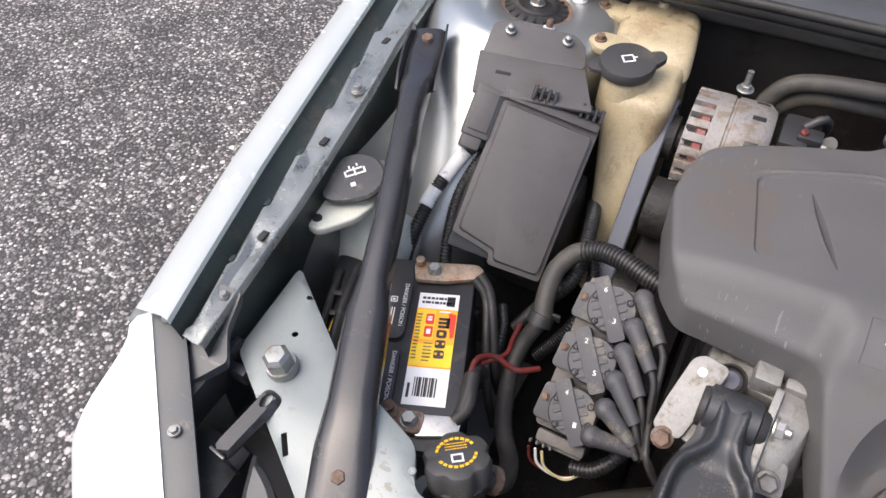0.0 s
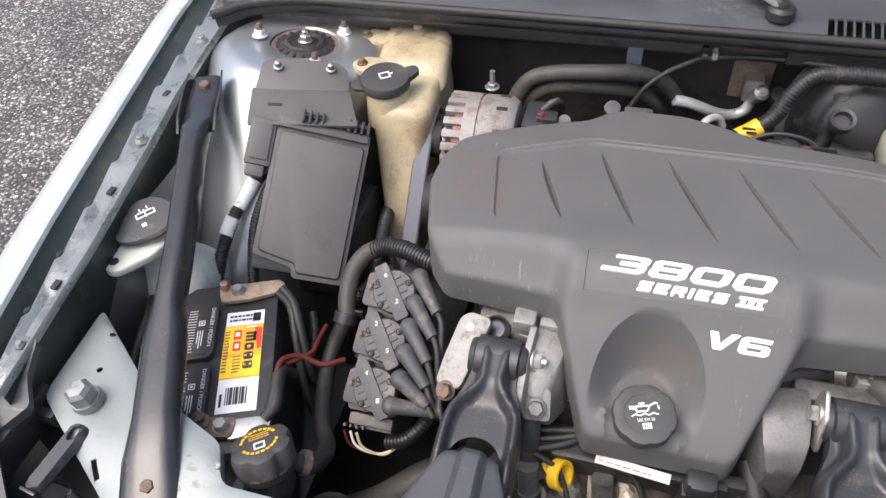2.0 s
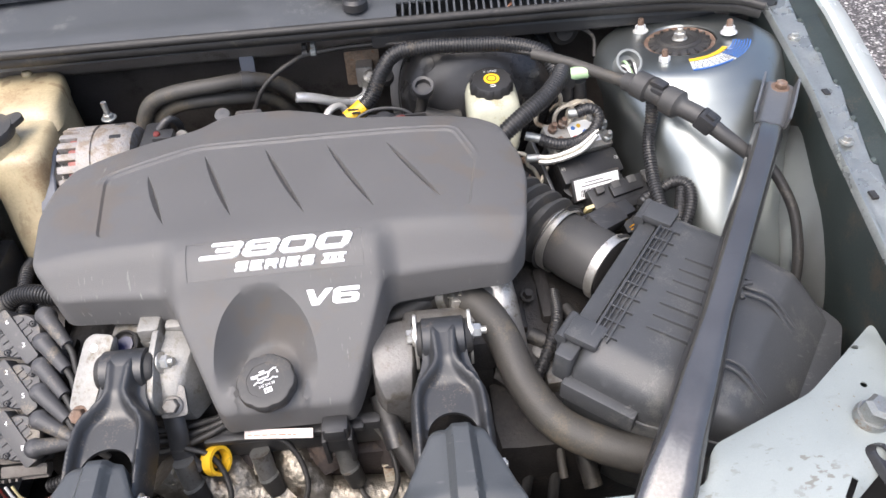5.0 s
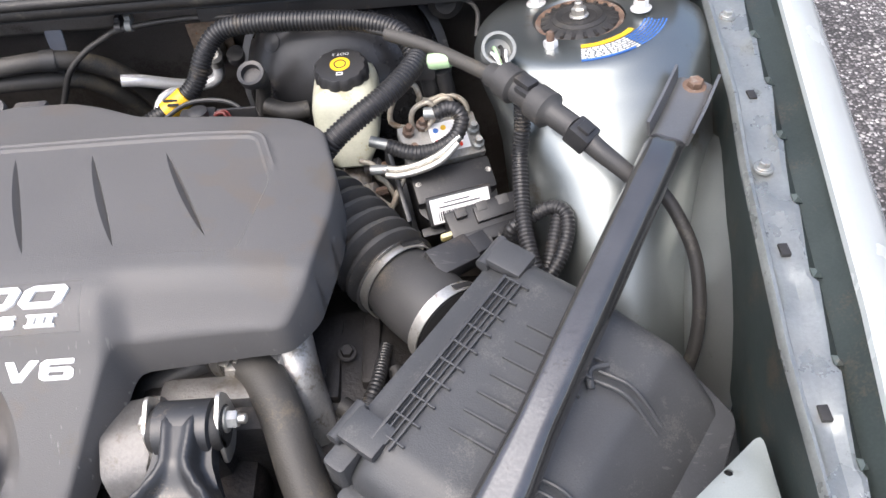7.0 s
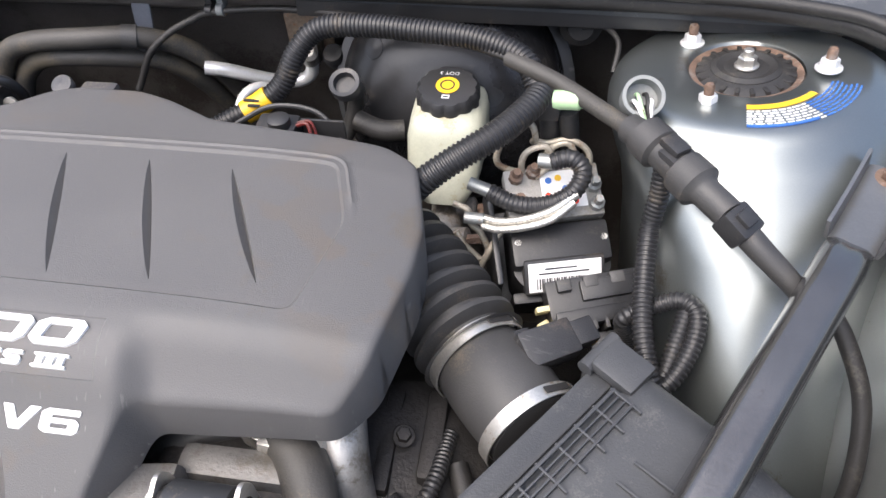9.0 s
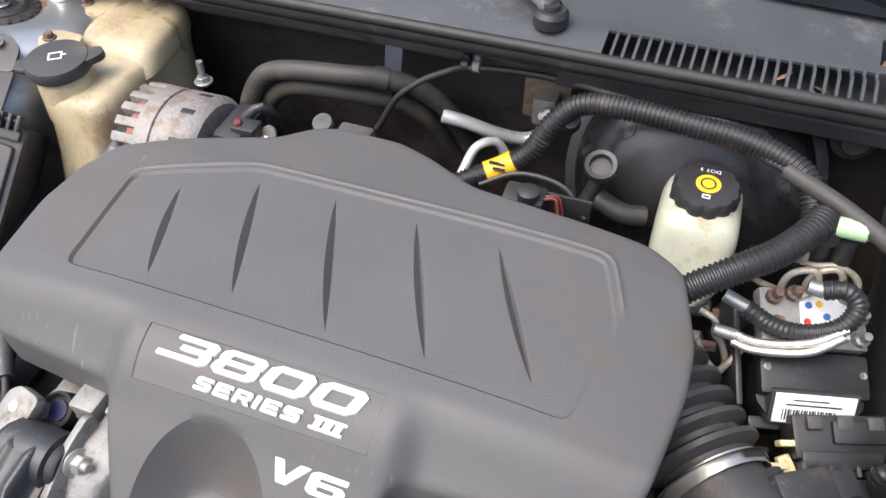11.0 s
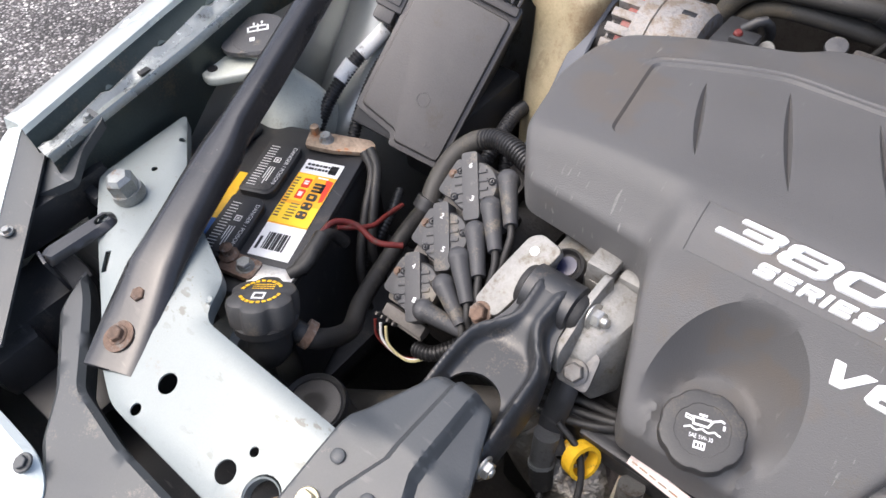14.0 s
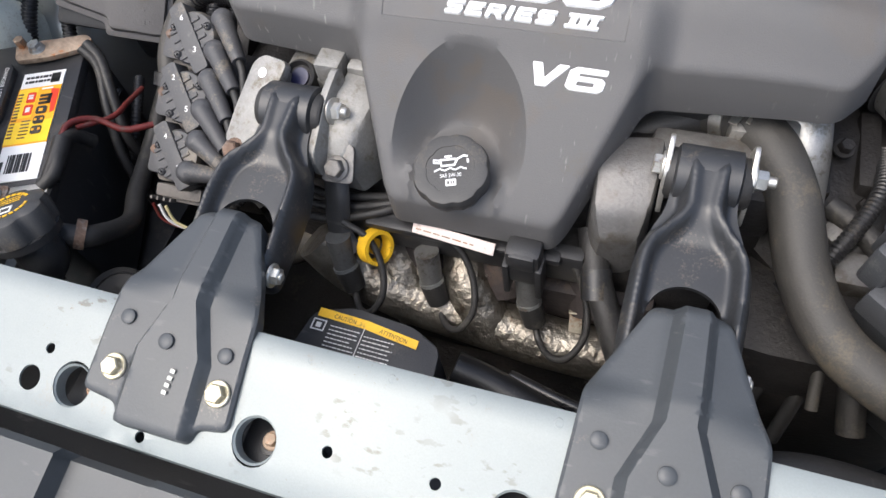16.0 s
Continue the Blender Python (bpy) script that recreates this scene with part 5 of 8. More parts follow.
part("rail", [box((-0.02, -0.448, 0.710), (0.24, 0.016, 0.045), None, 0.005), box((-0.015, -0.455, 0.728), (0.19, 0.014, 0.010), pose(0, 0, 0), 0.004)], "black", t)

capm = aim((-0.0200, -0.437, 0.803), (0.0, -0.22, 1)) @ pose(0, 0, 0, 0, 0, 17)
t = thing("oil_filler_cap", "black scalloped oil filler cap with white oil-can symbol", "oil cap", (-0.020, -0.446, 0.79))
part("cap", [lathe([(0.024, -0.012), (0.0315, -0.006), (0.0335, 0.002), (0.0335, 0.010), (0.0320, 0.0130), (0.0300, 0.0136), (0.0215, 0.0134), (0.0212, 0.0128), (0.0, 0.0128)], capm, 96, 8, 0.045)], "greyblack", t)


def stroke(pts, w):
    """Flat printed strokes on the cap through pts."""
    out = []
    for p, q in zip(pts, pts[1:]):
        p, q = V(*p), V(*q)
        n = V(p.y - q.y, q.x - p.x).normalized() * (w / 2)
        e = (q - p).normalized() * (w * 0.3)
        out.append(prism([(p - n - e).to_tuple(), (q - n + e).to_tuple(), (q + n + e).to_tuple(), (p + n - e).to_tuple()], 0.0128, 0.0135, capm, 0))
    return out


sym = stroke([(-0.0085, 0.0085), (-0.0075, 0.0030), (0.0035, 0.0030), (0.0065, 0.0085), (0.0120, 0.0108), (0.0145, 0.0100)], 0.0017) + stroke([(-0.0085, 0.0085), (0.0045, 0.0085)], 0.0017) + stroke([(-0.0080, 0.0080), (-0.0140, 0.0092), (-0.0140, 0.0066), (-0.0082, 0.0056)], 0.0013)
sym += stroke([(-0.0015, 0.0085), (-0.0015, 0.0110)], 0.0016) + stroke([(-0.0042, 0.0114), (0.0012, 0.0114)], 0.0016) + stroke([(0.0150, 0.0070), (0.0152, 0.0045)], 0.0018)
sym += stroke([(-0.0135 + 0.00225 * k, -0.0016 + (0.0002, 0.0012, 0.0022, 0.0008)[k % 4]) for k in range(13)], 0.0013)
sym += stroke([(-0.0038, -0.0150), (-0.0038, -0.0104), (0.0038, -0.0104), (0.0038, -0.0150), (-0.0038, -0.0150)], 0.0014) + stroke([(-0.0008, -0.0148), (-0.0008, -0.0106)], 0.0010) + stroke([(0.0014, -0.0140), (0.0014, -0.0114)], 0.0010)
part("print", moved(lettering("SAE 5W-30", 0.0180, 0.0034), capm @ pose(-0.0090, -0.0078, 0.0132)), "white", t)
part("symbol", sym, "white", t)

# ---- engine below the cover ----
t = thing("engine_block", "dark grimy cast engine with valve cover under the plastic cover", "engine", (0, -0.2, 0.30))
part("block", [box((0.0, -0.19, 0.50), (0.50, 0.40, 0.46), None, 0.02), box((-0.02, -0.30, 0.69), (0.44, 0.22, 0.14), None, 0.03)], "iron", t)
part("valve_cover", [box((0.0, -0.40, 0.675), (0.44, 0.09, 0.075), None, 0.02), box((0.18, -0.33, 0.745), (0.14, 0.12, 0.06), None, 0.012)], "iron", t)
part("intake", [box((0.0, -0.20, 0.78), (0.46, 0.24, 0.07), None, 0.02), box((0.02, -0.06, 0.76), (0.30, 0.14, 0.10), None, 0.02)], "greyblack", t)
part("transaxle", [box((0.34, -0.32, 0.55), (0.22, 0.34, 0.28), None, 0.04), lathe([(0.10, 0), (0.10, 0.08), (0.06, 0.10)], aim((0.30, -0.30, 0.62), (0.2, -0.2, 1)), 24), box((0.33, -0.275, 0.69), (0.020, 0.09, 0.08), pose(0, 0, 0, 0, 0, 0), 0.006), box((0.29, -0.285, 0.685), (0.016, 0.10, 0.09), None, 0.004)], "iron", t)
for x, y, z in ((0.305, -0.285, 0.735), (0.33, -0.33, 0.71), (0.29, -0.36, 0.70)):
    part("bolt", hexbolt(pose(x, y, z, 12, 8), 0.007, 0.008), "iron", t)
part("side_cover", [tube([(0.255, -0.285, 0.80), (0.265, -0.33, 0.76), (0.275, -0.36, 0.70)], 0.022, 14)], "alu", t, "bright cast aluminium pipe housing")
part("bellhousing", [lathe([(0.085, -0.02), (0.085, 0.0), (0.078, 0.006), (0.060, 0.012), (0.03, 0.014), (0.0, 0.014)], aim((0.335, -0.275, 0.665), (0.25, -0.35, 0.9)), 36)] + [box((0.058, 0, 0.010), (0.048, 0.005, 0.014), aim((0.335, -0.275, 0.665), (0.25, -0.35, 0.9)) @ pose(0, 0, 0, 0, 0, 36 * k), 0.0015) for k in range(10)], "iron", t)
part("cooler_line", tube([(0.27, -0.50, 0.60), (0.29, -0.46, 0.655), (0.325, -0.43, 0.675), (0.37, -0.42, 0.66), (0.40, -0.38, 0.62)], 0.007, 12), "rubber", t)
part("cooler_line", tube([(0.30, -0.52, 0.58), (0.32, -0.47, 0.64), (0.36, -0.445, 0.655), (0.41, -0.44, 0.62)], 0.007, 12), "rubber", t)
part("shift_cable", tube([(0.255, -0.36, 0.735), (0.285, -0.40, 0.725), (0.31, -0.45, 0.69), (0.315, -0.51, 0.65)], 0.0055, 12), "hose", t)
part("selector", [box((0.335, -0.395, 0.695), (0.05, 0.035, 0.03), pose(0, 0, 0), 0.006), lathe([(0.016, 0), (0.016, 0.012), (0.010, 0.016)], pose(0.315, -0.36, 0.70), 20)], "castdark", t)
part("thermostat", [box((0.225, -0.315, 0.775), (0.06, 0.05, 0.05), None, 0.012)], "alu", t)
part("front_accessory", [box((-0.30, -0.22, 0.60), (0.10, 0.30, 0.26), None, 0.03), lathe([(0.055, 0), (0.055, 0.03), (0.04, 0.032)], aim((-0.32, -0.24, 0.70), (-1, 0, 0)), 28), lathe([(0.04, 0), (0.04, 0.03), (0.03, 0.032)], aim((-0.32, -0.12, 0.77), (-1, 0, 0)), 28)], "iron", t)

# exhaust manifold with crinkled shields
t = thing("exhaust_manifold", "exhaust manifold wrapped in crinkled silver-gold heat shields", "manifold", (0, -0.51, 0.55))
rnd = random.Random(2)


def crinkled(pts, r, seed):
    bm = tube(pts, r, 60, 0.0025)
    for v in bm.verts:
        q = V(v.co.x * 1.6, v.co.y * 0.8, v.co.z * 0.8)
        k = noise.noise(q * 50 + V(seed, 0, 0)) * 0.0012 + (0.5 - abs(noise.noise(V(q.x * 240, q.y * 150, q.z * 150) + V(0, seed, 0)))) * 0.0021 + (0.4 - abs(noise.noise(q * 420))) * 0.0009
        v.co += V(0.2, -0.5, 0.8) * k
    return bm


part("collector", crinkled([(-0.168, -0.464, 0.690), (-0.138, -0.472, 0.658), (-0.08, -0.480, 0.632), (0.0, -0.482, 0.614), (0.07, -0.484, 0.603), (0.135, -0.483, 0.598), (0.18, -0.479, 0.590), (0.25, -0.475, 0.568)], 0.0275, 1), "foil", t, angle=38)
for k, x in enumerate((-0.092, -0.016)):
    part("runner", crinkled([(x - 0.010, -0.424, 0.656), (x, -0.453, 0.650), (x + 0.016, -0.474, 0.630), (x + 0.030, -0.484, 0.612)], 0.0270, 5 + k), "foil", t, angle=38)

for x, y, z in ((-0.058, -0.460, 0.680), (0.100, -0.474, 0.632)):
    part("clip", [box((0, 0, 0), (0.013, 0.002, 0.034), pose(x, y, z, -42, 0, 8), 0.001), box((0, -0.004, 0.017), (0.015, 0.008, 0.002), pose(x, y, z, -42, 0, 8), 0.001)], "pipe", t, "tan metal shield clip")
part("head_flange", box((0.0, -0.445, 0.64), (0.34, 0.03, 0.06), None, 0.01), "portiron", t)

# plug boots with wires
for k, (x, y, z) in enumerate(((-0.1285, -0.4900, 0.690), (-0.0455, -0.4760, 0.670), (0.0535, -0.4740, 0.666))):
    t = thing("spark_plug_boot", "grey metal sleeved spark plug boot with black rubber end", "plug boot", (x, y, z - 0.03), "front spark plug boots")
    a, b, c = V(x - 0.004, y + 0.012, z + 0.036), V(x, y, z), V(x + 0.008, y - 0.010, z - 0.023)
    g = (0.92, 1.0, 1.22)[k]
    part("sleeve", tube([a, (a + b) / 2, b], lambda u: 0.0122 - 0.0006 * u, 22, 0.006), "sleevegrey", t, "satin grey metal sleeve")
    part("collar", tube([b - (c - b) * 0.06, b + (c - b) * 0.10], 0.0127, 22, 0.003), "dullsteel", t, "bright rolled rim")
    part("boot", tube([b + (c - b) * 0.08, (b + c) / 2, c], lambda u: 0.0128 - 0.0016 * u, 18, 0.005), "rubber", t)
    part("wire", tube([c + V(*p) * g for p in ((0, 0, 0), (0.006, -0.012, -0.006), (0.018, -0.026, 0.000), (0.032, -0.027, 0.008), (0.042, -0.011, 0.024), (0.036, 0.012, 0.043), (0.020, 0.028, 0.065), (-0.008, 0.034, 0.078))], 0.0034, 12, 0.005), "rubber", t)
for x in (-0.165, -0.075, 0.012, 0.10):
    solo("exhaust_port", tube([(x, -0.412, 0.680), (x + 0.004, -0.438, 0.662), (x + 0.010, -0.454, 0.638)], 0.021, 18, 0.008), "portiron", "dark brown cast exhaust port behind the shields", "exhaust port", "exhaust ports")
t = thing("plug_wires", "black ignition wires lying beside the cover", "wires", (-0.13, -0.45, 0.70))
for k in range(3):
    part("wire", tube([(-0.215, -0.452 + 0.01 * k, 0.73 + 0.008 * k), (-0.16, -0.462 + 0.012 * k, 0.725 + 0.004 * k), (-0.105, -0.452 + 0.010 * k, 0.735), (-0.07, -0.43, 0.735 + 0.006 * k)], 0.0045, 10, 0.006), "rubber", t)

t = thing("dipstick", "yellow oil dipstick ring handle", "dipstick", (-0.098, -0.468, 0.69))
rm = aim((-0.096, -0.476, 0.716), (0.85, -0.30, 0.40))
part("ring", loft([[rm @ V((0.0175 + a) * math.cos(2 * math.pi * i / 32), (0.0175 + a) * math.sin(2 * math.pi * i / 32), h) for i in range(32)] for a, h in ((0.0, -0.0065), (0.0, 0.0065), (-0.004, 0.0065), (-0.004, -0.0065), (0.0, -0.0065))], False), "yellow", t)
part("stem", [tube([(-0.100, -0.470, 0.705), (-0.118, -0.467, 0.704)], 0.008, 14, 0.003), lathe([(0.0105, 0), (0.0105, 0.004), (0.008, 0.005)], aim((-0.112, -0.468, 0.704), (-1, 0, 0)), 18)], "yellow", t)
part("pipe", tube([(-0.118, -0.467, 0.702), (-0.122, -0.47, 0.66), (-0.12, -0.47, 0.58)], 0.005, 10, 0.008), "iron", t)
mm = axes((-0.0205, -0.4605, 0.7362), (0.08, -0.007, -0.001), (0, -0.70, 0.70))
t = thing("sticker", "worn pale pink and white printed sticker on the cover rail", "sticker", (-0.026, -0.453, 0.73))
part("paper", box((0, 0, -0.0010), (0.081, 0.0115, 0.0022), mm, 0.0004), "pink", t)
part("print", scribble(3, -0.037, -0.0035, 0.072, 0.007, 1, mm @ pose(0, 0, 0.0002), 0.22), "copper", t)

# ---- engine mounts (torque struts) ----


def strut_plate(cx, s):
    """Stamped bracket bolted to the radiator support."""
    t = thing("mount_bracket", "satin dark grey stamped engine mount bracket with raised rib", "bracket", (cx, -0.665, 0.80), "torque strut brackets")
    plan = rounded([(-0.026, -0.527), (-0.062, -0.598), (-0.066, -0.690), (-0.034, -0.694), (-0.029, -0.708), (0.036, -0.708), (0.039, -0.696), (0.064, -0.692), (0.061, -0.610), (0.026, -0.527)], 0.006, 3)

    def h(x, y, g):
        z = max(ramp(y, [(-0.71, 0.792), (-0.64, 0.813), (-0.60, 0.823), (-0.535, 0.824), (-0.525, 0.818)]), tie_z(0, y) + 0.003 if y < -0.618 else 0)
        w = ramp(y, [(-0.71, 0.027), (-0.652, 0.026), (-0.612, 0.0095), (-0.52, 0.0075)])
        z += ramp(y, [(-0.70, 0.008), (-0.60, 0.011), (-0.53, 0.011)]) * ease((w + 0.008 - abs(x - 0.003)) / 0.008)
        z -= 0.010 * min(1.0, max(0.0, (abs(x) - 0.018) / 0.045)) * ease((y + 0.615) / 0.03)
        if g < 0.0025:
            z -= 0.0018 * (1 - g / 0.0025) ** 2
        return z

    edge = [(-0.704, 0.027), (-0.652, 0.026), (-0.612, 0.0095), (-0.532, 0.0075)]
    crease = [((0.003 + s1 * (w1 + d), y1), (0.003 + s1 * (w2 + d), y2)) for s1 in (-1, 1) for d in (0.0, 0.004, 0.008) for (y1, w1), (y2, w2) in zip(edge, edge[1:])]
    bm = sheet(plan, h, (), 0.0036, 0.003, lambda x, y: ramp(y, [(-0.71, 0.782), (-0.66, 0.799), (-0.60, 0.806), (-0.52, 0.800)]), [inset(plan, 0.0025)], crease)
    part("plate", moved(bm, Matrix.Translation((cx, 0, 0))), "bracket", t, angle=32)
    for dx, y in ((-0.043, -0.670), (0.049, -0.669)):
        part("bolt", [*hexbolt(aim((cx + dx, y, tie_z(0, y) + 0.006), (0, -0.3, 1)), 0.0078, 0.006, 1.35)], "zinc", t, "pale yellowed zinc bolt")
    for dx, y in ((-0.045, -0.632), (0.046, -0.642), (0.0, -0.645)):
        part("rivet", lathe([(0.0062, 0), (0.0062, 0.0022), (0.0045, 0.0032), (0, 0.0032)], aim((cx + dx, y, h(dx, y, 1)), (0, -0.3, 1)), 16), "bracket", t)
    mk = axes((cx + 0.012, -0.672, h(0.0, -0.672, 1) + 0.0016), (0.12, 0.95, 0.31), (0, -0.3, 0.95))
    part("stamping", bars([(-0.010 + 0.0055 * i, -0.002, 0.003, 0.004) for i in range(4)], mk), "dullsteel", t)
    return t


def torque_strut(cx):
    t = thing("torque_strut", "black painted steel engine torque strut with forked end", "engine mount", (cx, -0.47, 0.76), "engine torque struts")
    half_plan = [(0.043, -0.570), (0.044, -0.525), (0.043, -0.488), (0.036, -0.462), (0.026, -0.438), (0.025, -0.402)]
    plan = rounded([(-x, y) for x, y in half_plan[::-1]] + half_plan, 0.010, 5)
    arch = [(0.0275 * math.cos(a), -0.528 + 0.026 * math.sin(a)) for a in np.linspace(0.0, math.pi, 22)] + [(-0.0285, -0.566), (0.0285, -0.566)]
    ridges = []
    for s in (-1, 1):
        r = [(p.x, p.y) for p in smooth_path([(s * 0.0125, -0.403, 0), (s * 0.0105, -0.425, 0), (s * 0.0105, -0.444, 0), (s * 0.0195, -0.459, 0), (s * 0.0315, -0.474, 0), (s * 0.0360, -0.497, 0), (s * 0.0362, -0.568, 0)], 0.005)]
        ridges.append(r)

    def h(x, y, g):
        z = ramp(y, [(-0.57, 0.806), (-0.51, 0.821), (-0.46, 0.827), (-0.435, 0.832), (-0.412, 0.8375), (-0.400, 0.835)])
        r = ridges[0 if x < 0 else 1]
        d = edge_gap(r + r[::-1], [(x, y)])[0]
        out = abs(x) > ramp(y, [(-0.565, 0.0362), (-0.497, 0.0360), (-0.474, 0.0315), (-0.459, 0.0195), (-0.444, 0.0105), (-0.425, 0.0105), (-0.40, 0.0125)])
        return z - (0.020 * ease((d - 0.001) / 0.009) if out else 0.012 * ease((d - 0.001) / 0.008) * ease((-0.440 - y) / 0.03) + 0.003 * ease((d - 0.001) / 0.006))

    bm = sheet(plan, h, [arch], 0.0030, 0.004, lambda x, y: ramp(y, [(-0.57, 0.772), (-0.45, 0.786), (-0.40, 0.80)]), [], [(a, b) for r in ridges for a, b in zip(r, r[1:])])
    part("arm", moved(bm, Matrix.Translation((cx, 0, 0))), "e_coat", t, angle=70)
    hub = aim((cx - 0.0255, -0.404, 0.811), (1, 0, 0))
    part("hub", lathe([(0.021, 0.0), (0.0250, 0.002), (0.0250, 0.049), (0.021, 0.051)], hub, 32), "e_coat", t)
    part("bush", lathe([(0.008, -0.006), (0.019, -0.006), (0.021, -0.003), (0.021, 0.056), (0.019, 0.059), (0.008, 0.059)], hub, 28), "rubber", t, "black rubber bush")
    part("front_bush", [tube([(cx - 0.027, -0.560, 0.788), (cx, -0.560, 0.788), (cx + 0.027, -0.560, 0.788)], 0.020, 20)], "rubber", t)
    part("front_bolt", [*hexbolt(aim((cx + 0.0425, -0.563, 0.797), (1, 0, 0)), 0.0075, 0.006, 1.4, 0.004)], "steel", t)
    return t


plate_l, strut_l = strut_plate(-0.183, -1), torque_strut(-0.182)
copy_thing(plate_l, pose(0.187, -0.665, 0.80))
copy_thing(strut_l, pose(0.183, -0.47, 0.762))

t = thing("engine_bracket", "cast aluminium engine mount bracket with bolts", "bracket", (-0.185, -0.38, 0.66), "engine side brackets")
lm_ = axes((-0.2310, -0.400, 0.812), (0.95, -0.10, 0.10), (-0.05, -0.46, 0.89))
part("left_ear", [prism(rounded([(-0.015, -0.044), (0.015, -0.046), (0.028, 0.010), (0.034, 0.040), (0.006, 0.044), (-0.004, 0.036), (-0.012, -0.010)], 0.008, 4), -0.007, 0.004, lm_, 0.0025), box((0.020, -0.004, -0.034), (0.012, 0.080, 0.058), lm_, 0.005)], "castgrey", t, "pale flat aluminium ear")
part("ear_hole", lathe([(0.0048, 0.0042), (0.0048, 0.0046), (0.0, 0.0046)], lm_ @ pose(0.010, 0.026, 0), 16), "tape", t)
part("bolt", hexbolt(aim((-0.2340, -0.4440, 0.790), (-0.1, -0.62, 0.78)), 0.0088, 0.009, 1.3), "rust", t, "dull brown bolt")
part("bridge", [prism(rounded([(-0.215, -0.358), (-0.165, -0.366), (-0.120, -0.372), (-0.110, -0.345), (-0.205, -0.330)], 0.006, 3), 0.790, 0.812, None, 0.004), box((-0.170, -0.335, 0.770), (0.10, 0.03, 0.07), None, 0.008)], "castgrey", t)
part("right_ear", [prism(rounded([(-0.052, -0.014), (-0.020, -0.032), (0.010, -0.030), (0.034, -0.010), (0.046, 0.020), (0.012, 0.022), (-0.042, 0.012)], 0.009, 4), -0.004, 0.004, axes((-0.1475, -0.404, 0.806), (0.05, 0.93, 0.30), (0.96, -0.05, 0.18)), 0.002),
                   loft([[(-0.146, -0.352, 0.822), (-0.108, -0.356, 0.818), (-0.104, -0.352, 0.76), (-0.146, -0.348, 0.76)], [(-0.146, -0.384, 0.824), (-0.112, -0.384, 0.814), (-0.098, -0.384, 0.75), (-0.146, -0.384, 0.75)],
                         [(-0.146, -0.412, 0.812), (-0.118, -0.412, 0.806), (-0.102, -0.410, 0.74), (-0.146, -0.410, 0.74)], [(-0.145, -0.434, 0.792), (-0.126, -0.436, 0.788), (-0.116, -0.434, 0.74), (-0.145, -0.432, 0.74)]], True, 0.006)], "castgrey", t, "cast ear with a rounded corner")
part("boss", [box((-0.162, -0.352, 0.816), (0.026, 0.026, 0.034), pose(0, 0, 0), 0.004), box((-0.130, -0.352, 0.822), (0.030, 0.014, 0.012), None, 0.004)], "castgrey", t)
part("through_bolt", [*hexbolt(aim((-0.1425, -0.401, 0.816), (1, -0.1, 0.25)), 0.0085, 0.008, 1.5, 0.008)], "steel", t)
part("port", lathe([(0.017, -0.02), (0.017, 0.004), (0.0145, 0.006), (0.012, 0.001), (0.0, -0.004)], aim((-0.193, -0.365, 0.812), (-0.1, -0.45, 0.9)), 28), "rubber", t, "dark round sensor port")
part("port_face", lathe([(0.0095, 0.0), (0.0095, 0.002), (0.0, 0.0025)], aim((-0.193, -0.365, 0.812), (-0.1, -0.45, 0.9)), 24), "navy", t, "dark blue sensor face")
part("bolt", [prism(rounded([(-0.015, -0.015), (0.017, -0.013), (0.013, 0.022), (-0.013, 0.022)], 0.006, 3), -0.006, -0.001, aim((-0.132, -0.440, 0.786), (0, -0.6, 0.8)), 0.001), *hexbolt(aim((-0.132, -0.441, 0.786), (0, -0.6, 0.8)), 0.0090, 0.009, 1.3)], "castdark", t, "dull dark flange bolt")
part("stay", [tube([(-0.140, -0.430, 0.776), (-0.136, -0.452, 0.752), (-0.134, -0.470, 0.724), (-0.120, -0.482, 0.705)], 0.012, 10, 0.006, flat=0.35)], "black", t, "black bent stay strip")
t = thing("engine_bracket", "dark cast engine bracket with bright steel side ears", "bracket", (0.188, -0.37, 0.66), "engine side brackets")
part("casting", [loft([[(0.094, -0.366, 0.800), (0.148, -0.360, 0.806), (0.150, -0.350, 0.70), (0.094, -0.350, 0.70)], [(0.096, -0.402, 0.806), (0.148, -0.398, 0.808), (0.150, -0.392, 0.70), (0.090, -0.396, 0.70)],
                       [(0.100, -0.436, 0.790), (0.146, -0.430, 0.794), (0.148, -0.420, 0.69), (0.094, -0.426, 0.69)], [(0.110, -0.452, 0.766), (0.142, -0.446, 0.770), (0.144, -0.440, 0.69), (0.104, -0.444, 0.69)]], True, 0.009), box((0.19, -0.35, 0.745), (0.11, 0.03, 0.09), None, 0.01)], "castdark", t)
for x in (0.1515, 0.2145):
    part("ear", prism(rounded([(-0.034, -0.012), (-0.016, -0.026), (0.016, -0.024), (0.026, 0.010), (0.022, 0.030), (-0.010, 0.026)], 0.008, 4), -0.0020, 0.0020, axes((x, -0.400, 0.808), (0, 0.95, 0.25), (1, 0, 0)), 0.001), "steel", t, "bright zinc steel ear")
part("bolt_head", hexbolt(aim((0.1492, -0.399, 0.815), (-1, 0, 0)), 0.0085, 0.007, 1.4), "steel", t)
part("bolt_end", hexbolt(aim((0.2168, -0.399, 0.815), (1, 0, 0)), 0.0085, 0.009, 1.4, 0.009), "steel", t)

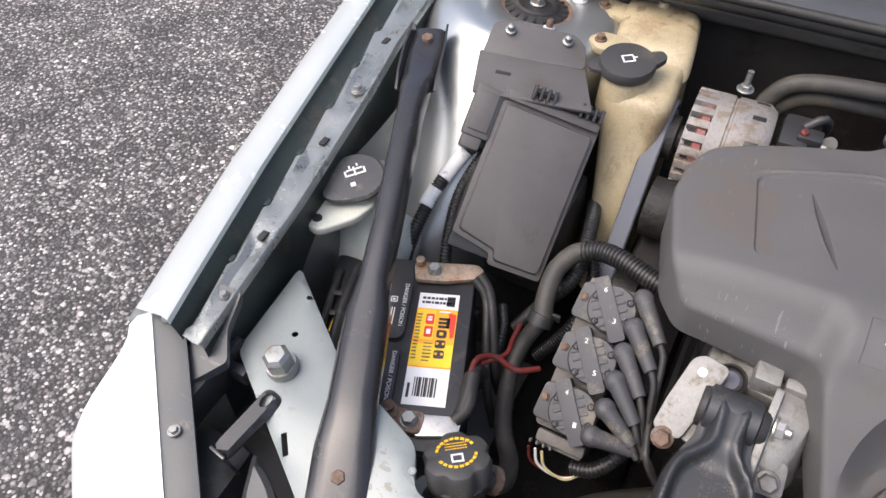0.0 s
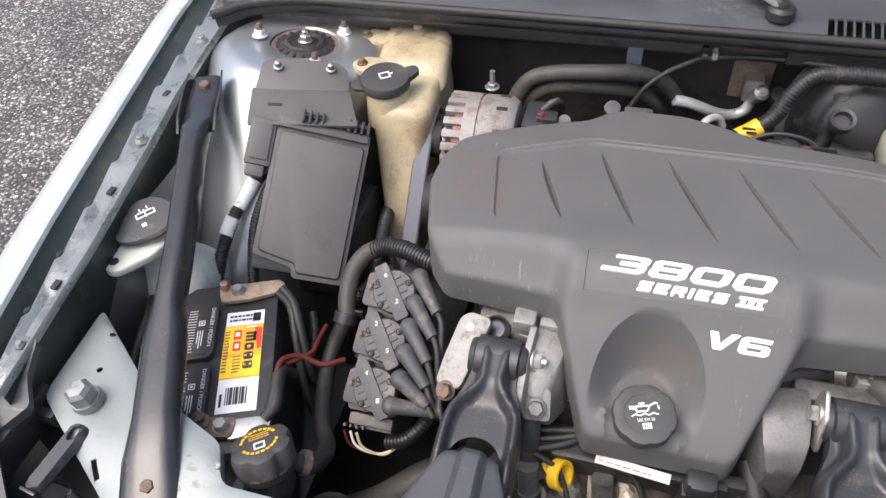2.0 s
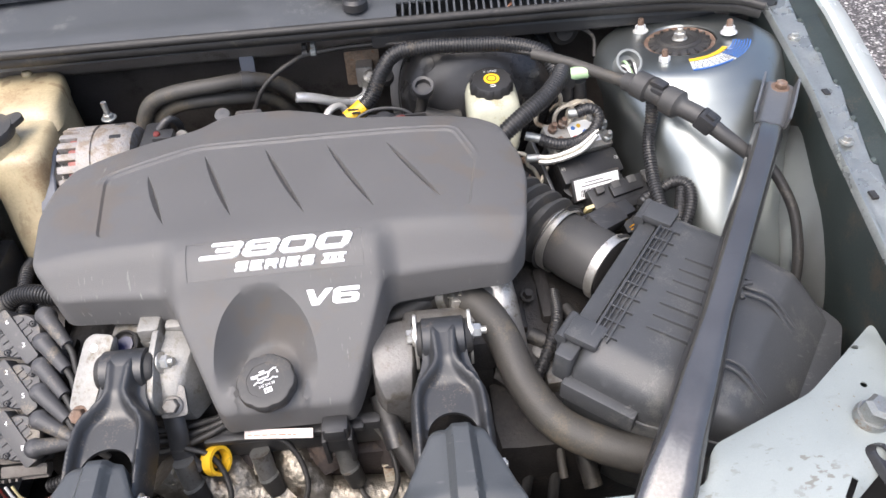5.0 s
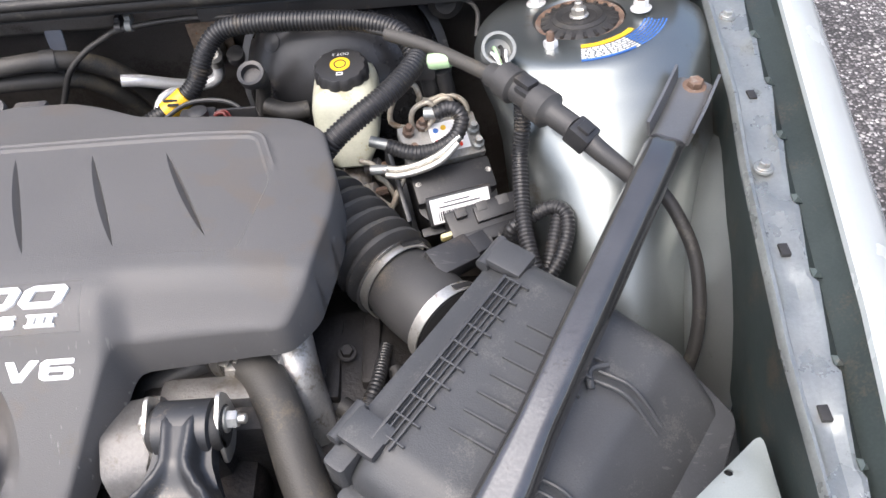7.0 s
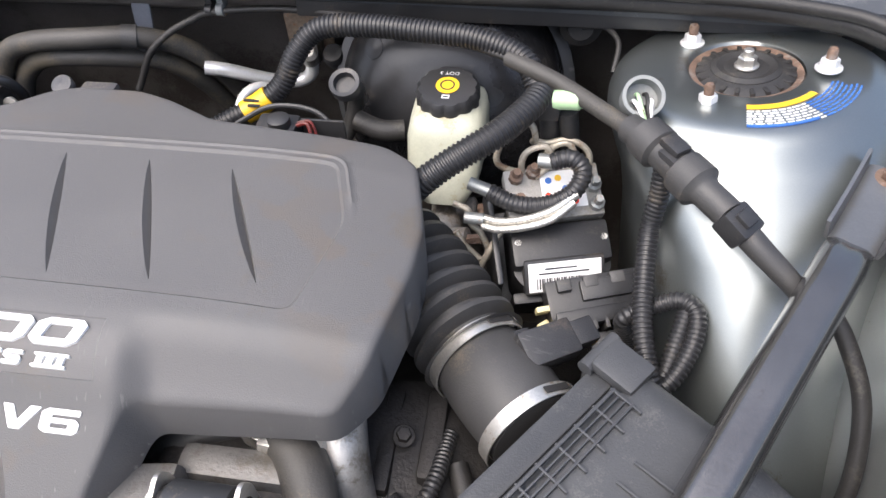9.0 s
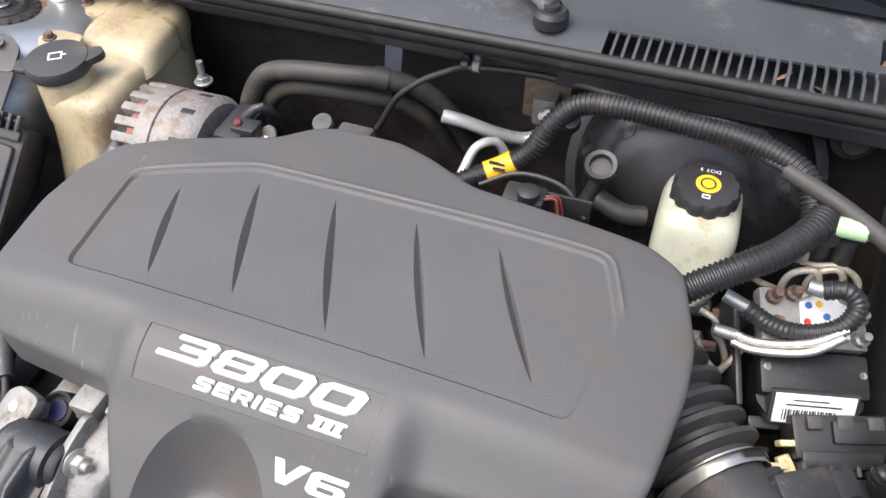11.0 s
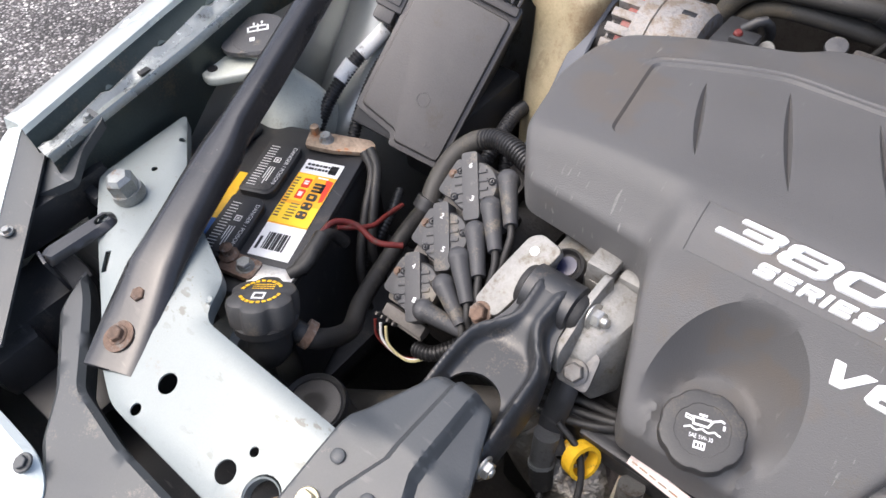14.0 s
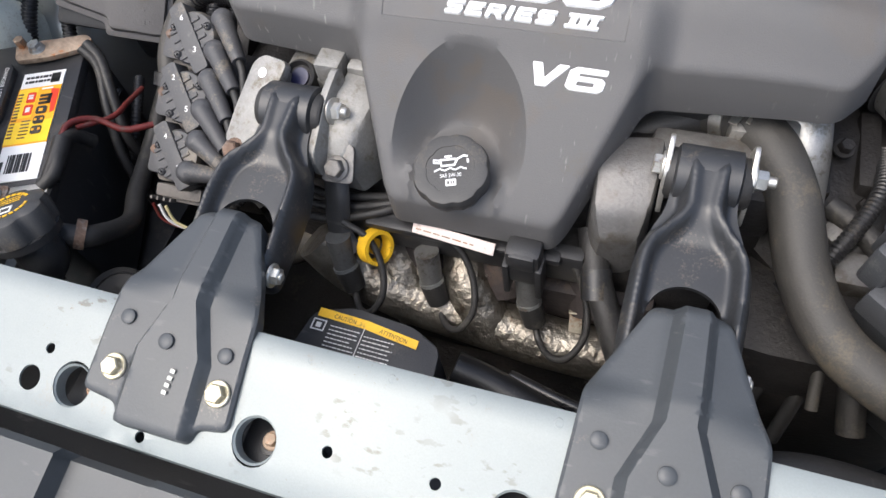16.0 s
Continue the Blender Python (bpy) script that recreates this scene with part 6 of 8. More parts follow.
# ---- passenger side ----
bat = axes((-0.5010, -0.4390, 0.7575), (0.930, 0.366, 0), (0, 0, 1))
t = thing("battery", "black car battery with orange and white label and corroded terminals", "battery", (-0.545, -0.45, 0.56))
part("case", [box((-0.049, 0, -0.100), (0.178, 0.256, 0.170), bat, 0.006), box((-0.049, 0, -0.008), (0.180, 0.258, 0.016), bat, 0.005)], "black", t)
part("label_panel", box((0, 0, 0.0004), (0.049, 0.153, 0.0012), bat, 0.0005), "white", t, "white printed label")
lp = bat @ pose(0, 0, 0.0012)
part("label_print", [box((0, 0.012, 0.0001), (0.049, 0.082, 0.0006), lp, 0)], "orange", t, "orange and yellow print")
part("label_glow", [box((0.0, -0.012, 0.0005), (0.049, 0.030, 0.0003), lp, 0), box((-0.012, 0.030, 0.0005), (0.022, 0.042, 0.0003), lp, 0)], "labelyellow", t, "bright yellow print")
part("label_patch", [prism(rounded([(-0.012, 0.030), (-0.002, 0.030), (-0.002, 0.045), (-0.012, 0.045)], 0.002, 3), 0.0007, 0.0011, lp, 0), prism(rounded([(-0.012, 0.012), (-0.002, 0.012), (-0.002, 0.027), (-0.012, 0.027)], 0.002, 3), 0.0007, 0.0011, lp, 0), prism([(0.014, 0.048), (0.0235, 0.046), (0.0235, 0.014), (0.019, 0.012)], 0.0003, 0.0009, lp, 0)], "red", t, "red print")
part("label_figures", bars([(-0.010, 0.035, 0.0055, 0.003), (-0.010, 0.039, 0.0055, 0.0022), (-0.0095, 0.016, 0.005, 0.007), (0.003, 0.0475, 0.013, 0.0022)], lp @ pose(0, 0, 0.0011), 0.0003), "white", t)
part("label_mark", bars([(0.0035, 0.0365, 0.0130, 0.0034), (0.0035, 0.0310, 0.0130, 0.0034), (0.0035, 0.0255, 0.0130, 0.0034), (0.0130, 0.0255, 0.0040, 0.0144)], lp @ pose(0, 0, 0.0011), 0.0004) + [prism(rounded([(0.003, y0), (0.015, y0), (0.015, y0 + 0.011), (0.003, y0 + 0.011)], 0.003, 3), 0.0011, 0.0015, lp, 0) for y0 in (0.0115, -0.0025, -0.0165)], "black", t, "heavy dark shapes of print")
part("label_mark_gap", bars([(0.0065, 0.0150, 0.0045, 0.004), (0.0040, 0.0020, 0.0030, 0.0030), (0.0110, 0.0020, 0.0030, 0.0030), (0.0040, -0.0120, 0.0030, 0.0030), (0.0110, -0.0120, 0.0030, 0.0030)], lp @ pose(0, 0, 0.0015), 0.0002), "orange", t)
for bar in [*bars([(-0.014 + 0.0024 * i, -0.066, 0.0010 + 0.0006 * (i % 3), 0.024) for i in range(11)], lp @ pose(0, 0, 0.0001), 0.0005), *bars([(-0.021, -0.068, 0.003, 0.018)], lp @ pose(0, 0, 0.0001), 0.0005)]:
    part("barcode_bar", bar, "black", t)
stripm = bat @ pose(-0.120, 0.028, 0.0006, 0, 0, -7)
part("edge_strip", box((0, 0, 0), (0.0075, 0.092, 0.0008), stripm, 0.0002), "labelyellow", t, "yellow warning strip with dark print")
part("edge_print", [*scribble(51, -0.042, -0.0012, 0.084, 0.0026, 1, stripm @ pose(0, 0, 0.0004, 0, 0, 90), 0.5)], "black", t)
part("edge_notes", [*scribble(52, -0.042, -0.015, 0.080, 0.0075, 2, stripm @ pose(0, 0, 0.0002, 0, 0, 90), 0.3)], "tape", t, "small white print")
part("label_text", [*scribble(8, -0.020, 0.059, 0.040, 0.013, 2, lp @ pose(0, 0, 0.0001)), *bars([(0.010, 0.058, 0.010, 0.014)], lp @ pose(0, 0, 0.0001), 0.0004)], "black", t)
part("side_text", [*scribble(9, -0.023, -0.020, 0.006, 0.066, 14, lp @ pose(0, 0, 0.0009), 0.5), *scribble(10, -0.010, -0.022, 0.010, 0.028, 6, lp @ pose(0, 0, 0.0009), 0.4)], "rust", t)
for k, y in enumerate((0.047, -0.050)):
    vm = bat @ pose(-0.056, y, 0)
    c = part("vent_cap", [prism(rounded([(-0.022, -0.045), (0.016, -0.045), (0.022, -0.036), (0.022, 0.036), (0.014, 0.045), (-0.022, 0.045)], 0.006, 3), -0.002, 0.009, vm, 0.0025), prism(rounded([(-0.018, -0.040), (0.013, -0.040), (0.018, -0.033), (0.018, 0.033), (0.011, 0.040), (-0.018, 0.040)], 0.005, 3), 0.008, 0.0098, vm, 0.0008)], "black", t, "raised black vent cap with white print")
    part("print", [moved(lettering("DANGER / POISON", 0.062, 0.0050), vm @ pose(0.0135 if k == 0 else 0.0135, 0.034, 0.0100, 0, 0, -90)), *bars([(-0.001, 0.006, 0.008, 0.0012), (-0.001, 0.013, 0.008, 0.0012), (-0.001, 0.006, 0.0012, 0.008), (0.006, 0.006, 0.0012, 0.008), (0.0015, 0.0085, 0.003, 0.003)], vm @ pose(0, 0, 0.0098), 0.0003), *bars([(0.002, -0.030, 0.0012, 0.028), (0.005, -0.026, 0.0012, 0.024), (-0.001, -0.022, 0.0012, 0.020)], vm @ pose(0, 0, 0.0098), 0.0003), *scribble(20 + k, -0.015, -0.036, 0.011, 0.070, 16, vm @ pose(0, 0, 0.0098), 0.3)], "tape", c)
part("side_label", [box((-0.088, -0.002, 0.0005), (0.013, 0.075, 0.0012), bat, 0.0003)], "yellow", t, "yellow and blue side label")
part("side_patch", [box((-0.088, -0.052, 0.0005), (0.013, 0.024, 0.0012), bat, 0.0003)], "blue", t)
part("handle", [tube([bat @ V(-0.108, 0.11, 0.002), bat @ V(-0.112, 0.06, 0.010), bat @ V(-0.114, 0.0, 0.012), bat @ V(-0.112, -0.06, 0.010), bat @ V(-0.108, -0.11, 0.002)], 0.006, 10), tube([bat @ V(-0.130, 0.10, 0.002), bat @ V(-0.132, 0.0, 0.010), bat @ V(-0.130, -0.10, 0.002)], 0.005, 10)] +
     [box((-0.121, y, 0.008), (0.026, 0.007, 0.005), bat, 0.001) for y in (-0.06, -0.03, 0, 0.03, 0.06)], "black", t)
for y, seed in ((0.104, 1), (-0.100, 2)):
    part("post", lathe([(0.0095, 0), (0.0085, 0.014), (0.007, 0.016)], bat @ pose(-0.010, y, 0.0), 18), "dullsteel", t)
clamp = part("positive_clamp", [prism(rounded([(-0.026, -0.014), (0.010, -0.016), (0.052, -0.010), (0.060, 0.002), (0.052, 0.012), (0.010, 0.013), (-0.028, 0.014)], 0.006, 3), 0.004, 0.011, bat @ pose(-0.008, 0.104, 0, 0, 4, 6), 0.002), lathe([(0.006, 0), (0.006, 0.012), (0.004, 0.013)], bat @ pose(-0.028, 0.112, 0.010), 6)], "copper", t, "tarnished brown battery clamp")
part("clamp_bolt", hexbolt(bat @ pose(-0.010, 0.104, 0.010), 0.0075, 0.008, 1.25), "dullsteel", clamp)
clamp = part("negative_clamp", [prism(rounded([(-0.030, -0.012), (0.012, -0.014), (0.014, 0.012), (-0.032, 0.014)], 0.006, 3), 0.003, 0.011, bat @ pose(-0.010, -0.100, 0, 0, 3, -4), 0.002), lathe([(0.010, 0), (0.011, 0.006), (0.007, 0.010), (0.007, 0.018), (0.004, 0.019)], bat @ pose(-0.034, -0.092, 0.008), 10)], "rust", t, "orange rusted battery clamp")
part("corrosion", [prism(rounded([(0.004, -0.016), (0.050, -0.008), (0.052, 0.014), (0.006, 0.010)], 0.005, 3), 0.002, 0.0085, bat @ pose(-0.008, -0.100, 0, 0, 2, -3), 0.002)], "steel", clamp, "pale corroded cable strap")
part("clamp_bolt", hexbolt(bat @ pose(-0.011, -0.100, 0.010), 0.0080, 0.008, 1.25), "dullsteel", clamp)

t = thing("battery_cables", "black and red battery cables beside the battery", "cables", (-0.46, -0.40, 0.70))
part("positive_cable", [tube([bat @ V(0.046, 0.105, 0.008), bat @ V(0.060, 0.088, -0.004), bat @ V(0.068, 0.050, -0.030), bat @ V(0.072, 0.02, -0.070), bat @ V(0.080, 0.02, -0.13)], 0.0062, 10), tube([bat @ V(0.040, 0.100, 0.006), bat @ V(0.056, 0.082, -0.008), bat @ V(0.060, 0.040, -0.035), bat @ V(0.064, 0.0, -0.080), bat @ V(0.075, -0.02, -0.14)], 0.0055, 10)], "rubber", t)
part("negative_cable", tube([bat @ V(0.036, -0.094, 0.006), bat @ V(0.050, -0.078, 0.010), bat @ V(0.050, -0.050, 0.012), bat @ V(0.054, -0.028, 0.004), bat @ V(0.062, -0.018, -0.02)], 0.0075, 10), "rubber", t)
part("red_cable", [tube([bat @ V(0.048, -0.040, 0.012), bat @ V(0.054, -0.018, 0.012), bat @ V(0.074, -0.006, 0.0), bat @ V(0.098, -0.012, -0.015), bat @ V(0.125, -0.002, -0.024)], 0.0036, 10), tube([bat @ V(0.058, -0.020, 0.006), bat @ V(0.085, 0.004, -0.010), bat @ V(0.092, 0.032, -0.02), bat @ V(0.10, 0.062, -0.03)], 0.0030, 10)], "redwire", t)
part("sleeve", tube([bat @ V(0.044, -0.085, 0.006), bat @ V(0.049, -0.062, 0.010), bat @ V(0.051, -0.040, 0.012)], 0.0095, 12), "rubber", t)

# battery tray below
solo("battery_tray", [box((-0.545, -0.45, 0.545), (0.24, 0.32, 0.03), pose(0, 0, 0), 0.006), box((-0.57, -0.42, 0.44), (0.12, 0.2, 0.2), None, 0.01)], "black", "black plastic battery tray", "tray")

# radiator filler
rc = aim((-0.3965, -0.571, 0.783), (-0.22, 0.30, 0.93))
t = thing("radiator_filler", "black lobed radiator cap on its neck with yellow print", "radiator filler", (-0.405, -0.565, 0.70))
part("cap", [lathe([(0.0270, 0.000), (0.0335, 0.003), (0.0345, 0.022), (0.0325, 0.027), (0.0265, 0.0300), (0.0, 0.0302)], rc, 64, 6, 0.14)], "greyblack", t)
part("collar", lathe([(0.024, -0.008), (0.031, -0.006), (0.032, 0.002), (0.026, 0.004)], rc, 32), "black", t)
arcs = []
for k in range(22):
    a = 2 * math.pi * k / 22
    if k not in (0, 1, 11, 12):
        arcs.append(box((0.0190, 0, 0.0306), (0.0030, 0.0038, 0.0006), rc @ pose(0, 0, 0, 0, 0, math.degrees(a)), 0))
part("warning_print", arcs + scribble(31, -0.011, -0.014, 0.022, 0.011, 3, rc @ pose(0, 0, 0.0303), 0.4), "yellow", t, "yellow ring of print")
part("symbol", bars([(-0.006, 0.002, 0.012, 0.0018), (-0.006, 0.011, 0.012, 0.0018), (-0.006, 0.002, 0.0018, 0.011), (0.0042, 0.002, 0.0018, 0.011)], rc @ pose(0, 0, 0.0303), 0.0006), "white", t)
part("neck", [tube([rc @ V(0, 0, -0.006), rc @ V(0, 0, -0.03), V(-0.424, -0.590, 0.705), V(-0.43, -0.595, 0.62)], lambda u: 0.0225 - 0.002 * u, 20)], "black", t)
part("neck_clip", tube([V(-0.420, -0.583, 0.735), V(-0.422, -0.586, 0.722)], 0.0235, 20, 0.004), "greyconn", t)

t = thing("radiator_hose", "dull black hose running from the radiator neck past the battery", "hose", (-0.40, -0.45, 0.66))
part("hose", tube([(-0.384, -0.556, 0.762), (-0.362, -0.545, 0.748), (-0.372, -0.50, 0.700), (-0.400, -0.455, 0.682), (-0.424, -0.385, 0.674), (-0.424, -0.345, 0.692), (-0.412, -0.320, 0.718)], 0.0108, 16), "rubber", t)
part("clip", [tube([(-0.373, -0.550, 0.756), (-0.366, -0.547, 0.751)], 0.0150, 16, 0.003)], "rust", t)
part("upper_hose", tube([(-0.412, -0.318, 0.720), (-0.418, -0.295, 0.735), (-0.420, -0.262, 0.748), (-0.408, -0.240, 0.762), (-0.392, -0.232, 0.770)], 0.0125, 16), "hose", t)
part("hose_clip", [tube([(-0.414, -0.325, 0.713), (-0.413, -0.314, 0.723)], 0.0165, 16, 0.003), box((-0.400, -0.312, 0.722), (0.018, 0.004, 0.012), None, 0.001)], "black", t)
part("ribbed_conduit", tube([(-0.398, -0.234, 0.768), (-0.375, -0.232, 0.778), (-0.345, -0.240, 0.785), (-0.31, -0.252, 0.785), (-0.27, -0.262, 0.785)], 0.0130, 16, wave=0.12, pitch=0.0048), "loom", t)

# ignition coils
cm = axes((-0.333, -0.388, 0.7865), (1, 0.0, 0.02), (0, -0.55, 0.835))
t = thing("ignition_module", "grey ignition module plate under the coils", "ignition module", (-0.345, -0.37, 0.66))
part("plate", prism(rounded([(-0.034, -0.092), (0.026, -0.092), (0.028, 0.086), (-0.033, 0.088)], 0.006, 3), -0.050, -0.034, cm, 0.003), "module", t)
part("stand", box((-0.33, -0.34, 0.66), (0.06, 0.12, 0.16), None, 0.01), "iron", t)
part("plug", [box((0.002, -0.101, -0.032), (0.056, 0.014, 0.016), cm, 0.003), box((0.002, -0.108, -0.036), (0.052, 0.008, 0.008), cm, 0.002)] + [box((-0.030 + 0.008 * i, -0.111, -0.028), (0.003, 0.004, 0.010), cm, 0.001) for i in range(4)], "module", t, "grey multi-pin plug")
for k, mt in enumerate(("redwire", "white", "cream")):
    part("lead", tube([cm @ V(-0.030 + 0.008 * k, -0.118, -0.028), cm @ V(-0.022 + 0.008 * k, -0.135, -0.040), cm @ V(0.01 + 0.004 * k, -0.140, -0.052), cm @ V(0.035, -0.125, -0.060)], 0.0017, 6, 0.005), mt, t)
part("conduit", tube([cm @ V(0.020, -0.124, -0.048), cm @ V(0.045, -0.115, -0.045), cm @ V(0.066, -0.085, -0.05), cm @ V(0.07, -0.05, -0.07)], 0.009, 12, wave=0.14), "loom", t)


def coil(dy, digits):
    """One coil: round moulding on a flange, slanted core bar, cooling fins and four terminal buds."""
    m = cm @ pose(0.001, dy - 0.003, -0.010)
    t = thing("ignition_coil", "dull grey ignition coil with a slanted core bar", "ignition coil", m.translation, "ignition coils")
    part("body", [lathe([(0.0260, -0.024), (0.0275, -0.020), (0.0275, -0.003), (0.0255, 0.001), (0.0, 0.0018)], m @ pose(0.003, 0.001, 0), 40), prism(rounded([(-0.040, -0.020), (0.0, -0.022), (0.0, 0.024), (-0.037, 0.022)], 0.006, 3), -0.024, -0.012, m, 0.002)], "coil", t)
    bar = m @ pose(0.001, 0, 0, 0, 0, -56)
    part("core", [prism(rounded([(-0.037, -0.0090), (0.037, -0.0090), (0.037, 0.0090), (-0.037, 0.0090)], 0.004, 3), -0.018, 0.0045, bar, 0.0022)], "coil", t, "flat grey core bar")
    for dx, digit in zip((-0.020, 0.016), digits):
        part("mark", moved(lettering(digit, 0.0036, 0.0056), bar @ pose(dx, -0.0010, 0.00475, 0, 0, 62)), "white", t, "small white cylinder number")
    for s, n in ((1, 4), (-1, 4)):
        for k in range(n):
            part("fin", box((-0.014 + 0.0095 * k, s * 0.0135, -0.001), (0.0042, 0.010, 0.008), bar, 0.0012), "coil", t)
    for x, y in ((0.020, 0.014), (0.024, -0.006), (-0.018, 0.009), (-0.010, -0.018)):
        part("bud", lathe([(0.0042, -0.003), (0.0042, 0.003), (0.0030, 0.0045), (0.0026, 0.003), (0.0014, 0.003), (0.0012, 0.006), (0, 0.006)], m @ pose(x, y, 0), 12), "coil", t)
    part("screw", hexbolt(m @ pose(-0.032, 0.004, -0.012), 0.0036, 0.003, 1.4), "rust", t)
    return t


for dy, digits in ((0.0605, "63"), (0.0, "25"), (-0.0605, "41")):
    coil(dy, digits)
boot_ends = [((-0.302, -0.311, 0.818), (-0.268, -0.352, 0.806)), ((-0.300, -0.343, 0.806), (-0.267, -0.379, 0.793)), ((-0.300, -0.369, 0.792), (-0.268, -0.405, 0.778)), ((-0.297, -0.400, 0.782), (-0.263, -0.430, 0.765)), ((-0.296, -0.427, 0.766), (-0.258, -0.447, 0.752)), ((-0.299, -0.456, 0.752), (-0.256, -0.449, 0.745))]
for k, (a, b) in enumerate(boot_ends):
    t = thing("coil_boot", "dull grey rubber ignition lead boot on a coil", "lead boot", (a[0], a[1], a[2] - 0.01), "coil lead boots")
    a, b = Vector(a), Vector(b)
    part("boot", [tube([a, a.lerp(b, 0.5), b], lambda u: 0.0105 - 0.0032 * u, 16, 0.005), lathe([(0.0, 0.009), (0.006, 0.0085), (0.0105, 0.005), (0.0118, 0.0), (0.0118, -0.008), (0.009, -0.014)], aim(a, (0, -0.35, 0.93)), 18)], "coil", t)
    end = V(-0.240, -0.452, 0.748)
    part("lead", tube([b, b + (b - a) * 0.25 + V(0, -0.004, -0.004), b.lerp(end, 0.6) + V(0, 0, -0.008), end, V(-0.222, -0.462, 0.725)], 0.0040, 10, 0.006), "rubber", t)

# fuse box
fl = V(0.006, 0.169, 0.144).normalized()
fw_ = V(0.109, 0.032, -0.04).normalized()
fm = axes((-0.4885, -0.204, 0.818), fw_, fw_.cross(fl))
t = thing("fuse_box", "dusty brown-grey plastic fuse box with a clipped lid", "fuse box", (-0.49, -0.20, 0.70))
lid = rounded([(-0.070, -0.088), (-0.014, -0.099), (-0.012, -0.113), (0.060, -0.112), (0.062, 0.106), (-0.068, 0.108)], 0.005, 3)
crown = rounded([(-0.064, -0.082), (-0.010, -0.093), (-0.008, -0.106), (0.054, -0.105), (0.056, 0.086), (-0.062, 0.088)], 0.006, 3)
part("lid", [prism(lid, -0.018, -0.006, fm, 0.003), prism([(x * 1.01, y * 1.01) for x, y in crown], -0.008, 0.0, fm, 0.0035, [(x * 0.975, y * 0.98) for x, y in crown]), box((-0.003, 0.098, -0.002), (0.124, 0.012, 0.008), fm, 0.003)], "fuse", t)
for ang in (0, 60, 120, 180, 240, 300):
    part("emblem", box((0.008, 0, 0.0002), (0.0012, 0.0095, 0.0012), fm @ pose(0.004, -0.044, 0, 0, 0, ang), 0.0003), "fuse", t)
part("emblem", bars([(0.028, -0.094, 0.004, 0.006), (0.034, -0.093, 0.003, 0.004), (0.026, -0.080, 0.005, 0.003)], fm, 0.0008), "fuse", t)
part("case", [box((-0.004, 0.0, -0.052), (0.132, 0.216, 0.075), fm, 0.006, 1.0), box((-0.080, 0.060, -0.046), (0.030, 0.074, 0.050), fm, 0.004)], "greyblack", t)
part("side_cover", [box((-0.086, 0.066, -0.014), (0.036, 0.066, 0.022), fm, 0.004), box((-0.088, 0.026, -0.020), (0.026, 0.018, 0.028), fm, 0.004), box((-0.086, 0.066, -0.002), (0.026, 0.050, 0.004), fm, 0.0015)], "fuse", t)
for x in (-0.022, 0.042):
    part("hinge", [tube([fm @ V(x - 0.014, 0.114, 0.001), fm @ V(x + 0.014, 0.114, 0.001)], 0.004, 10)] + [box((x + d, 0.112, 0.002), (0.004, 0.018, 0.012), fm, 0.0012) for d in (-0.013, -0.004, 0.005, 0.014)], "black", t)
part("mount", [box((-0.49, -0.16, 0.70), (0.10, 0.14, 0.12), None, 0.01)], "black", t)

t = thing("wiring_loom", "black corrugated wiring looms with white tape beside the fuse box", "wiring loom", (-0.59, -0.26, 0.66))
l1 = [(-0.560, -0.165, 0.838), (-0.578, -0.180, 0.830), (-0.594, -0.206, 0.812), (-0.604, -0.245, 0.79), (-0.612, -0.29, 0.75), (-0.615, -0.32, 0.70), (-0.61, -0.33, 0.62)]
part("conduit", tube(l1, 0.0095, 12, wave=0.14), "loom", t)
part("tape", tube([V(-0.585, -0.188, 0.826), V(-0.594, -0.206, 0.812), V(-0.600, -0.226, 0.801)], 0.0103, 14), "tape", t, "white cloth tape")
l2 = [(-0.548, -0.170, 0.832), (-0.566, -0.190, 0.815), (-0.576, -0.225, 0.785), (-0.572, -0.262, 0.755), (-0.560, -0.300, 0.72), (-0.535, -0.325, 0.70), (-0.50, -0.325, 0.68)]
part("conduit", tube(l2, 0.0085, 12, wave=0.14), "loom", t)
part("tape", tube([V(-0.603, -0.240, 0.796), V(-0.606, -0.250, 0.788), V(-0.608, -0.262, 0.780)], 0.0103, 14), "tape", t, "white cloth tape")
part("conduit", tube([(-0.47, -0.31, 0.70), (-0.455, -0.34, 0.70), (-0.45, -0.375, 0.68), (-0.46, -0.40, 0.64)], 0.0065, 10, wave=0.14), "loom", t)
part("conduit", tube([(-0.425, -0.10, 0.72), (-0.41, -0.16, 0.74), (-0.40, -0.235, 0.72), (-0.43, -0.27, 0.68), (-0.46, -0.28, 0.62)], 0.010, 12, wave=0.12), "loom", t)
part("conduit", tube([(-0.40, -0.18, 0.72), (-0.38, -0.22, 0.69), (-0.385, -0.27, 0.66), (-0.42, -0.30, 0.60)], 0.009, 12, wave=0.12), "loom", t)

# bracket between tower and fuse box
br = axes((-0.5480, -0.0720, 0.902), (0.957, 0.270, -0.12), (0.06, -0.30, 0.95))
t = thing("fuse_box_bracket", "dark grey sheet metal shield with two studs", "bracket", (-0.55, -0.05, 0.87))
part("plate", [prism(rounded([(-0.060, 0.052), (-0.040, 0.060), (0.050, 0.056), (0.066, 0.040), (0.070, 0.004), (-0.066, 0.000)], 0.006, 3), -0.002, 0.002, br, 0.001), prism(rounded([(-0.070, 0.003), (0.070, 0.007), (0.088, -0.072), (-0.064, -0.078)], 0.003, 2), -0.002, 0.002, br @ pose(0, 0, 0, -14, 0, 0), 0.001)], "fuse", t)
part("slot", box((-0.032, -0.034, 0.0022), (0.020, 0.006, 0.001), br @ pose(0, 0, 0, -14, 0, 0), 0.0004), "rubber", t)
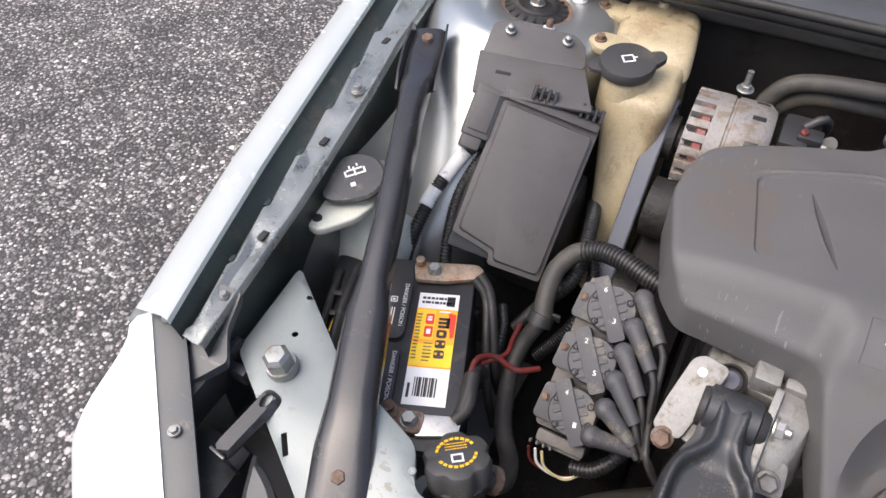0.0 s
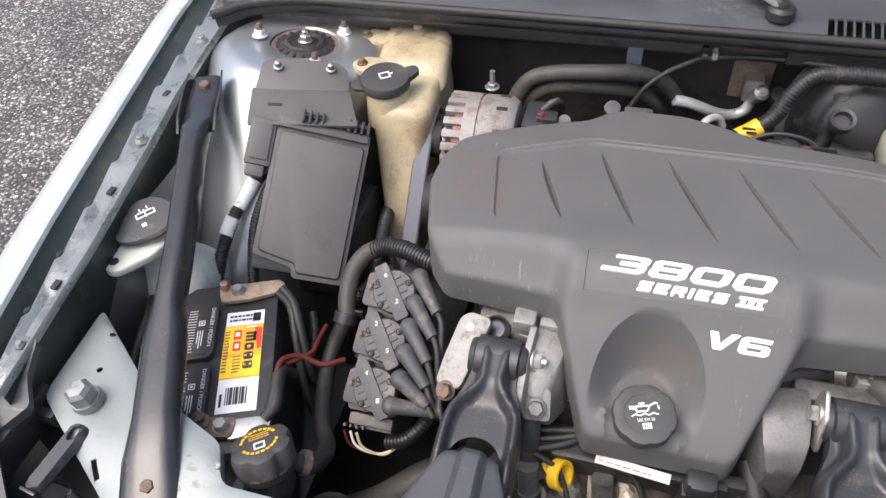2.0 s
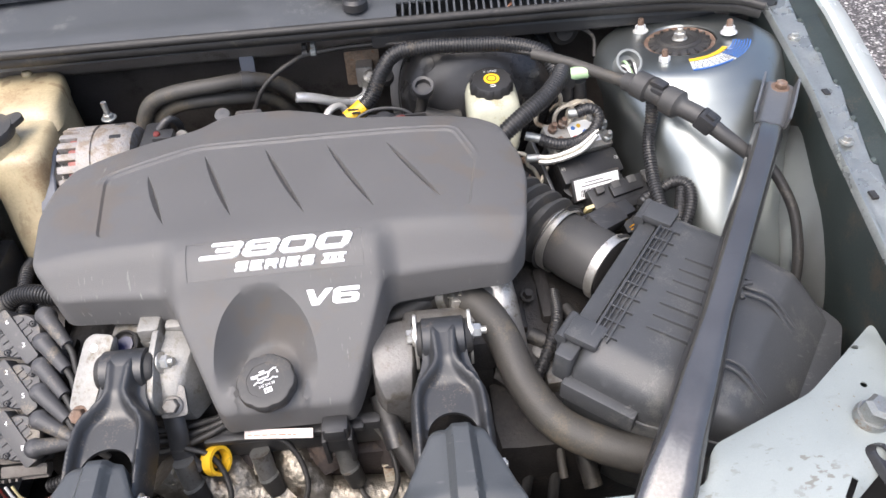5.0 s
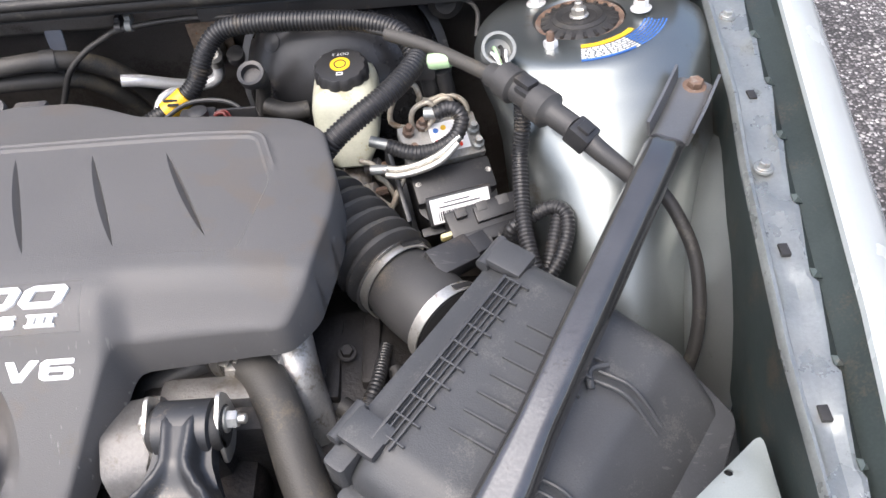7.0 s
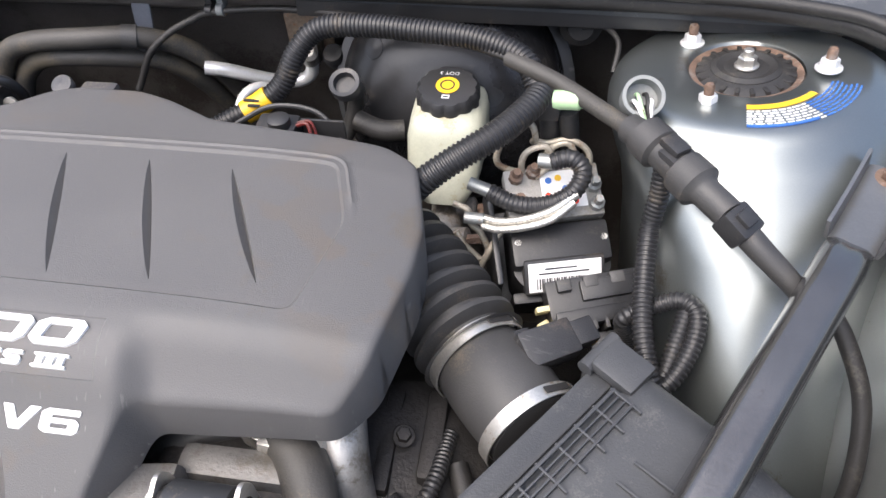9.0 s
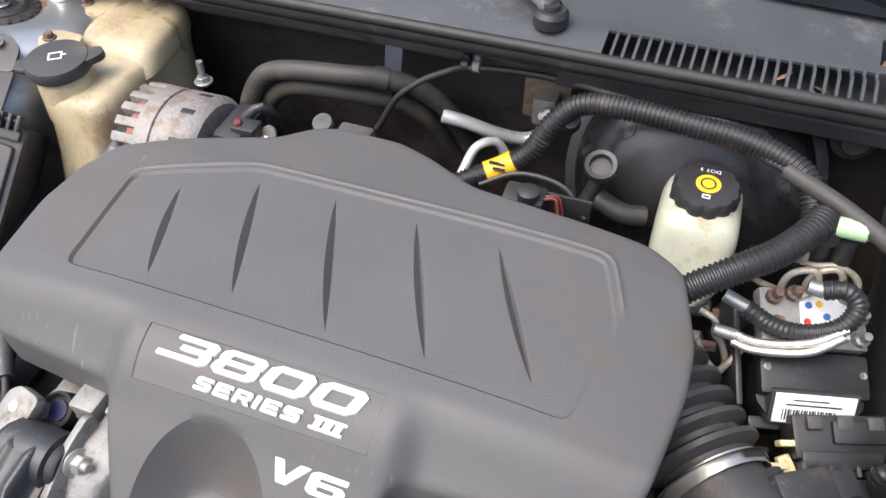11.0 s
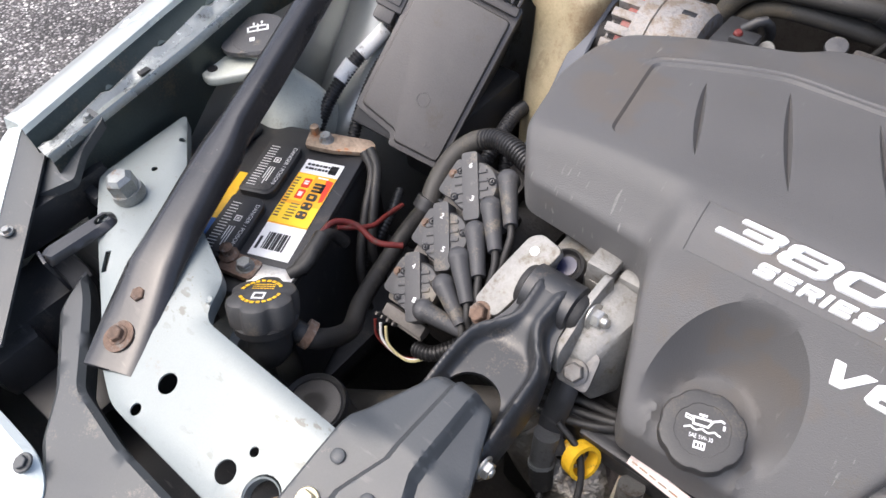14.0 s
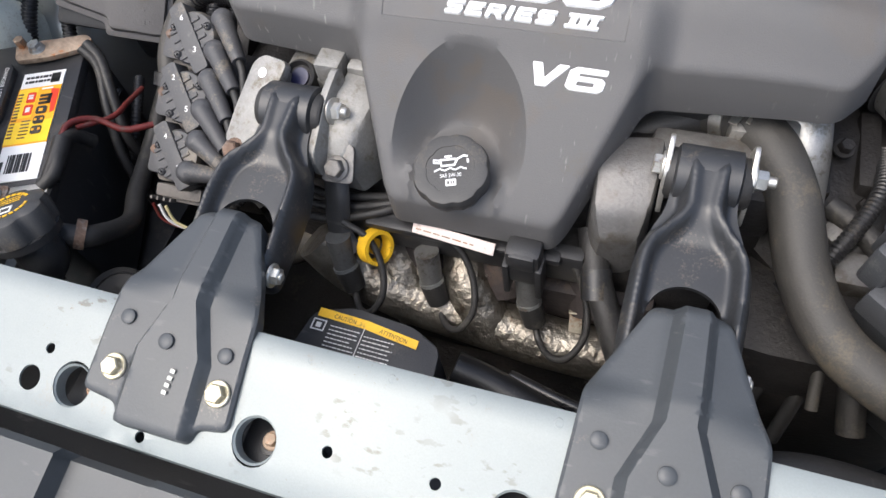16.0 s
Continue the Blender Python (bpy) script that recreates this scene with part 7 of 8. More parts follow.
for x in (-0.036, 0.041):
    part("stud", [lathe([(0.0078, 0), (0.0078, 0.005), (0.005, 0.006), (0.0045, 0.013), (0.003, 0.014)], br @ pose(x, 0.040, 0.002), 8)], "dullsteel", t)

# coolant tank
t = thing("coolant_tank", "yellowed translucent coolant tank with brown staining", "coolant tank", (-0.42, 0.0, 0.58))


def tank_ring(z, x0, x1, y0, y1, skew=0.0, n=36, p=3.4):
    pts = []
    for i in range(n):
        a = 2 * math.pi * i / n
        c, s = math.cos(a), math.sin(a)
        q = (abs(c) ** p + abs(s) ** p) ** (-1 / p)
        u, v = c * q, s * q
        x, y = (x0 + x1) / 2 + u * (x1 - x0) / 2, (y0 + y1) / 2 + v * (y1 - y0) / 2
        pts.append((x + skew * (y - (y0 + y1) / 2), y, z))
    return pts


part("body", [loft([tank_ring(0.56, -0.428, -0.372, -0.13, 0.10, 0, 40, 5), tank_ring(0.66, -0.430, -0.371, -0.13, 0.12, 0, 40, 5), tank_ring(0.72, -0.434, -0.370, -0.118, 0.13, 0, 40, 5), tank_ring(0.77, -0.442, -0.370, -0.098, 0.14, 0, 40, 5), tank_ring(0.81, -0.454, -0.369, -0.078, 0.150, -0.04, 40, 5), tank_ring(0.84, -0.464, -0.369, -0.066, 0.158, -0.08, 40, 5), tank_ring(0.862, -0.470, -0.370, -0.062, 0.166, -0.10, 40, 6), tank_ring(0.873, -0.467, -0.373, -0.057, 0.163, -0.10, 40, 6), tank_ring(0.879, -0.459, -0.381, -0.047, 0.153, -0.10, 40, 5)]),
              loft([tank_ring(0.860, -0.472, -0.370, 0.020, 0.168, -0.16, 40, 5), tank_ring(0.882, -0.484, -0.3715, 0.036, 0.169, -0.16, 40, 5), tank_ring(0.890, -0.480, -0.377, 0.046, 0.164, -0.16, 40, 5), tank_ring(0.893, -0.470, -0.387, 0.056, 0.153, -0.16, 40, 5)]),
              loft([tank_ring(0.84, -0.466, -0.398, -0.062, 0.006, 0, 36, 2), tank_ring(0.885, -0.464, -0.400, -0.058, 0.008, 0, 36, 2), tank_ring(0.903, -0.460, -0.404, -0.052, 0.004, 0, 36, 2)])], "tank", t, angle=60)
part("lug", prism(rounded([(-0.535, 0.118), (-0.512, 0.095), (-0.44, 0.10), (-0.45, 0.135), (-0.515, 0.145)], 0.01, 3), 0.880, 0.889, None, 0.003), "tank", t)
part("lug", prism(rounded([(-0.505, 0.020), (-0.485, -0.002), (-0.44, 0.004), (-0.45, 0.040), (-0.49, 0.042)], 0.01, 3), 0.890, 0.900, None, 0.003), "tank", t)
part("nipple", lathe([(0.008, 0), (0.009, 0.012), (0.006, 0.016)], pose(-0.437, 0.150, 0.884), 14), "tank", t)
for x, y, z in ((-0.515, 0.120, 0.889), (-0.486, 0.020, 0.900)):
    part("bolt", hexbolt(pose(x, y, z), 0.006, 0.006, 1.4), "rust", t)
ckm = aim((-0.434, -0.024, 0.899), (0.03, -0.06, 1))
c = part("cap", [lathe([(0.030, -0.006), (0.036, -0.002), (0.0375, 0.006), (0.035, 0.012), (0.0, 0.0145)], ckm, 36), prism(rounded([(0.020, 0.010), (0.052, 0.004), (0.052, -0.012), (0.026, -0.022)], 0.008, 3), 0.002, 0.011, ckm @ pose(0, 0, 0, 0, 0, 18), 0.003), prism(rounded([(-0.030, -0.016), (-0.050, -0.008), (-0.050, 0.010), (-0.028, 0.016)], 0.006, 3), 0.0, 0.006, ckm, 0.002)], "greyblack", t, "dark grey coolant cap")
part("symbol", bars([(-0.008, -0.007, 0.016, 0.002), (-0.008, 0.005, 0.016, 0.002), (-0.008, -0.007, 0.002, 0.014), (0.006, -0.007, 0.002, 0.014), (0.008, 0.0, 0.004, 0.002)], ckm @ pose(0, 0, 0.0138, 0, 0, 8), 0.0008), "white", c)

# washer bottle
t = thing("washer_bottle", "pale plastic washer bottle with a grey flap cap", "washer bottle", (-0.69, -0.32, 0.55))
part("body", [loft([tank_ring(0.55, -0.700, -0.625, -0.38, -0.25), tank_ring(0.70, -0.700, -0.610, -0.385, -0.25), tank_ring(0.74, -0.698, -0.606, -0.375, -0.258), tank_ring(0.77, -0.695, -0.618, -0.36, -0.275), tank_ring(0.80, -0.692, -0.642, -0.348, -0.295), tank_ring(0.848, -0.692, -0.642, -0.346, -0.296)]),
              prism(rounded([(-0.700, -0.398), (-0.672, -0.406), (-0.640, -0.366), (-0.632, -0.330), (-0.690, -0.335), (-0.694, -0.370)], 0.012, 4), 0.828, 0.840, None, 0.003)], "washer", t, angle=60)
part("lug_hole", lathe([(0.0062, 0), (0.0062, 0.0014), (0, 0.0014)], pose(-0.682, -0.388, 0.840), 16), "rubber", t)
wc = aim((-0.666, -0.322, 0.852), (0.05, -0.14, 1))
c = part("cap", [lathe([(0.030, 0), (0.036, 0.003), (0.036, 0.007), (0.033, 0.010), (0.0, 0.012)], wc, 36), prism(rounded([(0.010, 0.025), (0.045, 0.035), (0.040, 0.010), (0.030, 0.0)], 0.006, 3), 0.0, 0.006, wc, 0.002), prism(rounded([(-0.030, 0.020), (-0.034, -0.004), (-0.036, -0.034), (-0.020, -0.040), (0.010, -0.034)], 0.012, 4), 0.002, 0.0095, wc, 0.003)], "coil", t, "grey washer cap")
sy = wc @ pose(0, 0, 0.0112, 0, 0, 28)
part("symbol", bars([(-0.013, 0.000, 0.026, 0.0022), (-0.013, 0.0, 0.0022, 0.009), (0.011, 0.0, 0.0022, 0.009), (-0.010, 0.008, 0.020, 0.0022), (-0.001, -0.001, 0.002, 0.014), (-0.006, 0.012, 0.0022, 0.004), (0.004, 0.013, 0.0022, 0.004), (-0.010, -0.016, 0.006, 0.006)], sy, 0.0009), "white", c)

# alternator and belt
am = aim((-0.344, -0.026, 0.812), (1, 0.04, -0.02))
t = thing("alternator", "pitted silver-grey alternator with slots showing copper windings", "alternator", (-0.275, -0.01, 0.73))
part("housing", [lathe([(0.050, 0.030), (0.0735, 0.031), (0.0735, 0.050), (0.071, 0.051), (0.071, 0.054), (0.0735, 0.055), (0.0735, 0.094), (0.066, 0.104), (0.05, 0.106)], am, 48), lathe([(0.030, 0.004), (0.056, 0.003), (0.057, 0.008), (0.030, 0.010)], am, 40)], "altalu", t)
part("rotor", lathe([(0.030, 0.010), (0.0645, 0.009), (0.0645, 0.031)], am, 40), "iron", t)
part("windings", lathe([(0.0645, 0.017), (0.0685, 0.019), (0.0685, 0.029), (0.0645, 0.0305)], am, 40), "winding", t, "dull red windings")
for k in range(24):
    part("fin", box((0.0646, 0, 0.018), (0.0176, 0.0112, 0.028), am @ pose(0, 0, 0, 0, 0, 15 * k), 0.002), "altalu", t)
for k in range(12):
    part("rear_slot", [box((0.0722, 0, 0.084), (0.0040, 0.0075, 0.017), am @ pose(0, 0, 0, 0, 0, 30 * k + 8), 0.0015)], "deepblack", t)
part("pulley", lathe([(0.012, -0.030), (0.030, -0.028), (0.030, -0.006), (0.018, -0.004), (0.018, 0.002)], am, 28), "iron", t)
part("stud", [tube([(-0.289, 0.040, 0.862), (-0.289, 0.042, 0.895)], 0.0042, 10, 0.004), *hexbolt(pose(-0.289, 0.040, 0.868), 0.0075, 0.006)], "dullsteel", t)
part("rear_cap", [box((-0.213, -0.008, 0.835), (0.036, 0.066, 0.060), pose(0, 0, 0), 0.008), box((-0.196, -0.018, 0.862), (0.030, 0.024, 0.018), None, 0.004), tube([(-0.205, -0.005, 0.868), (-0.188, 0.004, 0.880), (-0.180, 0.016, 0.860), (-0.19, 0.03, 0.82)], 0.006, 10)], "black", t)
part("red_cap", lathe([(0.005, 0), (0.005, 0.006), (0.003, 0.008)], aim((-0.205, -0.020, 0.868), (0.3, -0.3, 1)), 12), "redwire", t)
part("lug", [box((-0.178, -0.02, 0.85), (0.010, 0.02, 0.012), None, 0.003), lathe([(0.009, 0), (0.009, 0.003), (0.004, 0.0032)], aim((-0.172, -0.010, 0.858), (0, -1, 0.4)), 16)], "steel", t)
t = thing("drive_belt", "blue-grey ribbed serpentine drive belt", "belt", (-0.36, -0.15, 0.62))
line = smooth_path([(-0.372, 0.02, 0.825), (-0.372, 0.005, 0.848), (-0.372, -0.020, 0.850), (-0.372, -0.055, 0.826), (-0.372, -0.11, 0.772), (-0.372, -0.22, 0.655), (-0.372, -0.29, 0.575)], 0.008)
rings = []
for i, p in enumerate(line):
    d = (line[min(i + 1, len(line) - 1)] - line[max(0, i - 1)]).normalized()
    nrm = V(1, 0, 0).cross(d)
    rings.append([p + V(-0.012, 0, 0), p + V(-0.010, 0, 0) - nrm * 0.002, p + V(0.010, 0, 0) - nrm * 0.002, p + V(0.012, 0, 0), p + V(0.012, 0, 0) + nrm * 0.002, p + V(-0.012, 0, 0) + nrm * 0.002])
part("belt", loft(rings), "belt", t)

# low parts in the dark between battery and engine
t = thing("lower_hose", "brownish lower radiator hose deep in the bay", "hose", (-0.30, -0.50, 0.52))
part("hose", tube([(-0.40, -0.53, 0.54), (-0.36, -0.525, 0.575), (-0.31, -0.505, 0.60), (-0.26, -0.47, 0.62), (-0.20, -0.43, 0.62)], 0.022, 16), "hose", t)
t = thing("radiator_shutoff", "black ribbed plastic fitting behind the support panel", "fitting", (-0.345, -0.60, 0.70))
part("body", lathe([(0.034, -0.05), (0.034, 0.010), (0.028, 0.016), (0.026, 0.010), (0.016, 0.008), (0.014, 0.014), (0.0, 0.014)], aim((-0.335, -0.585, 0.690), (0, -0.1, 1)), 28), "black", t)
part("ring", lathe([(0.029, 0.014), (0.033, 0.018), (0.035, 0.012)], aim((-0.335, -0.585, 0.690), (0, -0.1, 1)), 28), "black", t)

# radiator and shroud
t = thing("radiator", "black radiator and fan shroud with a yellow-striped caution label", "radiator", (0, -0.60, 0.30))
part("core", box((0, -0.605, 0.50), (0.86, 0.05, 0.36), None, 0.006), "black", t)
part("shroud", [box((0, -0.575, 0.40), (0.80, 0.04, 0.34), None, 0.02), prism(rounded([(-0.145, -0.615), (-0.130, -0.552), (-0.095, -0.540), (-0.035, -0.545), (-0.005, -0.560), (0.0, -0.615)], 0.008, 3), 0.65, 0.712, None, 0.006)], "black", t)
lm = axes((-0.0755, -0.5650, 0.7128), (1, -0.02, 0.0), (0, 0.05, 1))
part("caution_stripe", prism([(-0.050, 0.008), (-0.050, 0.0165), (-0.002, 0.0150), (0.050, 0.0085), (0.050, 0.000), (-0.002, 0.0065)], 0, 0.0006, lm, 0), "yellow", t, "yellow caution stripe")
part("caution_word", moved(lettering("CAUTION", 0.022, 0.0042), lm @ pose(-0.034, 0.0092, 0.0008, 0, 0, -2)), "black", t)
part("attention_word", moved(lettering("ATTENTION", 0.028, 0.0042), lm @ pose(0.012, 0.0062, 0.0008, 0, 0, -7)), "black", t)
part("label_print", [*bars([(-0.052, -0.006, 0.013, 0.0012), (-0.052, 0.004, 0.013, 0.0012), (-0.052, -0.006, 0.0012, 0.011), (-0.040, -0.006, 0.0012, 0.011), (-0.048, -0.003, 0.005, 0.005)], lm), *scribble(41, -0.034, -0.020, 0.030, 0.024, 6, lm, 0.28), *scribble(42, 0.000, -0.022, 0.030, 0.024, 6, lm, 0.28), *bars([(-0.0025, -0.022, 0.0007, 0.030)], lm)], "tape", t, "small white print")
part("fan_pipe", tube([(0.0, -0.555, 0.655), (0.04, -0.56, 0.645), (0.09, -0.575, 0.64), (0.15, -0.60, 0.64)], 0.018, 14), "deepblack", t)
part("cooler_pipe", tube([(0.05, -0.54, 0.63), (0.12, -0.555, 0.63), (0.2, -0.56, 0.62)], 0.007, 10), "gloss", t)

# ---- driver side ----
t = thing("brake_booster", "large round black brake booster on the firewall", "brake booster", (0.285, 0.17, 0.66))
bo = aim((0.290, 0.205, 0.758), (0, -0.88, 0.46)) @ Matrix.Scale(1.13, 4)
part("shell", lathe([(0.118, 0.0), (0.128, 0.012), (0.130, 0.030), (0.127, 0.038), (0.120, 0.045), (0.117, 0.075), (0.104, 0.098), (0.075, 0.112), (0.045, 0.118), (0.0, 0.120)], bo, 56), "gloss", t)
part("rim", lathe([(0.126, 0.030), (0.1335, 0.032), (0.1335, 0.040), (0.124, 0.043)], bo, 56), "e_coat", t)
for k in range(8):
    part("dimple", lathe([(0.013, -0.004), (0.011, 0.002), (0.0, 0.003)], bo @ pose(0, 0, 0, 0, 0, 45 * k + 12) @ pose(0.088, 0, 0.104, 0, 28), 14), "gloss", t)
part("check_valve", [lathe([(0.012, 0), (0.012, 0.016), (0.009, 0.018)], aim((0.196, 0.060, 0.850), (0, -0.6, 1)), 18), lathe([(0.0165, 0), (0.0175, 0.010), (0.0165, 0.013), (0.012, 0.012), (0.011, 0.004)], aim((0.194, 0.042, 0.866), (0, -0.5, 1)), 22)], "black", t)
part("vacuum_hose", [tube([(0.196, 0.062, 0.855), (0.192, 0.072, 0.825), (0.18, 0.06, 0.79), (0.16, 0.03, 0.77)], 0.0095, 14), tube([(0.196, 0.055, 0.812), (0.225, 0.045, 0.808), (0.25, 0.050, 0.806)], 0.012, 14)], "rubber", t)

t = thing("brake_reservoir", "cream brake fluid reservoir with black cap", "reservoir", (0.302, 0.02, 0.745))


def rr(z, x0, x1, y0, y1, p=5.5):
    return tank_ring(z, x0, x1, y0, y1, 0, 32, p)


part("bottle", loft([rr(0.752, 0.284, 0.324, -0.010, 0.05), rr(0.772, 0.278, 0.332, -0.030, 0.070), rr(0.786, 0.266, 0.341, -0.024, 0.086), rr(0.802, 0.261, 0.345, -0.012, 0.092), rr(0.828, 0.261, 0.345, 0.000, 0.094), rr(0.842, 0.264, 0.342, 0.006, 0.093), rr(0.849, 0.270, 0.336, 0.014, 0.087), rr(0.853, 0.280, 0.326, 0.024, 0.080)]), "reserv", t, angle=60)
km = aim((0.302, 0.053, 0.850), (0, -0.10, 1))
c = part("cap", [lathe([(0.031, -0.006), (0.0345, -0.002), (0.0345, 0.014), (0.031, 0.019), (0.0, 0.0195)], km, 64, 12, 0.07)], "black", t, "black ribbed cap with yellow disc")
part("disc", lathe([(0.0125, 0.0195), (0.0125, 0.0202), (0.0, 0.0203)], km, 24), "yellow", c)
part("ring", lathe([(0.0080, 0.0202), (0.0080, 0.0206), (0.0062, 0.0206), (0.0062, 0.0202)], km, 24), "black", c)
tx = lettering("DOT 3", 0.020, 0.0045)
part("print", moved(tx, km @ pose(0.010, 0.021, 0.0199, 0, 0, 180)), "white", c)
part("symbol", [*bars([(-0.004, -0.020, 0.008, 0.0012), (-0.004, -0.016, 0.008, 0.0012), (-0.004, -0.020, 0.0012, 0.005), (0.0028, -0.020, 0.0012, 0.005)], km @ pose(0, 0, 0.0195))], "white", c)
t = thing("master_cylinder", "grey cast brake master cylinder with rusty pipe fittings", "master cylinder", (0.31, -0.02, 0.70))
part("casting", [tube([(0.302, 0.10, 0.735), (0.305, 0.0, 0.735), (0.307, -0.085, 0.735)], 0.019, 18), lathe([(0.013, 0), (0.013, 0.02), (0.009, 0.022)], aim((0.315, -0.055, 0.745), (1, -0.1, 0.25)), 16), lathe([(0.015, 0), (0.015, 0.022), (0.010, 0.024)], aim((0.312, -0.085, 0.735), (0.6, -0.7, 0.3)), 16), lathe([(0.010, 0), (0.010, 0.02), (0.007, 0.022)], aim((0.318, -0.01, 0.75), (1, 0, 0.2)), 16)], "altalu", t)
for a, b in (((0.335, -0.060, 0.752), (0.350, -0.060, 0.755)), ((0.342, -0.018, 0.757), (0.356, -0.018, 0.760))):
    part("fitting", tube([a, b], 0.006, 6, 0.004), "rust", t)

# hydraulic unit
ab = axes((0.425, -0.062, 0.786), (0.97, 0.24, 0.0), (-0.03, -0.42, 0.90))
t = thing("abs_unit", "silver and black brake hydraulic unit with pipes", "hydraulic unit", (0.43, -0.07, 0.66))
part("valve_block", box((0.0, 0.028, 0.014), (0.096, 0.056, 0.020), ab, 0.003), "castgrey", t)
part("controller", [prism(rounded([(-0.046, 0.030), (0.048, 0.030), (0.050, -0.050), (0.036, -0.066), (-0.036, -0.066), (-0.048, -0.050)], 0.005, 3), -0.060, 0.003, ab, 0.004)], "deepblack", t)
part("controller_lid", box((0, -0.024, 0.008), (0.098, 0.042, 0.024), ab, 0.005), "deepblack", t)
part("connector_socket", box((0, -0.068, -0.040), (0.10, 0.012, 0.050), ab, 0.003), "deepblack", t)
part("motor", tube([ab @ V(0, 0.03, -0.01), ab @ V(0, 0.03, -0.09)], 0.038, 24), "black", t)
part("bracket", [box((-0.062, 0.0, -0.05), (0.006, 0.11, 0.10), ab, 0.002), box((0.0, 0.0, -0.10), (0.13, 0.11, 0.006), ab, 0.002)], "e_coat", t)
part("label_holder", box((0.0, 0.0, -0.010), (0.080, 0.036, 0.019), ab @ pose(0.0, -0.056, 0.013, 36, 0, 0), 0.003), "black", t)
wl = ab @ pose(0.0, -0.056, 0.013, 36, 0, 0)
part("label", [box((0.0, 0.0, 0.0), (0.072, 0.030, 0.0012), wl, 0.0004)], "white", t, "white barcode label")
part("barcode", bars([(-0.028 + 0.0024 * i, -0.012, 0.0009 + 0.0005 * (i % 3), 0.011) for i in range(20)] + [(-0.026, 0.003, 0.050, 0.0016), (-0.020, 0.008, 0.032, 0.0014)], wl @ pose(0, 0, 0.0006)), "black", t)
part("top_label", box((0.010, 0.030, 0.0245), (0.044, 0.040, 0.0008), ab, 0.0003), "white", t, "white label with coloured dots")
for x, y, c in ((-0.006, 0.024, "red"), (0.012, 0.030, "blue"), (0.006, 0.042, "yellow"), (0.020, 0.016, "red"), (-0.004, 0.040, "blue")):
    part("dot", lathe([(0.0034, 0), (0.0034, 0.0006), (0, 0.0006)], ab @ pose(x, y, 0.0249), 16), c, t)
for x, y in ((-0.042, -0.020), (0.043, -0.022), (0.044, 0.005)):
    part("screw", hexbolt(ab @ pose(x, y, 0.014), 0.0042, 0.004, 1.3), "steel", t)
seat = [(-0.036, 0.046), (-0.018, 0.050), (0.030, 0.050), (0.040, 0.030), (-0.036, 0.020), (0.040, 0.010)]
for x, y in seat:
    part("union", [lathe([(0.0075, 0), (0.0075, 0.008), (0.005, 0.010), (0.004, 0.018)], ab @ pose(x, y, 0.024), 8)], "rust" if x < 0 else "dullsteel", t)
t = thing("brake_pipes", "dull looping metal brake pipes over the hydraulic unit", "pipes", (0.42, -0.03, 0.80))
top = [ab @ V(x, y, 0.038) for x, y in seat]
runs = [[(0.394, -0.016, 0.812), (0.3640, -0.020, 0.826), (0.3633, -0.018, 0.847), (0.3775, -0.014, 0.873), (0.3930, -0.012, 0.876), (0.3990, -0.012, 0.858), (0.396, 0.010, 0.835), (0.40, 0.05, 0.80)],
        [(0.3985, -0.010, 0.853), (0.4102, -0.008, 0.849), (0.4294, -0.006, 0.853), (0.4467, -0.008, 0.848), (0.4545, -0.012, 0.835), (0.4505, -0.020, 0.812), (0.4480, -0.022, 0.795)],
        [(0.3903, -0.030, 0.815), (0.3870, -0.030, 0.836), (0.3895, -0.028, 0.849), (0.3973, -0.026, 0.856), (0.4093, -0.024, 0.858), (0.4155, -0.026, 0.848), (0.4114, -0.032, 0.836), (0.4014, -0.036, 0.828)],
        [(0.4106, -0.020, 0.820), (0.4098, -0.018, 0.839), (0.4173, -0.014, 0.850), (0.4312, -0.012, 0.854), (0.4385, -0.016, 0.842), (0.4370, -0.024, 0.815)],
        [(0.322, -0.062, 0.808), (0.3375, -0.068, 0.806), (0.3410, -0.072, 0.790), (0.3505, -0.074, 0.781), (0.3600, -0.080, 0.758), (0.3530, -0.084, 0.750), (0.3340, -0.078, 0.764)],
        [(0.326, -0.080, 0.786), (0.3360, -0.088, 0.770), (0.3465, -0.096, 0.732), (0.3525, -0.092, 0.748), (0.3615, -0.084, 0.768), (0.372, -0.070, 0.782)]]
for r in runs:
    part("pipe", tube(r, 0.0034, 10, 0.004), "pipe", t)
part("braided_hose", tube([(0.352, -0.082, 0.812), (0.3700, -0.088, 0.814), (0.3955, -0.088, 0.820), (0.4200, -0.084, 0.830), (0.443, -0.072, 0.843)], 0.0042, 10, wave=0.08, pitch=0.003), "steel", t, "braided silver hose")
part("braided_hose", tube([(0.354, -0.090, 0.808), (0.3700, -0.095, 0.810), (0.3955, -0.095, 0.816), (0.4200, -0.091, 0.825), (0.441, -0.078, 0.838)], 0.0040, 10, wave=0.08, pitch=0.003), "steel", t)
part("sheath", tube([(0.3580, -0.066, 0.832), (0.3840, -0.074, 0.826), (0.4125, -0.074, 0.827), (0.4380, -0.068, 0.840), (0.4465, -0.054, 0.856), (0.4345, -0.046, 0.864), (0.4165, -0.046, 0.858)], 0.0092, 14, wave=0.10), "loom", t, "black corrugated sheath")
for f_ in ([tube([(0.338, -0.060, 0.836), (0.360, -0.066, 0.832)], 0.0068, 12, 0.004), tube([(0.336, -0.084, 0.812), (0.355, -0.085, 0.812)], 0.0062, 12, 0.004), tube([(0.404, -0.044, 0.857), (0.418, -0.046, 0.858)], 0.0075, 12, 0.004)]):
    part("ferrule", f_, "dullsteel", t)

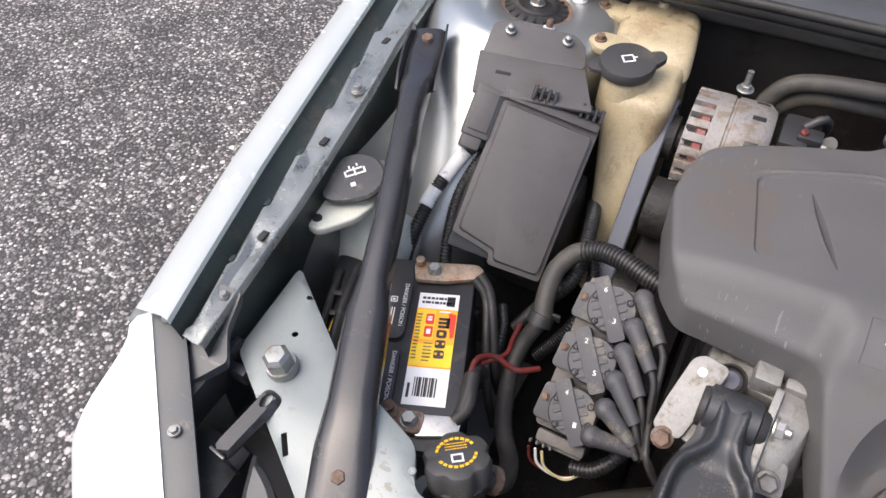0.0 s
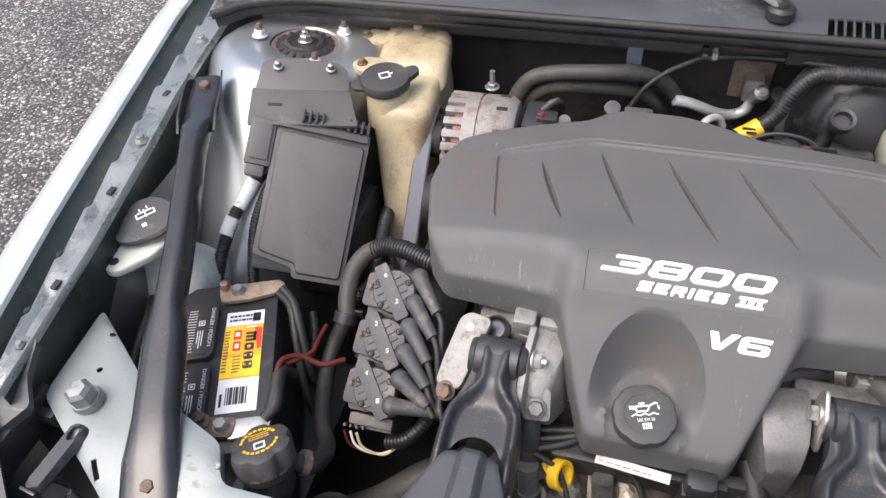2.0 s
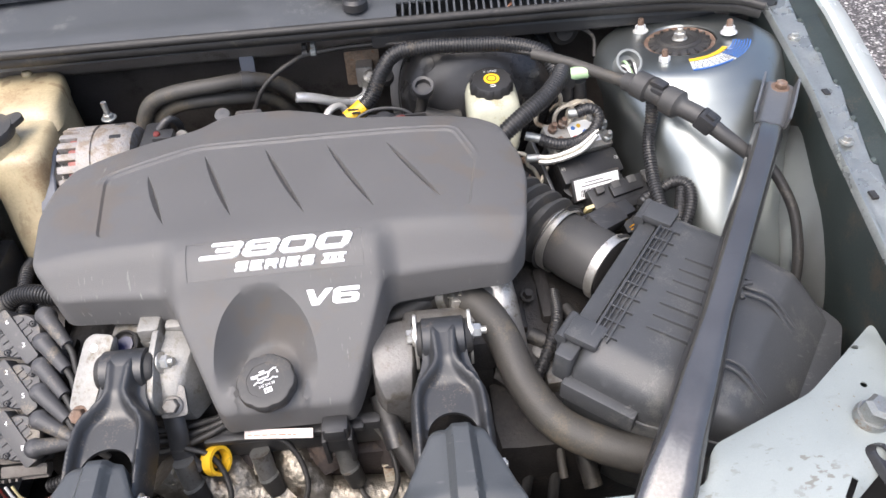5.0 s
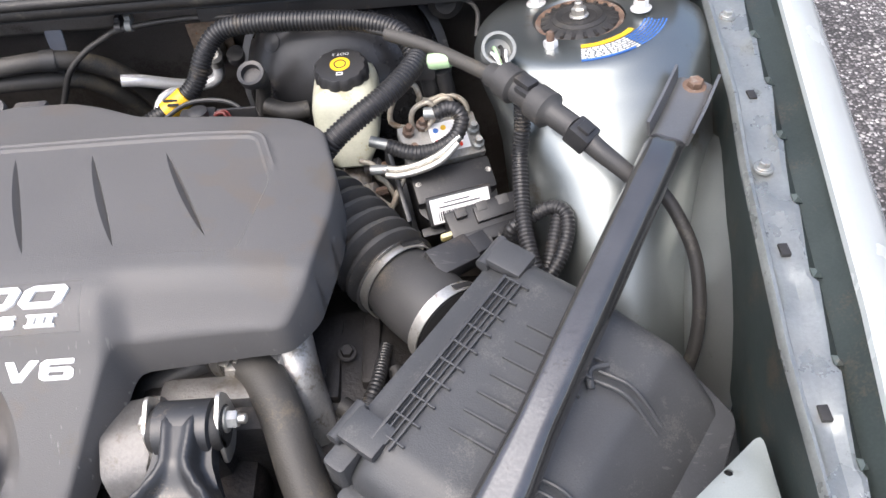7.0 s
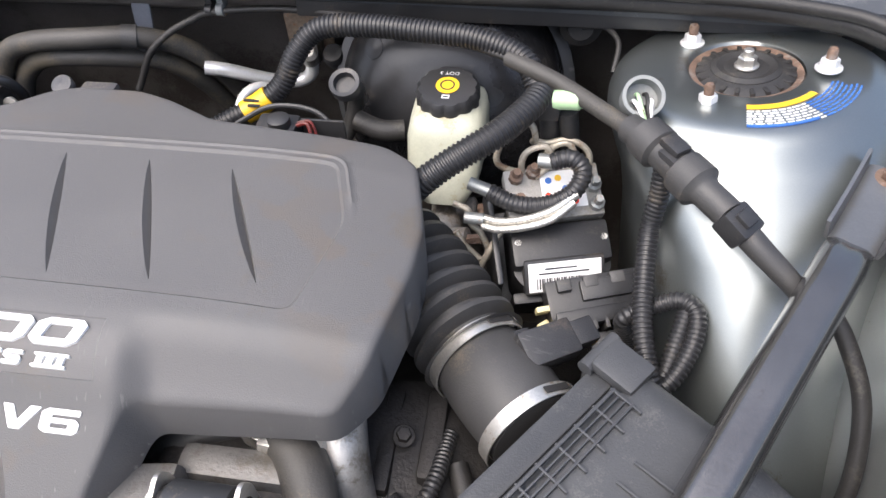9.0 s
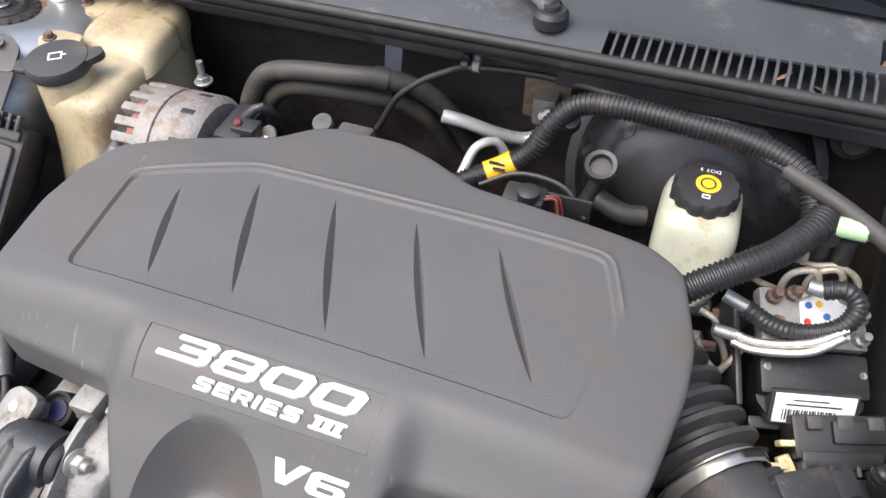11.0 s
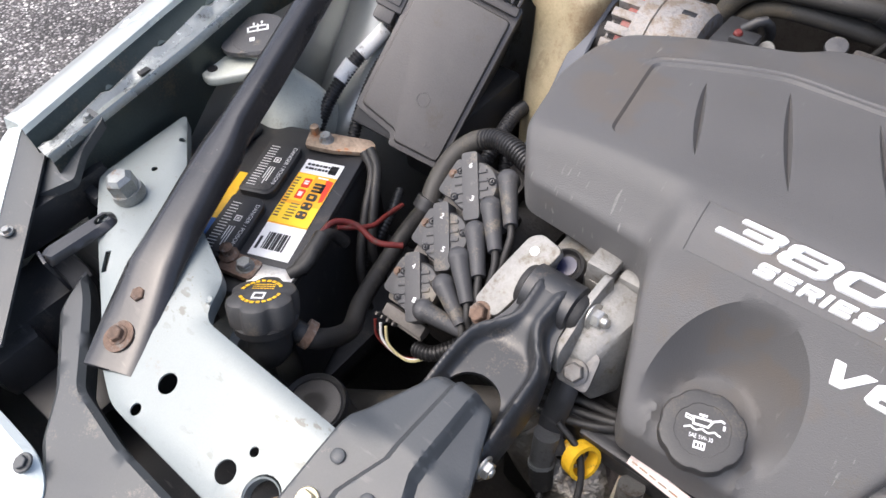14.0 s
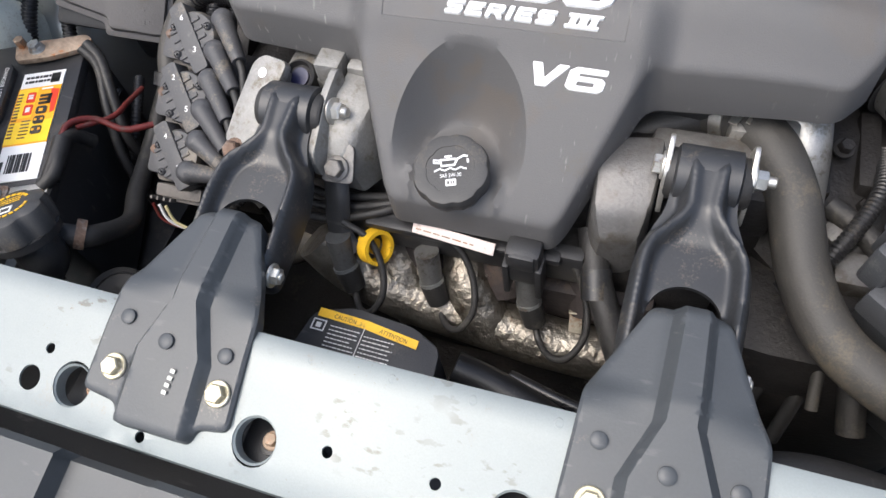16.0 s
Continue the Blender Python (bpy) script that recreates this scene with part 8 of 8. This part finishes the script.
t = thing("connector_block", "dusty black electrical connectors below the hydraulic unit", "connector", (0.46, -0.13, 0.70))
cn = axes((0.466, -0.128, 0.758), (0.95, 0.28, 0.05), (-0.05, -0.45, 0.9))
part("body", [box((0.0, 0.0, 0.0), (0.092, 0.040, 0.034), cn, 0.004), box((-0.006, -0.020, 0.004), (0.070, 0.016, 0.030), cn, 0.003)], "deepblack", t)
part("lever", box((0.012, 0.004, 0.018), (0.050, 0.020, 0.010), cn, 0.002), "deepblack", t)
part("end_plug", box((0.062, 0.012, 0.004), (0.030, 0.022, 0.022), cn, 0.003), "greyblack", t)
for i in range(8):
    part("rib", box((-0.040 + 0.0115 * i, -0.028, 0.004), (0.004, 0.012, 0.030), cn, 0.001), "greyblack", t)
for i in range(3):
    part("latch", box((-0.028 + 0.026 * i, 0.012, 0.020), (0.014, 0.012, 0.008), cn, 0.002), "greyblack", t)
part("side_plug", [box((0.006, -0.048, -0.006), (0.036, 0.026, 0.022), cn, 0.003)], "black", t)
part("lock", [box((-0.056, -0.014, 0.002), (0.012, 0.034, 0.010), cn @ pose(0, 0, 0, 0, 0, 20), 0.002), box((-0.048, -0.006, 0.008), (0.020, 0.006, 0.016), cn, 0.002), box((-0.060, -0.026, 0.004), (0.018, 0.006, 0.016), cn, 0.002)], "cream", t, "cream plastic lock tab")
part("copper_wires", [tube([cn @ V(-0.01, -0.055, 0.0), cn @ V(-0.002, -0.052, 0.006), cn @ V(0.012, -0.050, 0.0)], 0.0012, 6, 0.004), tube([cn @ V(-0.01, -0.058, 0.0), cn @ V(0.0, -0.056, 0.007), cn @ V(0.012, -0.052, 0.001)], 0.0012, 6, 0.004)], "orange", t)

# intake duct
t = thing("intake_duct", "black air intake tube with ribbed bellows and two hose clamps", "intake duct", (0.36, -0.23, 0.68))
A, B, C, D = V(0.302, -0.135, 0.772), V(0.360, -0.208, 0.765), V(0.370, -0.222, 0.764), V(0.410, -0.272, 0.768)
part("bellows", tube([V(0.262, -0.095, 0.775), A, B], 0.053, 34, wave=0.22, pitch=0.020), "greyblack", t, "ribbed rubber bellows")
part("sensor_tube", [tube([B - (C - B) * 0.5, C, C.lerp(D, 0.5), D, D + (D - C) * 0.25], lambda u: 0.0415 + 0.004 * math.sin(u * 3.1), 30, 0.01)], "greyblack", t)
part("sensor_plug", [box((0, 0, 0), (0.052, 0.034, 0.026), axes((0.424, -0.214, 0.793), (0.78, 0.5, -0.1), (0, -0.3, 1)), 0.004), box((0.034, 0, 0.002), (0.026, 0.024, 0.020), axes((0.424, -0.214, 0.793), (0.78, 0.5, -0.1), (0, -0.3, 1)), 0.003), box((-0.03, 0, -0.012), (0.05, 0.05, 0.018), axes((0.424, -0.214, 0.793), (0.78, 0.5, -0.1), (0, -0.3, 1)), 0.004)], "black", t)
for p, r in ((B.lerp(C, 0.45), 0.0470), (D + (D - C) * 0.16, 0.0475)):
    d = (D - B).normalized()
    cl = part("clamp", lathe([(r, -0.0065), (r + 0.0012, -0.0065), (r + 0.0012, 0.0065), (r, 0.0065), (r, -0.0065)], aim(p, d), 40, cap=False), "steel", t, "bright slotted hose clamp")
    side = d.cross(V(0, 0, 1)).normalized()
    for ang in (25, 62):
        q = Matrix.Rotation(radians(ang), 3, d) @ -side
        part("slot", box((0, 0, 0), (0.0065, 0.026, 0.0012), axes(p + q * (r + 0.0014), d, q), 0.0005), "rubber", cl)
part("clamp_screw", [*hexbolt(aim((0.386, -0.190, 0.784), (0.5, -0.1, 0.9)), 0.0055, 0.008, 1.2), box((0.380, -0.192, 0.777), (0.018, 0.014, 0.012), None, 0.003)], "steel", t)

# air filter box
fb = axes((0.470, -0.384, 0.813), (0.62, 0.78, 0.02), (-0.03, -0.10, 1))
t = thing("air_filter_box", "dusty black plastic air filter housing with ribbed lid and clips", "air filter box", (0.50, -0.42, 0.60))
lidp = [(-0.146, 0.072), (0.130, 0.072), (0.134, -0.010), (0.134, -0.118), (0.112, -0.172), (0.000, -0.192), (-0.104, -0.172), (-0.148, -0.020)]


def lid_z(x, y, g):
    z = ramp(y, [(-0.19, -0.075), (-0.15, -0.040), (-0.10, -0.002), (-0.02, 0.012), (0.05, 0.014), (0.075, 0.008)])
    z -= 0.020 * ease((abs(x) - 0.104) / 0.05)
    if g < 0.012:
        z -= 0.012 * (1 - g / 0.012) ** 2
    return z


part("lid", moved(sheet(rounded(lidp, 0.012, 4), lid_z, (), 0.006, 0.003, lambda x, y: -0.050 if y > -0.10 else -0.085), fb), "filterlid", t, angle=55)
part("base", [moved(prism(rounded([(x * 1.02, y * 1.03) for x, y in lidp], 0.012, 4), -0.20, -0.048, None, 0.004, ), fb), moved(box((-0.150, 0.03, -0.045), (0.020, 0.09, 0.03), None, 0.004), fb)], "filterlid", t)
part("flange", moved(prism(rounded([(-0.150, 0.092), (0.134, 0.092), (0.134, 0.070), (-0.150, 0.070)], 0.004, 2), -0.040, 0.004, None, 0.003), fb), "filterlid", t)
rail = [box((-0.012, 0.064, 0.0160), (0.205, 0.003, 0.005), fb, 0.001), box((-0.012, 0.046, 0.0165), (0.205, 0.0022, 0.004), fb, 0.0008), box((-0.012, 0.052, 0.0160), (0.200, 0.0016, 0.003), fb, 0.0005), box((-0.012, 0.058, 0.0160), (0.200, 0.0016, 0.003), fb, 0.0005)]
rail += [box((-0.105 + 0.0215 * k, 0.052, 0.0160), (0.0022, 0.030, 0.004), fb, 0.0008) for k in range(10)]
part("ladder_rib", rail, "filterlid", t)
for k in range(7):
    x = -0.066 + 0.0205 * k
    part("fin", [prism([(-0.0011, 0.030), (0.0011, 0.030), (0.0016, -0.046), (-0.0016, -0.046)], 0.0, 0.0058, fb @ axes((x, -0.012, 0.0105), (1, 0.06, 0), (0, 0.02, 1)), 0.0006)], "filterlid", t)
for x in (-0.112, 0.112):
    part("clip", [box((x, 0.072, 0.012), (0.034, 0.040, 0.012), fb, 0.004), tube([fb @ V(x - 0.020, 0.094, 0.008), fb @ V(x + 0.020, 0.094, 0.008)], 0.007, 12), box((x, 0.096, -0.016), (0.026, 0.008, 0.040), fb, 0.003)], "filterlid", t)
for x in (-0.072, 0.042):
    part("latch", [tube([fb @ V(x, -0.060, 0.010), fb @ V(x + 0.004, -0.090, 0.006), fb @ V(x, -0.125, -0.022)], 0.0022, 8, 0.005), tube([fb @ V(x + 0.010, -0.058, 0.010), fb @ V(x + 0.014, -0.090, 0.006), fb @ V(x + 0.010, -0.125, -0.022)], 0.0022, 8, 0.005), tube([fb @ V(x - 0.010, -0.062, 0.011), fb @ V(x + 0.004, -0.052, 0.014), fb @ V(x + 0.020, -0.062, 0.011)], 0.0035, 8, 0.005)], "filterlid", t)

# upper radiator hose on the driver side
t = thing("upper_radiator_hose", "thick faded brown-black radiator hose with a spring clamp", "radiator hose", (0.27, -0.42, 0.66))
hs = [(0.175, -0.300, 0.772), (0.205, -0.312, 0.782), (0.232, -0.335, 0.785), (0.256, -0.380, 0.775), (0.276, -0.435, 0.748), (0.305, -0.482, 0.735), (0.350, -0.512, 0.728), (0.410, -0.536, 0.722), (0.47, -0.565, 0.71), (0.50, -0.60, 0.69)]
part("hose", tube(hs, 0.0215, 22), "hose", t)
cl = part("clamp", [tube([V(0.190, -0.306, 0.777), V(0.200, -0.310, 0.781)], 0.0232, 24, 0.003)], "steel", t, "bright spring hose clamp")
part("tang", [box((0, 0, 0), (0.008, 0.036, 0.002), axes((0.205, -0.318, 0.804), (0.9, -0.4, 0), (0.1, -0.2, 1)), 0.0006), box((0.010, 0.004, 0), (0.004, 0.030, 0.002), axes((0.205, -0.318, 0.804), (0.9, -0.4, 0), (0.1, -0.2, 1)), 0.0006)], "steel", cl)
part("coolant_elbow", tube([(0.08, -0.33, 0.74), (0.12, -0.325, 0.76), (0.17, -0.305, 0.772)], 0.019, 18), "greyblack", t)
t = thing("lower_driver_hose", "black lower hoses and pipes in front of the transaxle", "hose", (0.33, -0.55, 0.60))
part("hose", tube([(0.24, -0.60, 0.70), (0.29, -0.585, 0.70), (0.34, -0.582, 0.695), (0.42, -0.59, 0.69)], 0.016, 16), "rubber", t)
part("hose", tube([(0.33, -0.42, 0.66), (0.34, -0.47, 0.67), (0.35, -0.52, 0.64)], 0.012, 14), "rubber", t)
part("hose", tube([(0.31, -0.40, 0.68), (0.335, -0.36, 0.70), (0.345, -0.32, 0.70)], 0.012, 14), "rubber", t)
part("hose", tube([(0.30, -0.34, 0.72), (0.34, -0.37, 0.715), (0.372, -0.41, 0.70), (0.38, -0.46, 0.67)], 0.011, 14), "rubber", t)
part("hose", tube([(0.355, -0.30, 0.72), (0.372, -0.345, 0.715), (0.385, -0.40, 0.69), (0.41, -0.44, 0.66)], 0.010, 14), "rubber", t)
part("conduit", tube([(0.27, -0.42, 0.69), (0.30, -0.40, 0.715), (0.335, -0.335, 0.735), (0.345, -0.27, 0.72)], 0.008, 12, wave=0.13), "loom", t)
part("taped_loom", tube([(0.100, -0.42, 0.735), (0.112, -0.455, 0.715), (0.132, -0.49, 0.692), (0.158, -0.53, 0.66)], 0.013, 14), "rubber", t)
part("tape", tube([(0.111, -0.452, 0.717), (0.117, -0.475, 0.703)], 0.0142, 14), "loom", t)

# heater hoses and pipes along the firewall
t = thing("heater_hoses", "pair of dull brown-black heater hoses along the firewall", "heater hose", (-0.12, 0.12, 0.78))
part("hose", tube([(-0.268, 0.072, 0.76), (-0.267, 0.080, 0.800), (-0.258, 0.090, 0.830), (-0.238, 0.095, 0.855), (-0.200, 0.096, 0.868), (-0.133, 0.102, 0.872), (-0.085, 0.120, 0.865), (-0.050, 0.138, 0.846), (-0.028, 0.150, 0.824), (-0.010, 0.168, 0.785), (0.006, 0.185, 0.73)], 0.0125, 16), "hose", t)
part("hose", tube([(-0.255, 0.092, 0.78), (-0.240, 0.100, 0.815), (-0.210, 0.104, 0.838), (-0.159, 0.106, 0.843), (-0.110, 0.118, 0.836), (-0.075, 0.136, 0.822), (-0.054, 0.150, 0.800), (-0.036, 0.165, 0.765), (-0.022, 0.18, 0.72)], 0.0120, 16), "hose", t)
part("clip", [tube([(-0.098, 0.115, 0.868), (-0.082, 0.121, 0.864)], 0.0145, 16, 0.004), box((-0.089, 0.128, 0.838), (0.018, 0.006, 0.034), None, 0.002)], "greyblack", t)
part("tab", prism(rounded([(-0.011, -0.03), (0.011, -0.03), (0.012, 0.016), (0.006, 0.028), (-0.006, 0.028), (-0.012, 0.016)], 0.004, 3), 0, 0.003, axes((-0.090, 0.160, 0.868), (1, 0, 0), (0, -0.9, 0.3)), 0.001), "belt", t, "blue-grey metal tab with a hole")
t = thing("coolant_pipe", "bright aluminium pipe with fittings on the firewall", "pipe", (0.05, 0.18, 0.74))
part("pipe", [tube([(-0.020, 0.140, 0.812), (0.004, 0.148, 0.804), (0.045, 0.172, 0.776), (0.075, 0.190, 0.762), (0.096, 0.195, 0.772), (0.10, 0.196, 0.80)], 0.0088, 14), tube([(0.02, 0.10, 0.76), (0.03, 0.125, 0.785), (0.05, 0.145, 0.785), (0.062, 0.15, 0.765)], 0.0062, 12)], "brightalu", t)
part("valve", [box((0.098, 0.205, 0.808), (0.030, 0.030, 0.040), pose(0, 0, 0), 0.005), lathe([(0.012, 0), (0.012, 0.03), (0.007, 0.034)], aim((0.102, 0.188, 0.80), (0.2, -0.6, 0.7)), 16)], "alu", t)
part("plate", box((0.095, 0.222, 0.815), (0.062, 0.006, 0.075), None, 0.003), "copper", t, "tan metal fitting plate")
part("cap", lathe([(0.014, 0), (0.015, 0.012), (0.012, 0.018), (0.0, 0.019)], aim((0.135, 0.19, 0.80), (0, -0.6, 1)), 18), "black", t)

t = thing("hood_cable", "thin black cable arching along the firewall with clips", "cable", (0.0, 0.14, 0.84))
part("cable", tube([(-0.092, 0.098, 0.805), (-0.085, 0.102, 0.817), (-0.066, 0.110, 0.850), (-0.039, 0.120, 0.872), (-0.010, 0.130, 0.885), (0.014, 0.138, 0.891), (0.10, 0.141, 0.897), (0.20, 0.118, 0.904), (0.30, 0.080, 0.909), (0.375, 0.044, 0.908)], 0.0042, 10), "rubber", t)
part("sheath", tube([(0.365, 0.049, 0.908), (0.415, 0.016, 0.906), (0.465, -0.030, 0.905), (0.488, -0.056, 0.907)], 0.0085, 12), "hose", t)
for x, y, z in ((0.010, 0.141, 0.892), (0.024, 0.141, 0.893)):
    part("clip", [lathe([(0.0075, -0.004), (0.0075, 0.004), (0.004, 0.005)], aim((x, y, z), (1, 0, 0)), 12), box((x, y + 0.008, z + 0.006), (0.008, 0.014, 0.014), None, 0.002)], "black" if x < 0.02 else "greyconn", t)

t = thing("main_loom", "thick black corrugated loom with a yellow tag", "wiring loom", (0.25, 0.07, 0.80))
part("conduit", tube([(0.02, 0.005, 0.812), (0.055, 0.030, 0.822), (0.084, 0.047, 0.831), (0.112, 0.062, 0.850), (0.132, 0.078, 0.884), (0.158, 0.090, 0.906), (0.205, 0.090, 0.912), (0.270, 0.082, 0.914), (0.330, 0.072, 0.914), (0.378, 0.052, 0.908), (0.396, 0.028, 0.890), (0.400, 0.008, 0.870)], 0.0125, 16, wave=0.12, pitch=0.0048), "loom", t)
part("tag", tube([V(0.070, 0.039, 0.826), V(0.084, 0.047, 0.831), V(0.098, 0.054, 0.839)], 0.0138, 16), "yellow", t, "yellow tape tag with dark print")
part("tag_print", [box((0.082, 0.040, 0.8435), (0.018, 0.004, 0.0012), pose(0, 0, 0), 0.0003), box((0.086, 0.034, 0.841), (0.014, 0.004, 0.0012), pose(0, 0, 0), 0.0003)], "black", t)
part("branch", tube([(0.402, 0.004, 0.902), (0.390, -0.020, 0.900), (0.366, -0.050, 0.894), (0.335, -0.072, 0.884), (0.305, -0.088, 0.868), (0.28, -0.098, 0.845)], 0.0135, 16, wave=0.12, pitch=0.0048), "loom", t)
part("junction", [box((0.406, 0.004, 0.890), (0.030, 0.030, 0.026), pose(0, 0, 0), 0.006), tube([(0.41, 0.004, 0.885), (0.414, 0.01, 0.84), (0.42, 0.03, 0.76)], 0.011, 12), tube([(0.428, 0.0, 0.885), (0.434, 0.004, 0.84), (0.44, 0.02, 0.76)], 0.010, 12)], "black", t)
part("green_plug", [tube([(0.414, -0.002, 0.898), (0.438, -0.006, 0.902)], 0.0095, 16, 0.004), tube([(0.436, -0.006, 0.902), (0.443, -0.007, 0.903)], 0.0078, 14, 0.003)], "green", t, "pale green plug")
t = thing("throttle_sensor", "black sensor plug with red wires behind the cover", "sensor", (0.13, -0.01, 0.82))
part("body", [box((0.125, 0.0, 0.838), (0.045, 0.03, 0.022), pose(0, 0, 0), 0.005), lathe([(0.012, 0), (0.012, 0.012), (0.008, 0.014)], pose(0.130, -0.006, 0.846), 16), box((0.150, 0.012, 0.825), (0.09, 0.004, 0.04), pose(0, 0, 0), 0.002), tube([(0.07, 0.015, 0.83), (0.11, 0.03, 0.845), (0.16, 0.028, 0.842), (0.19, 0.01, 0.82)], 0.003, 8)], "black", t)
part("wires", [tube([(0.146, -0.002, 0.846), (0.158, 0.0, 0.848), (0.164, -0.01, 0.835)], 0.0022, 8, 0.004), tube([(0.146, 0.003, 0.846), (0.160, 0.005, 0.847), (0.168, -0.004, 0.832)], 0.0018, 8, 0.004)], "redwire", t)
t = thing("cover_stud", "round grey rubber stud at the rear of the cover", "stud", (-0.105, 0.012, 0.85))
part("stud", [lathe([(0.011, 0), (0.012, 0.006), (0.011, 0.009), (0.0, 0.011)], aim((-0.108, 0.004, 0.874), (0, -0.5, 1)), 18), box((-0.072, 0.006, 0.868), (0.04, 0.022, 0.016), None, 0.004)], "coil", t)

# harness connectors over the driver's tower
t = thing("harness_connector", "chain of dark grey harness connectors and sleeves", "connector", (0.54, -0.12, 0.85))
line = [V(0.482, -0.050, 0.908), V(0.500, -0.073, 0.912), V(0.530, -0.112, 0.912), V(0.556, -0.147, 0.906), V(0.584, -0.172, 0.890), V(0.612, -0.192, 0.872)]
d1 = (line[2] - line[1]).normalized()
ln = aim(line[1], line[3] - line[1])
part("sleeve", [tube([line[0], line[1]], 0.0135, 16, 0.005), lathe([(0.0135, -0.014), (0.0190, -0.011), (0.0195, 0.010), (0.0150, 0.013), (0.0150, 0.036), (0.0195, 0.039), (0.0200, 0.060), (0.0150, 0.064), (0.0130, 0.068), (0.0128, 0.096)], ln, 24)], "greyblack", t, angle=28)
part("tab", [box((0.0, 0.016, 0.024), (0.016, 0.008, 0.022), ln, 0.002), box((0.016, 0.0, 0.024), (0.006, 0.014, 0.022), ln, 0.002)], "black", t)
part("coupler", [box((0, 0, 0), (0.036, 0.026, 0.024), axes(line[1].lerp(line[2], 0.72), d1, (0, 0, 1)), 0.005), box((0, 0, 0), (0.026, 0.027, 0.022), axes(line[3] + V(0.008, -0.008, -0.004), (line[4] - line[3]), (0, 0, 1)), 0.004), box((0, 0, 0.012), (0.014, 0.014, 0.006), axes(line[3] + V(0.008, -0.008, -0.004), (line[4] - line[3]), (0, 0, 1)), 0.002)], "black", t)
part("boot", tube([line[3], line[3].lerp(line[4], 0.5), line[4], line[5], V(0.625, -0.205, 0.858)], lambda u: 0.0115 - 0.0035 * u, 14, 0.006), "greyblack", t)
part("conduit", tube([line[1] + V(0.012, -0.012, -0.012), (0.512, -0.095, 0.87), (0.508, -0.110, 0.84), (0.506, -0.150, 0.815), (0.506, -0.190, 0.80), (0.512, -0.225, 0.785), (0.520, -0.236, 0.77)], 0.0095, 12, wave=0.13), "loom", t)
part("conduit", tube([cn @ V(0.03, -0.050, -0.004), (0.492, -0.168, 0.780), (0.515, -0.162, 0.795), (0.538, -0.160, 0.806), (0.552, -0.172, 0.806), (0.550, -0.196, 0.795), (0.536, -0.222, 0.78), (0.520, -0.236, 0.77)], 0.0085, 12, wave=0.13), "loom", t)
part("conduit", tube([(0.545, -0.168, 0.800), (0.536, -0.195, 0.788), (0.524, -0.225, 0.772), (0.50, -0.245, 0.76), (0.46, -0.25, 0.74)], 0.0085, 12, wave=0.13), "loom", t)
t = thing("ring_plug", "round grey open connector with coloured wires on the tower", "connector", (0.494, -0.012, 0.905))
rp = aim((0.492, -0.014, 0.912), (0.10, -0.62, 0.85))
part("shell", lathe([(0.012, -0.020), (0.0165, -0.012), (0.0185, -0.006), (0.0185, 0.006), (0.0195, 0.007), (0.0195, 0.013), (0.0160, 0.013), (0.0155, 0.0), (0.0, -0.003)], rp, 30), "greyconn", t)
for k, c in enumerate(("white", "rubber", "green", "white", "redwire", "rubber")):
    a = k * 1.05
    part("lead", tube([rp @ V(0.007 * math.cos(a), 0.007 * math.sin(a), -0.003), rp @ V(0.008 * math.cos(a), 0.006 * math.sin(a) - 0.003, 0.008), rp @ V(0.005 * math.cos(a), -0.013, 0.014), (0.502, -0.045, 0.895)], 0.0019, 6, 0.004), c, t)
t = thing("grommet", "black rubber firewall grommet with a thin bent pipe", "grommet", (0.44, 0.17, 0.86))
part("rubber", lathe([(0.024, 0), (0.024, 0.006), (0.016, 0.010), (0.014, 0.016), (0, 0.016)], aim((0.438, 0.165, 0.880), (0, -1, 0.2)), 24), "rubber", t)
part("pipe", tube([(0.440, 0.150, 0.884), (0.462, 0.140, 0.892), (0.478, 0.12, 0.886), (0.474, 0.09, 0.868)], 0.003, 8), "rubber", t)
t = thing("drain_hose", "black hose curving down the tower front", "hose", (0.66, -0.24, 0.60))
part("hose", tube([(0.632, -0.190, 0.865), (0.655, -0.212, 0.84), (0.674, -0.248, 0.80), (0.676, -0.290, 0.74), (0.66, -0.32, 0.68), (0.63, -0.335, 0.62)], 0.0072, 12), "rubber", t)

# warning label round the driver's strut mount
dm = axes((0.597, 0.056, 0.9038), (1, 0, 0.10), (-0.10, 0.10, 1))


def arc(r0, r1, a0, a1, m, z=0.0006, n=14):
    ring = [(r1 * math.cos(a0 + (a1 - a0) * k / n), r1 * math.sin(a0 + (a1 - a0) * k / n)) for k in range(n + 1)] + [(r0 * math.cos(a1 - (a1 - a0) * k / n), r0 * math.sin(a1 - (a1 - a0) * k / n)) for k in range(n + 1)]
    return prism(ring, 0, z, m, 0)


t = thing("tower_label", "faded curved warning label in yellow, white and blue", "label", (0.62, 0.0, 0.905))
R = radians
def lower(r):
    return dm @ pose(0, 0, -ramp(r, [(0.057, 0.0), (0.104, 0.001), (0.116, 0.004), (0.127, 0.013)]))


part("yellow_band", arc(0.066, 0.0725, R(-98), R(-42), lower(0.07)), "yellow", t)
for j in range(7):
    r = 0.0755 + 0.0040 * j
    a0 = -98.0
    k = 0
    while a0 < -22:
        w = (4.5, 2.5, 5.5, 3.2)[(k + j * 3) % 4]
        part("print", arc(r, r + 0.0018, R(a0), R(min(a0 + w, -20)), lower(r), 0.0006, 3), "blue" if a0 > -60 else "tape", t)
        a0 += w + 1.2
        k += 1
part("blue_band", arc(0.0985, 0.1015, R(-98), R(-62), lower(0.1005), 0.0014), "blue", t)
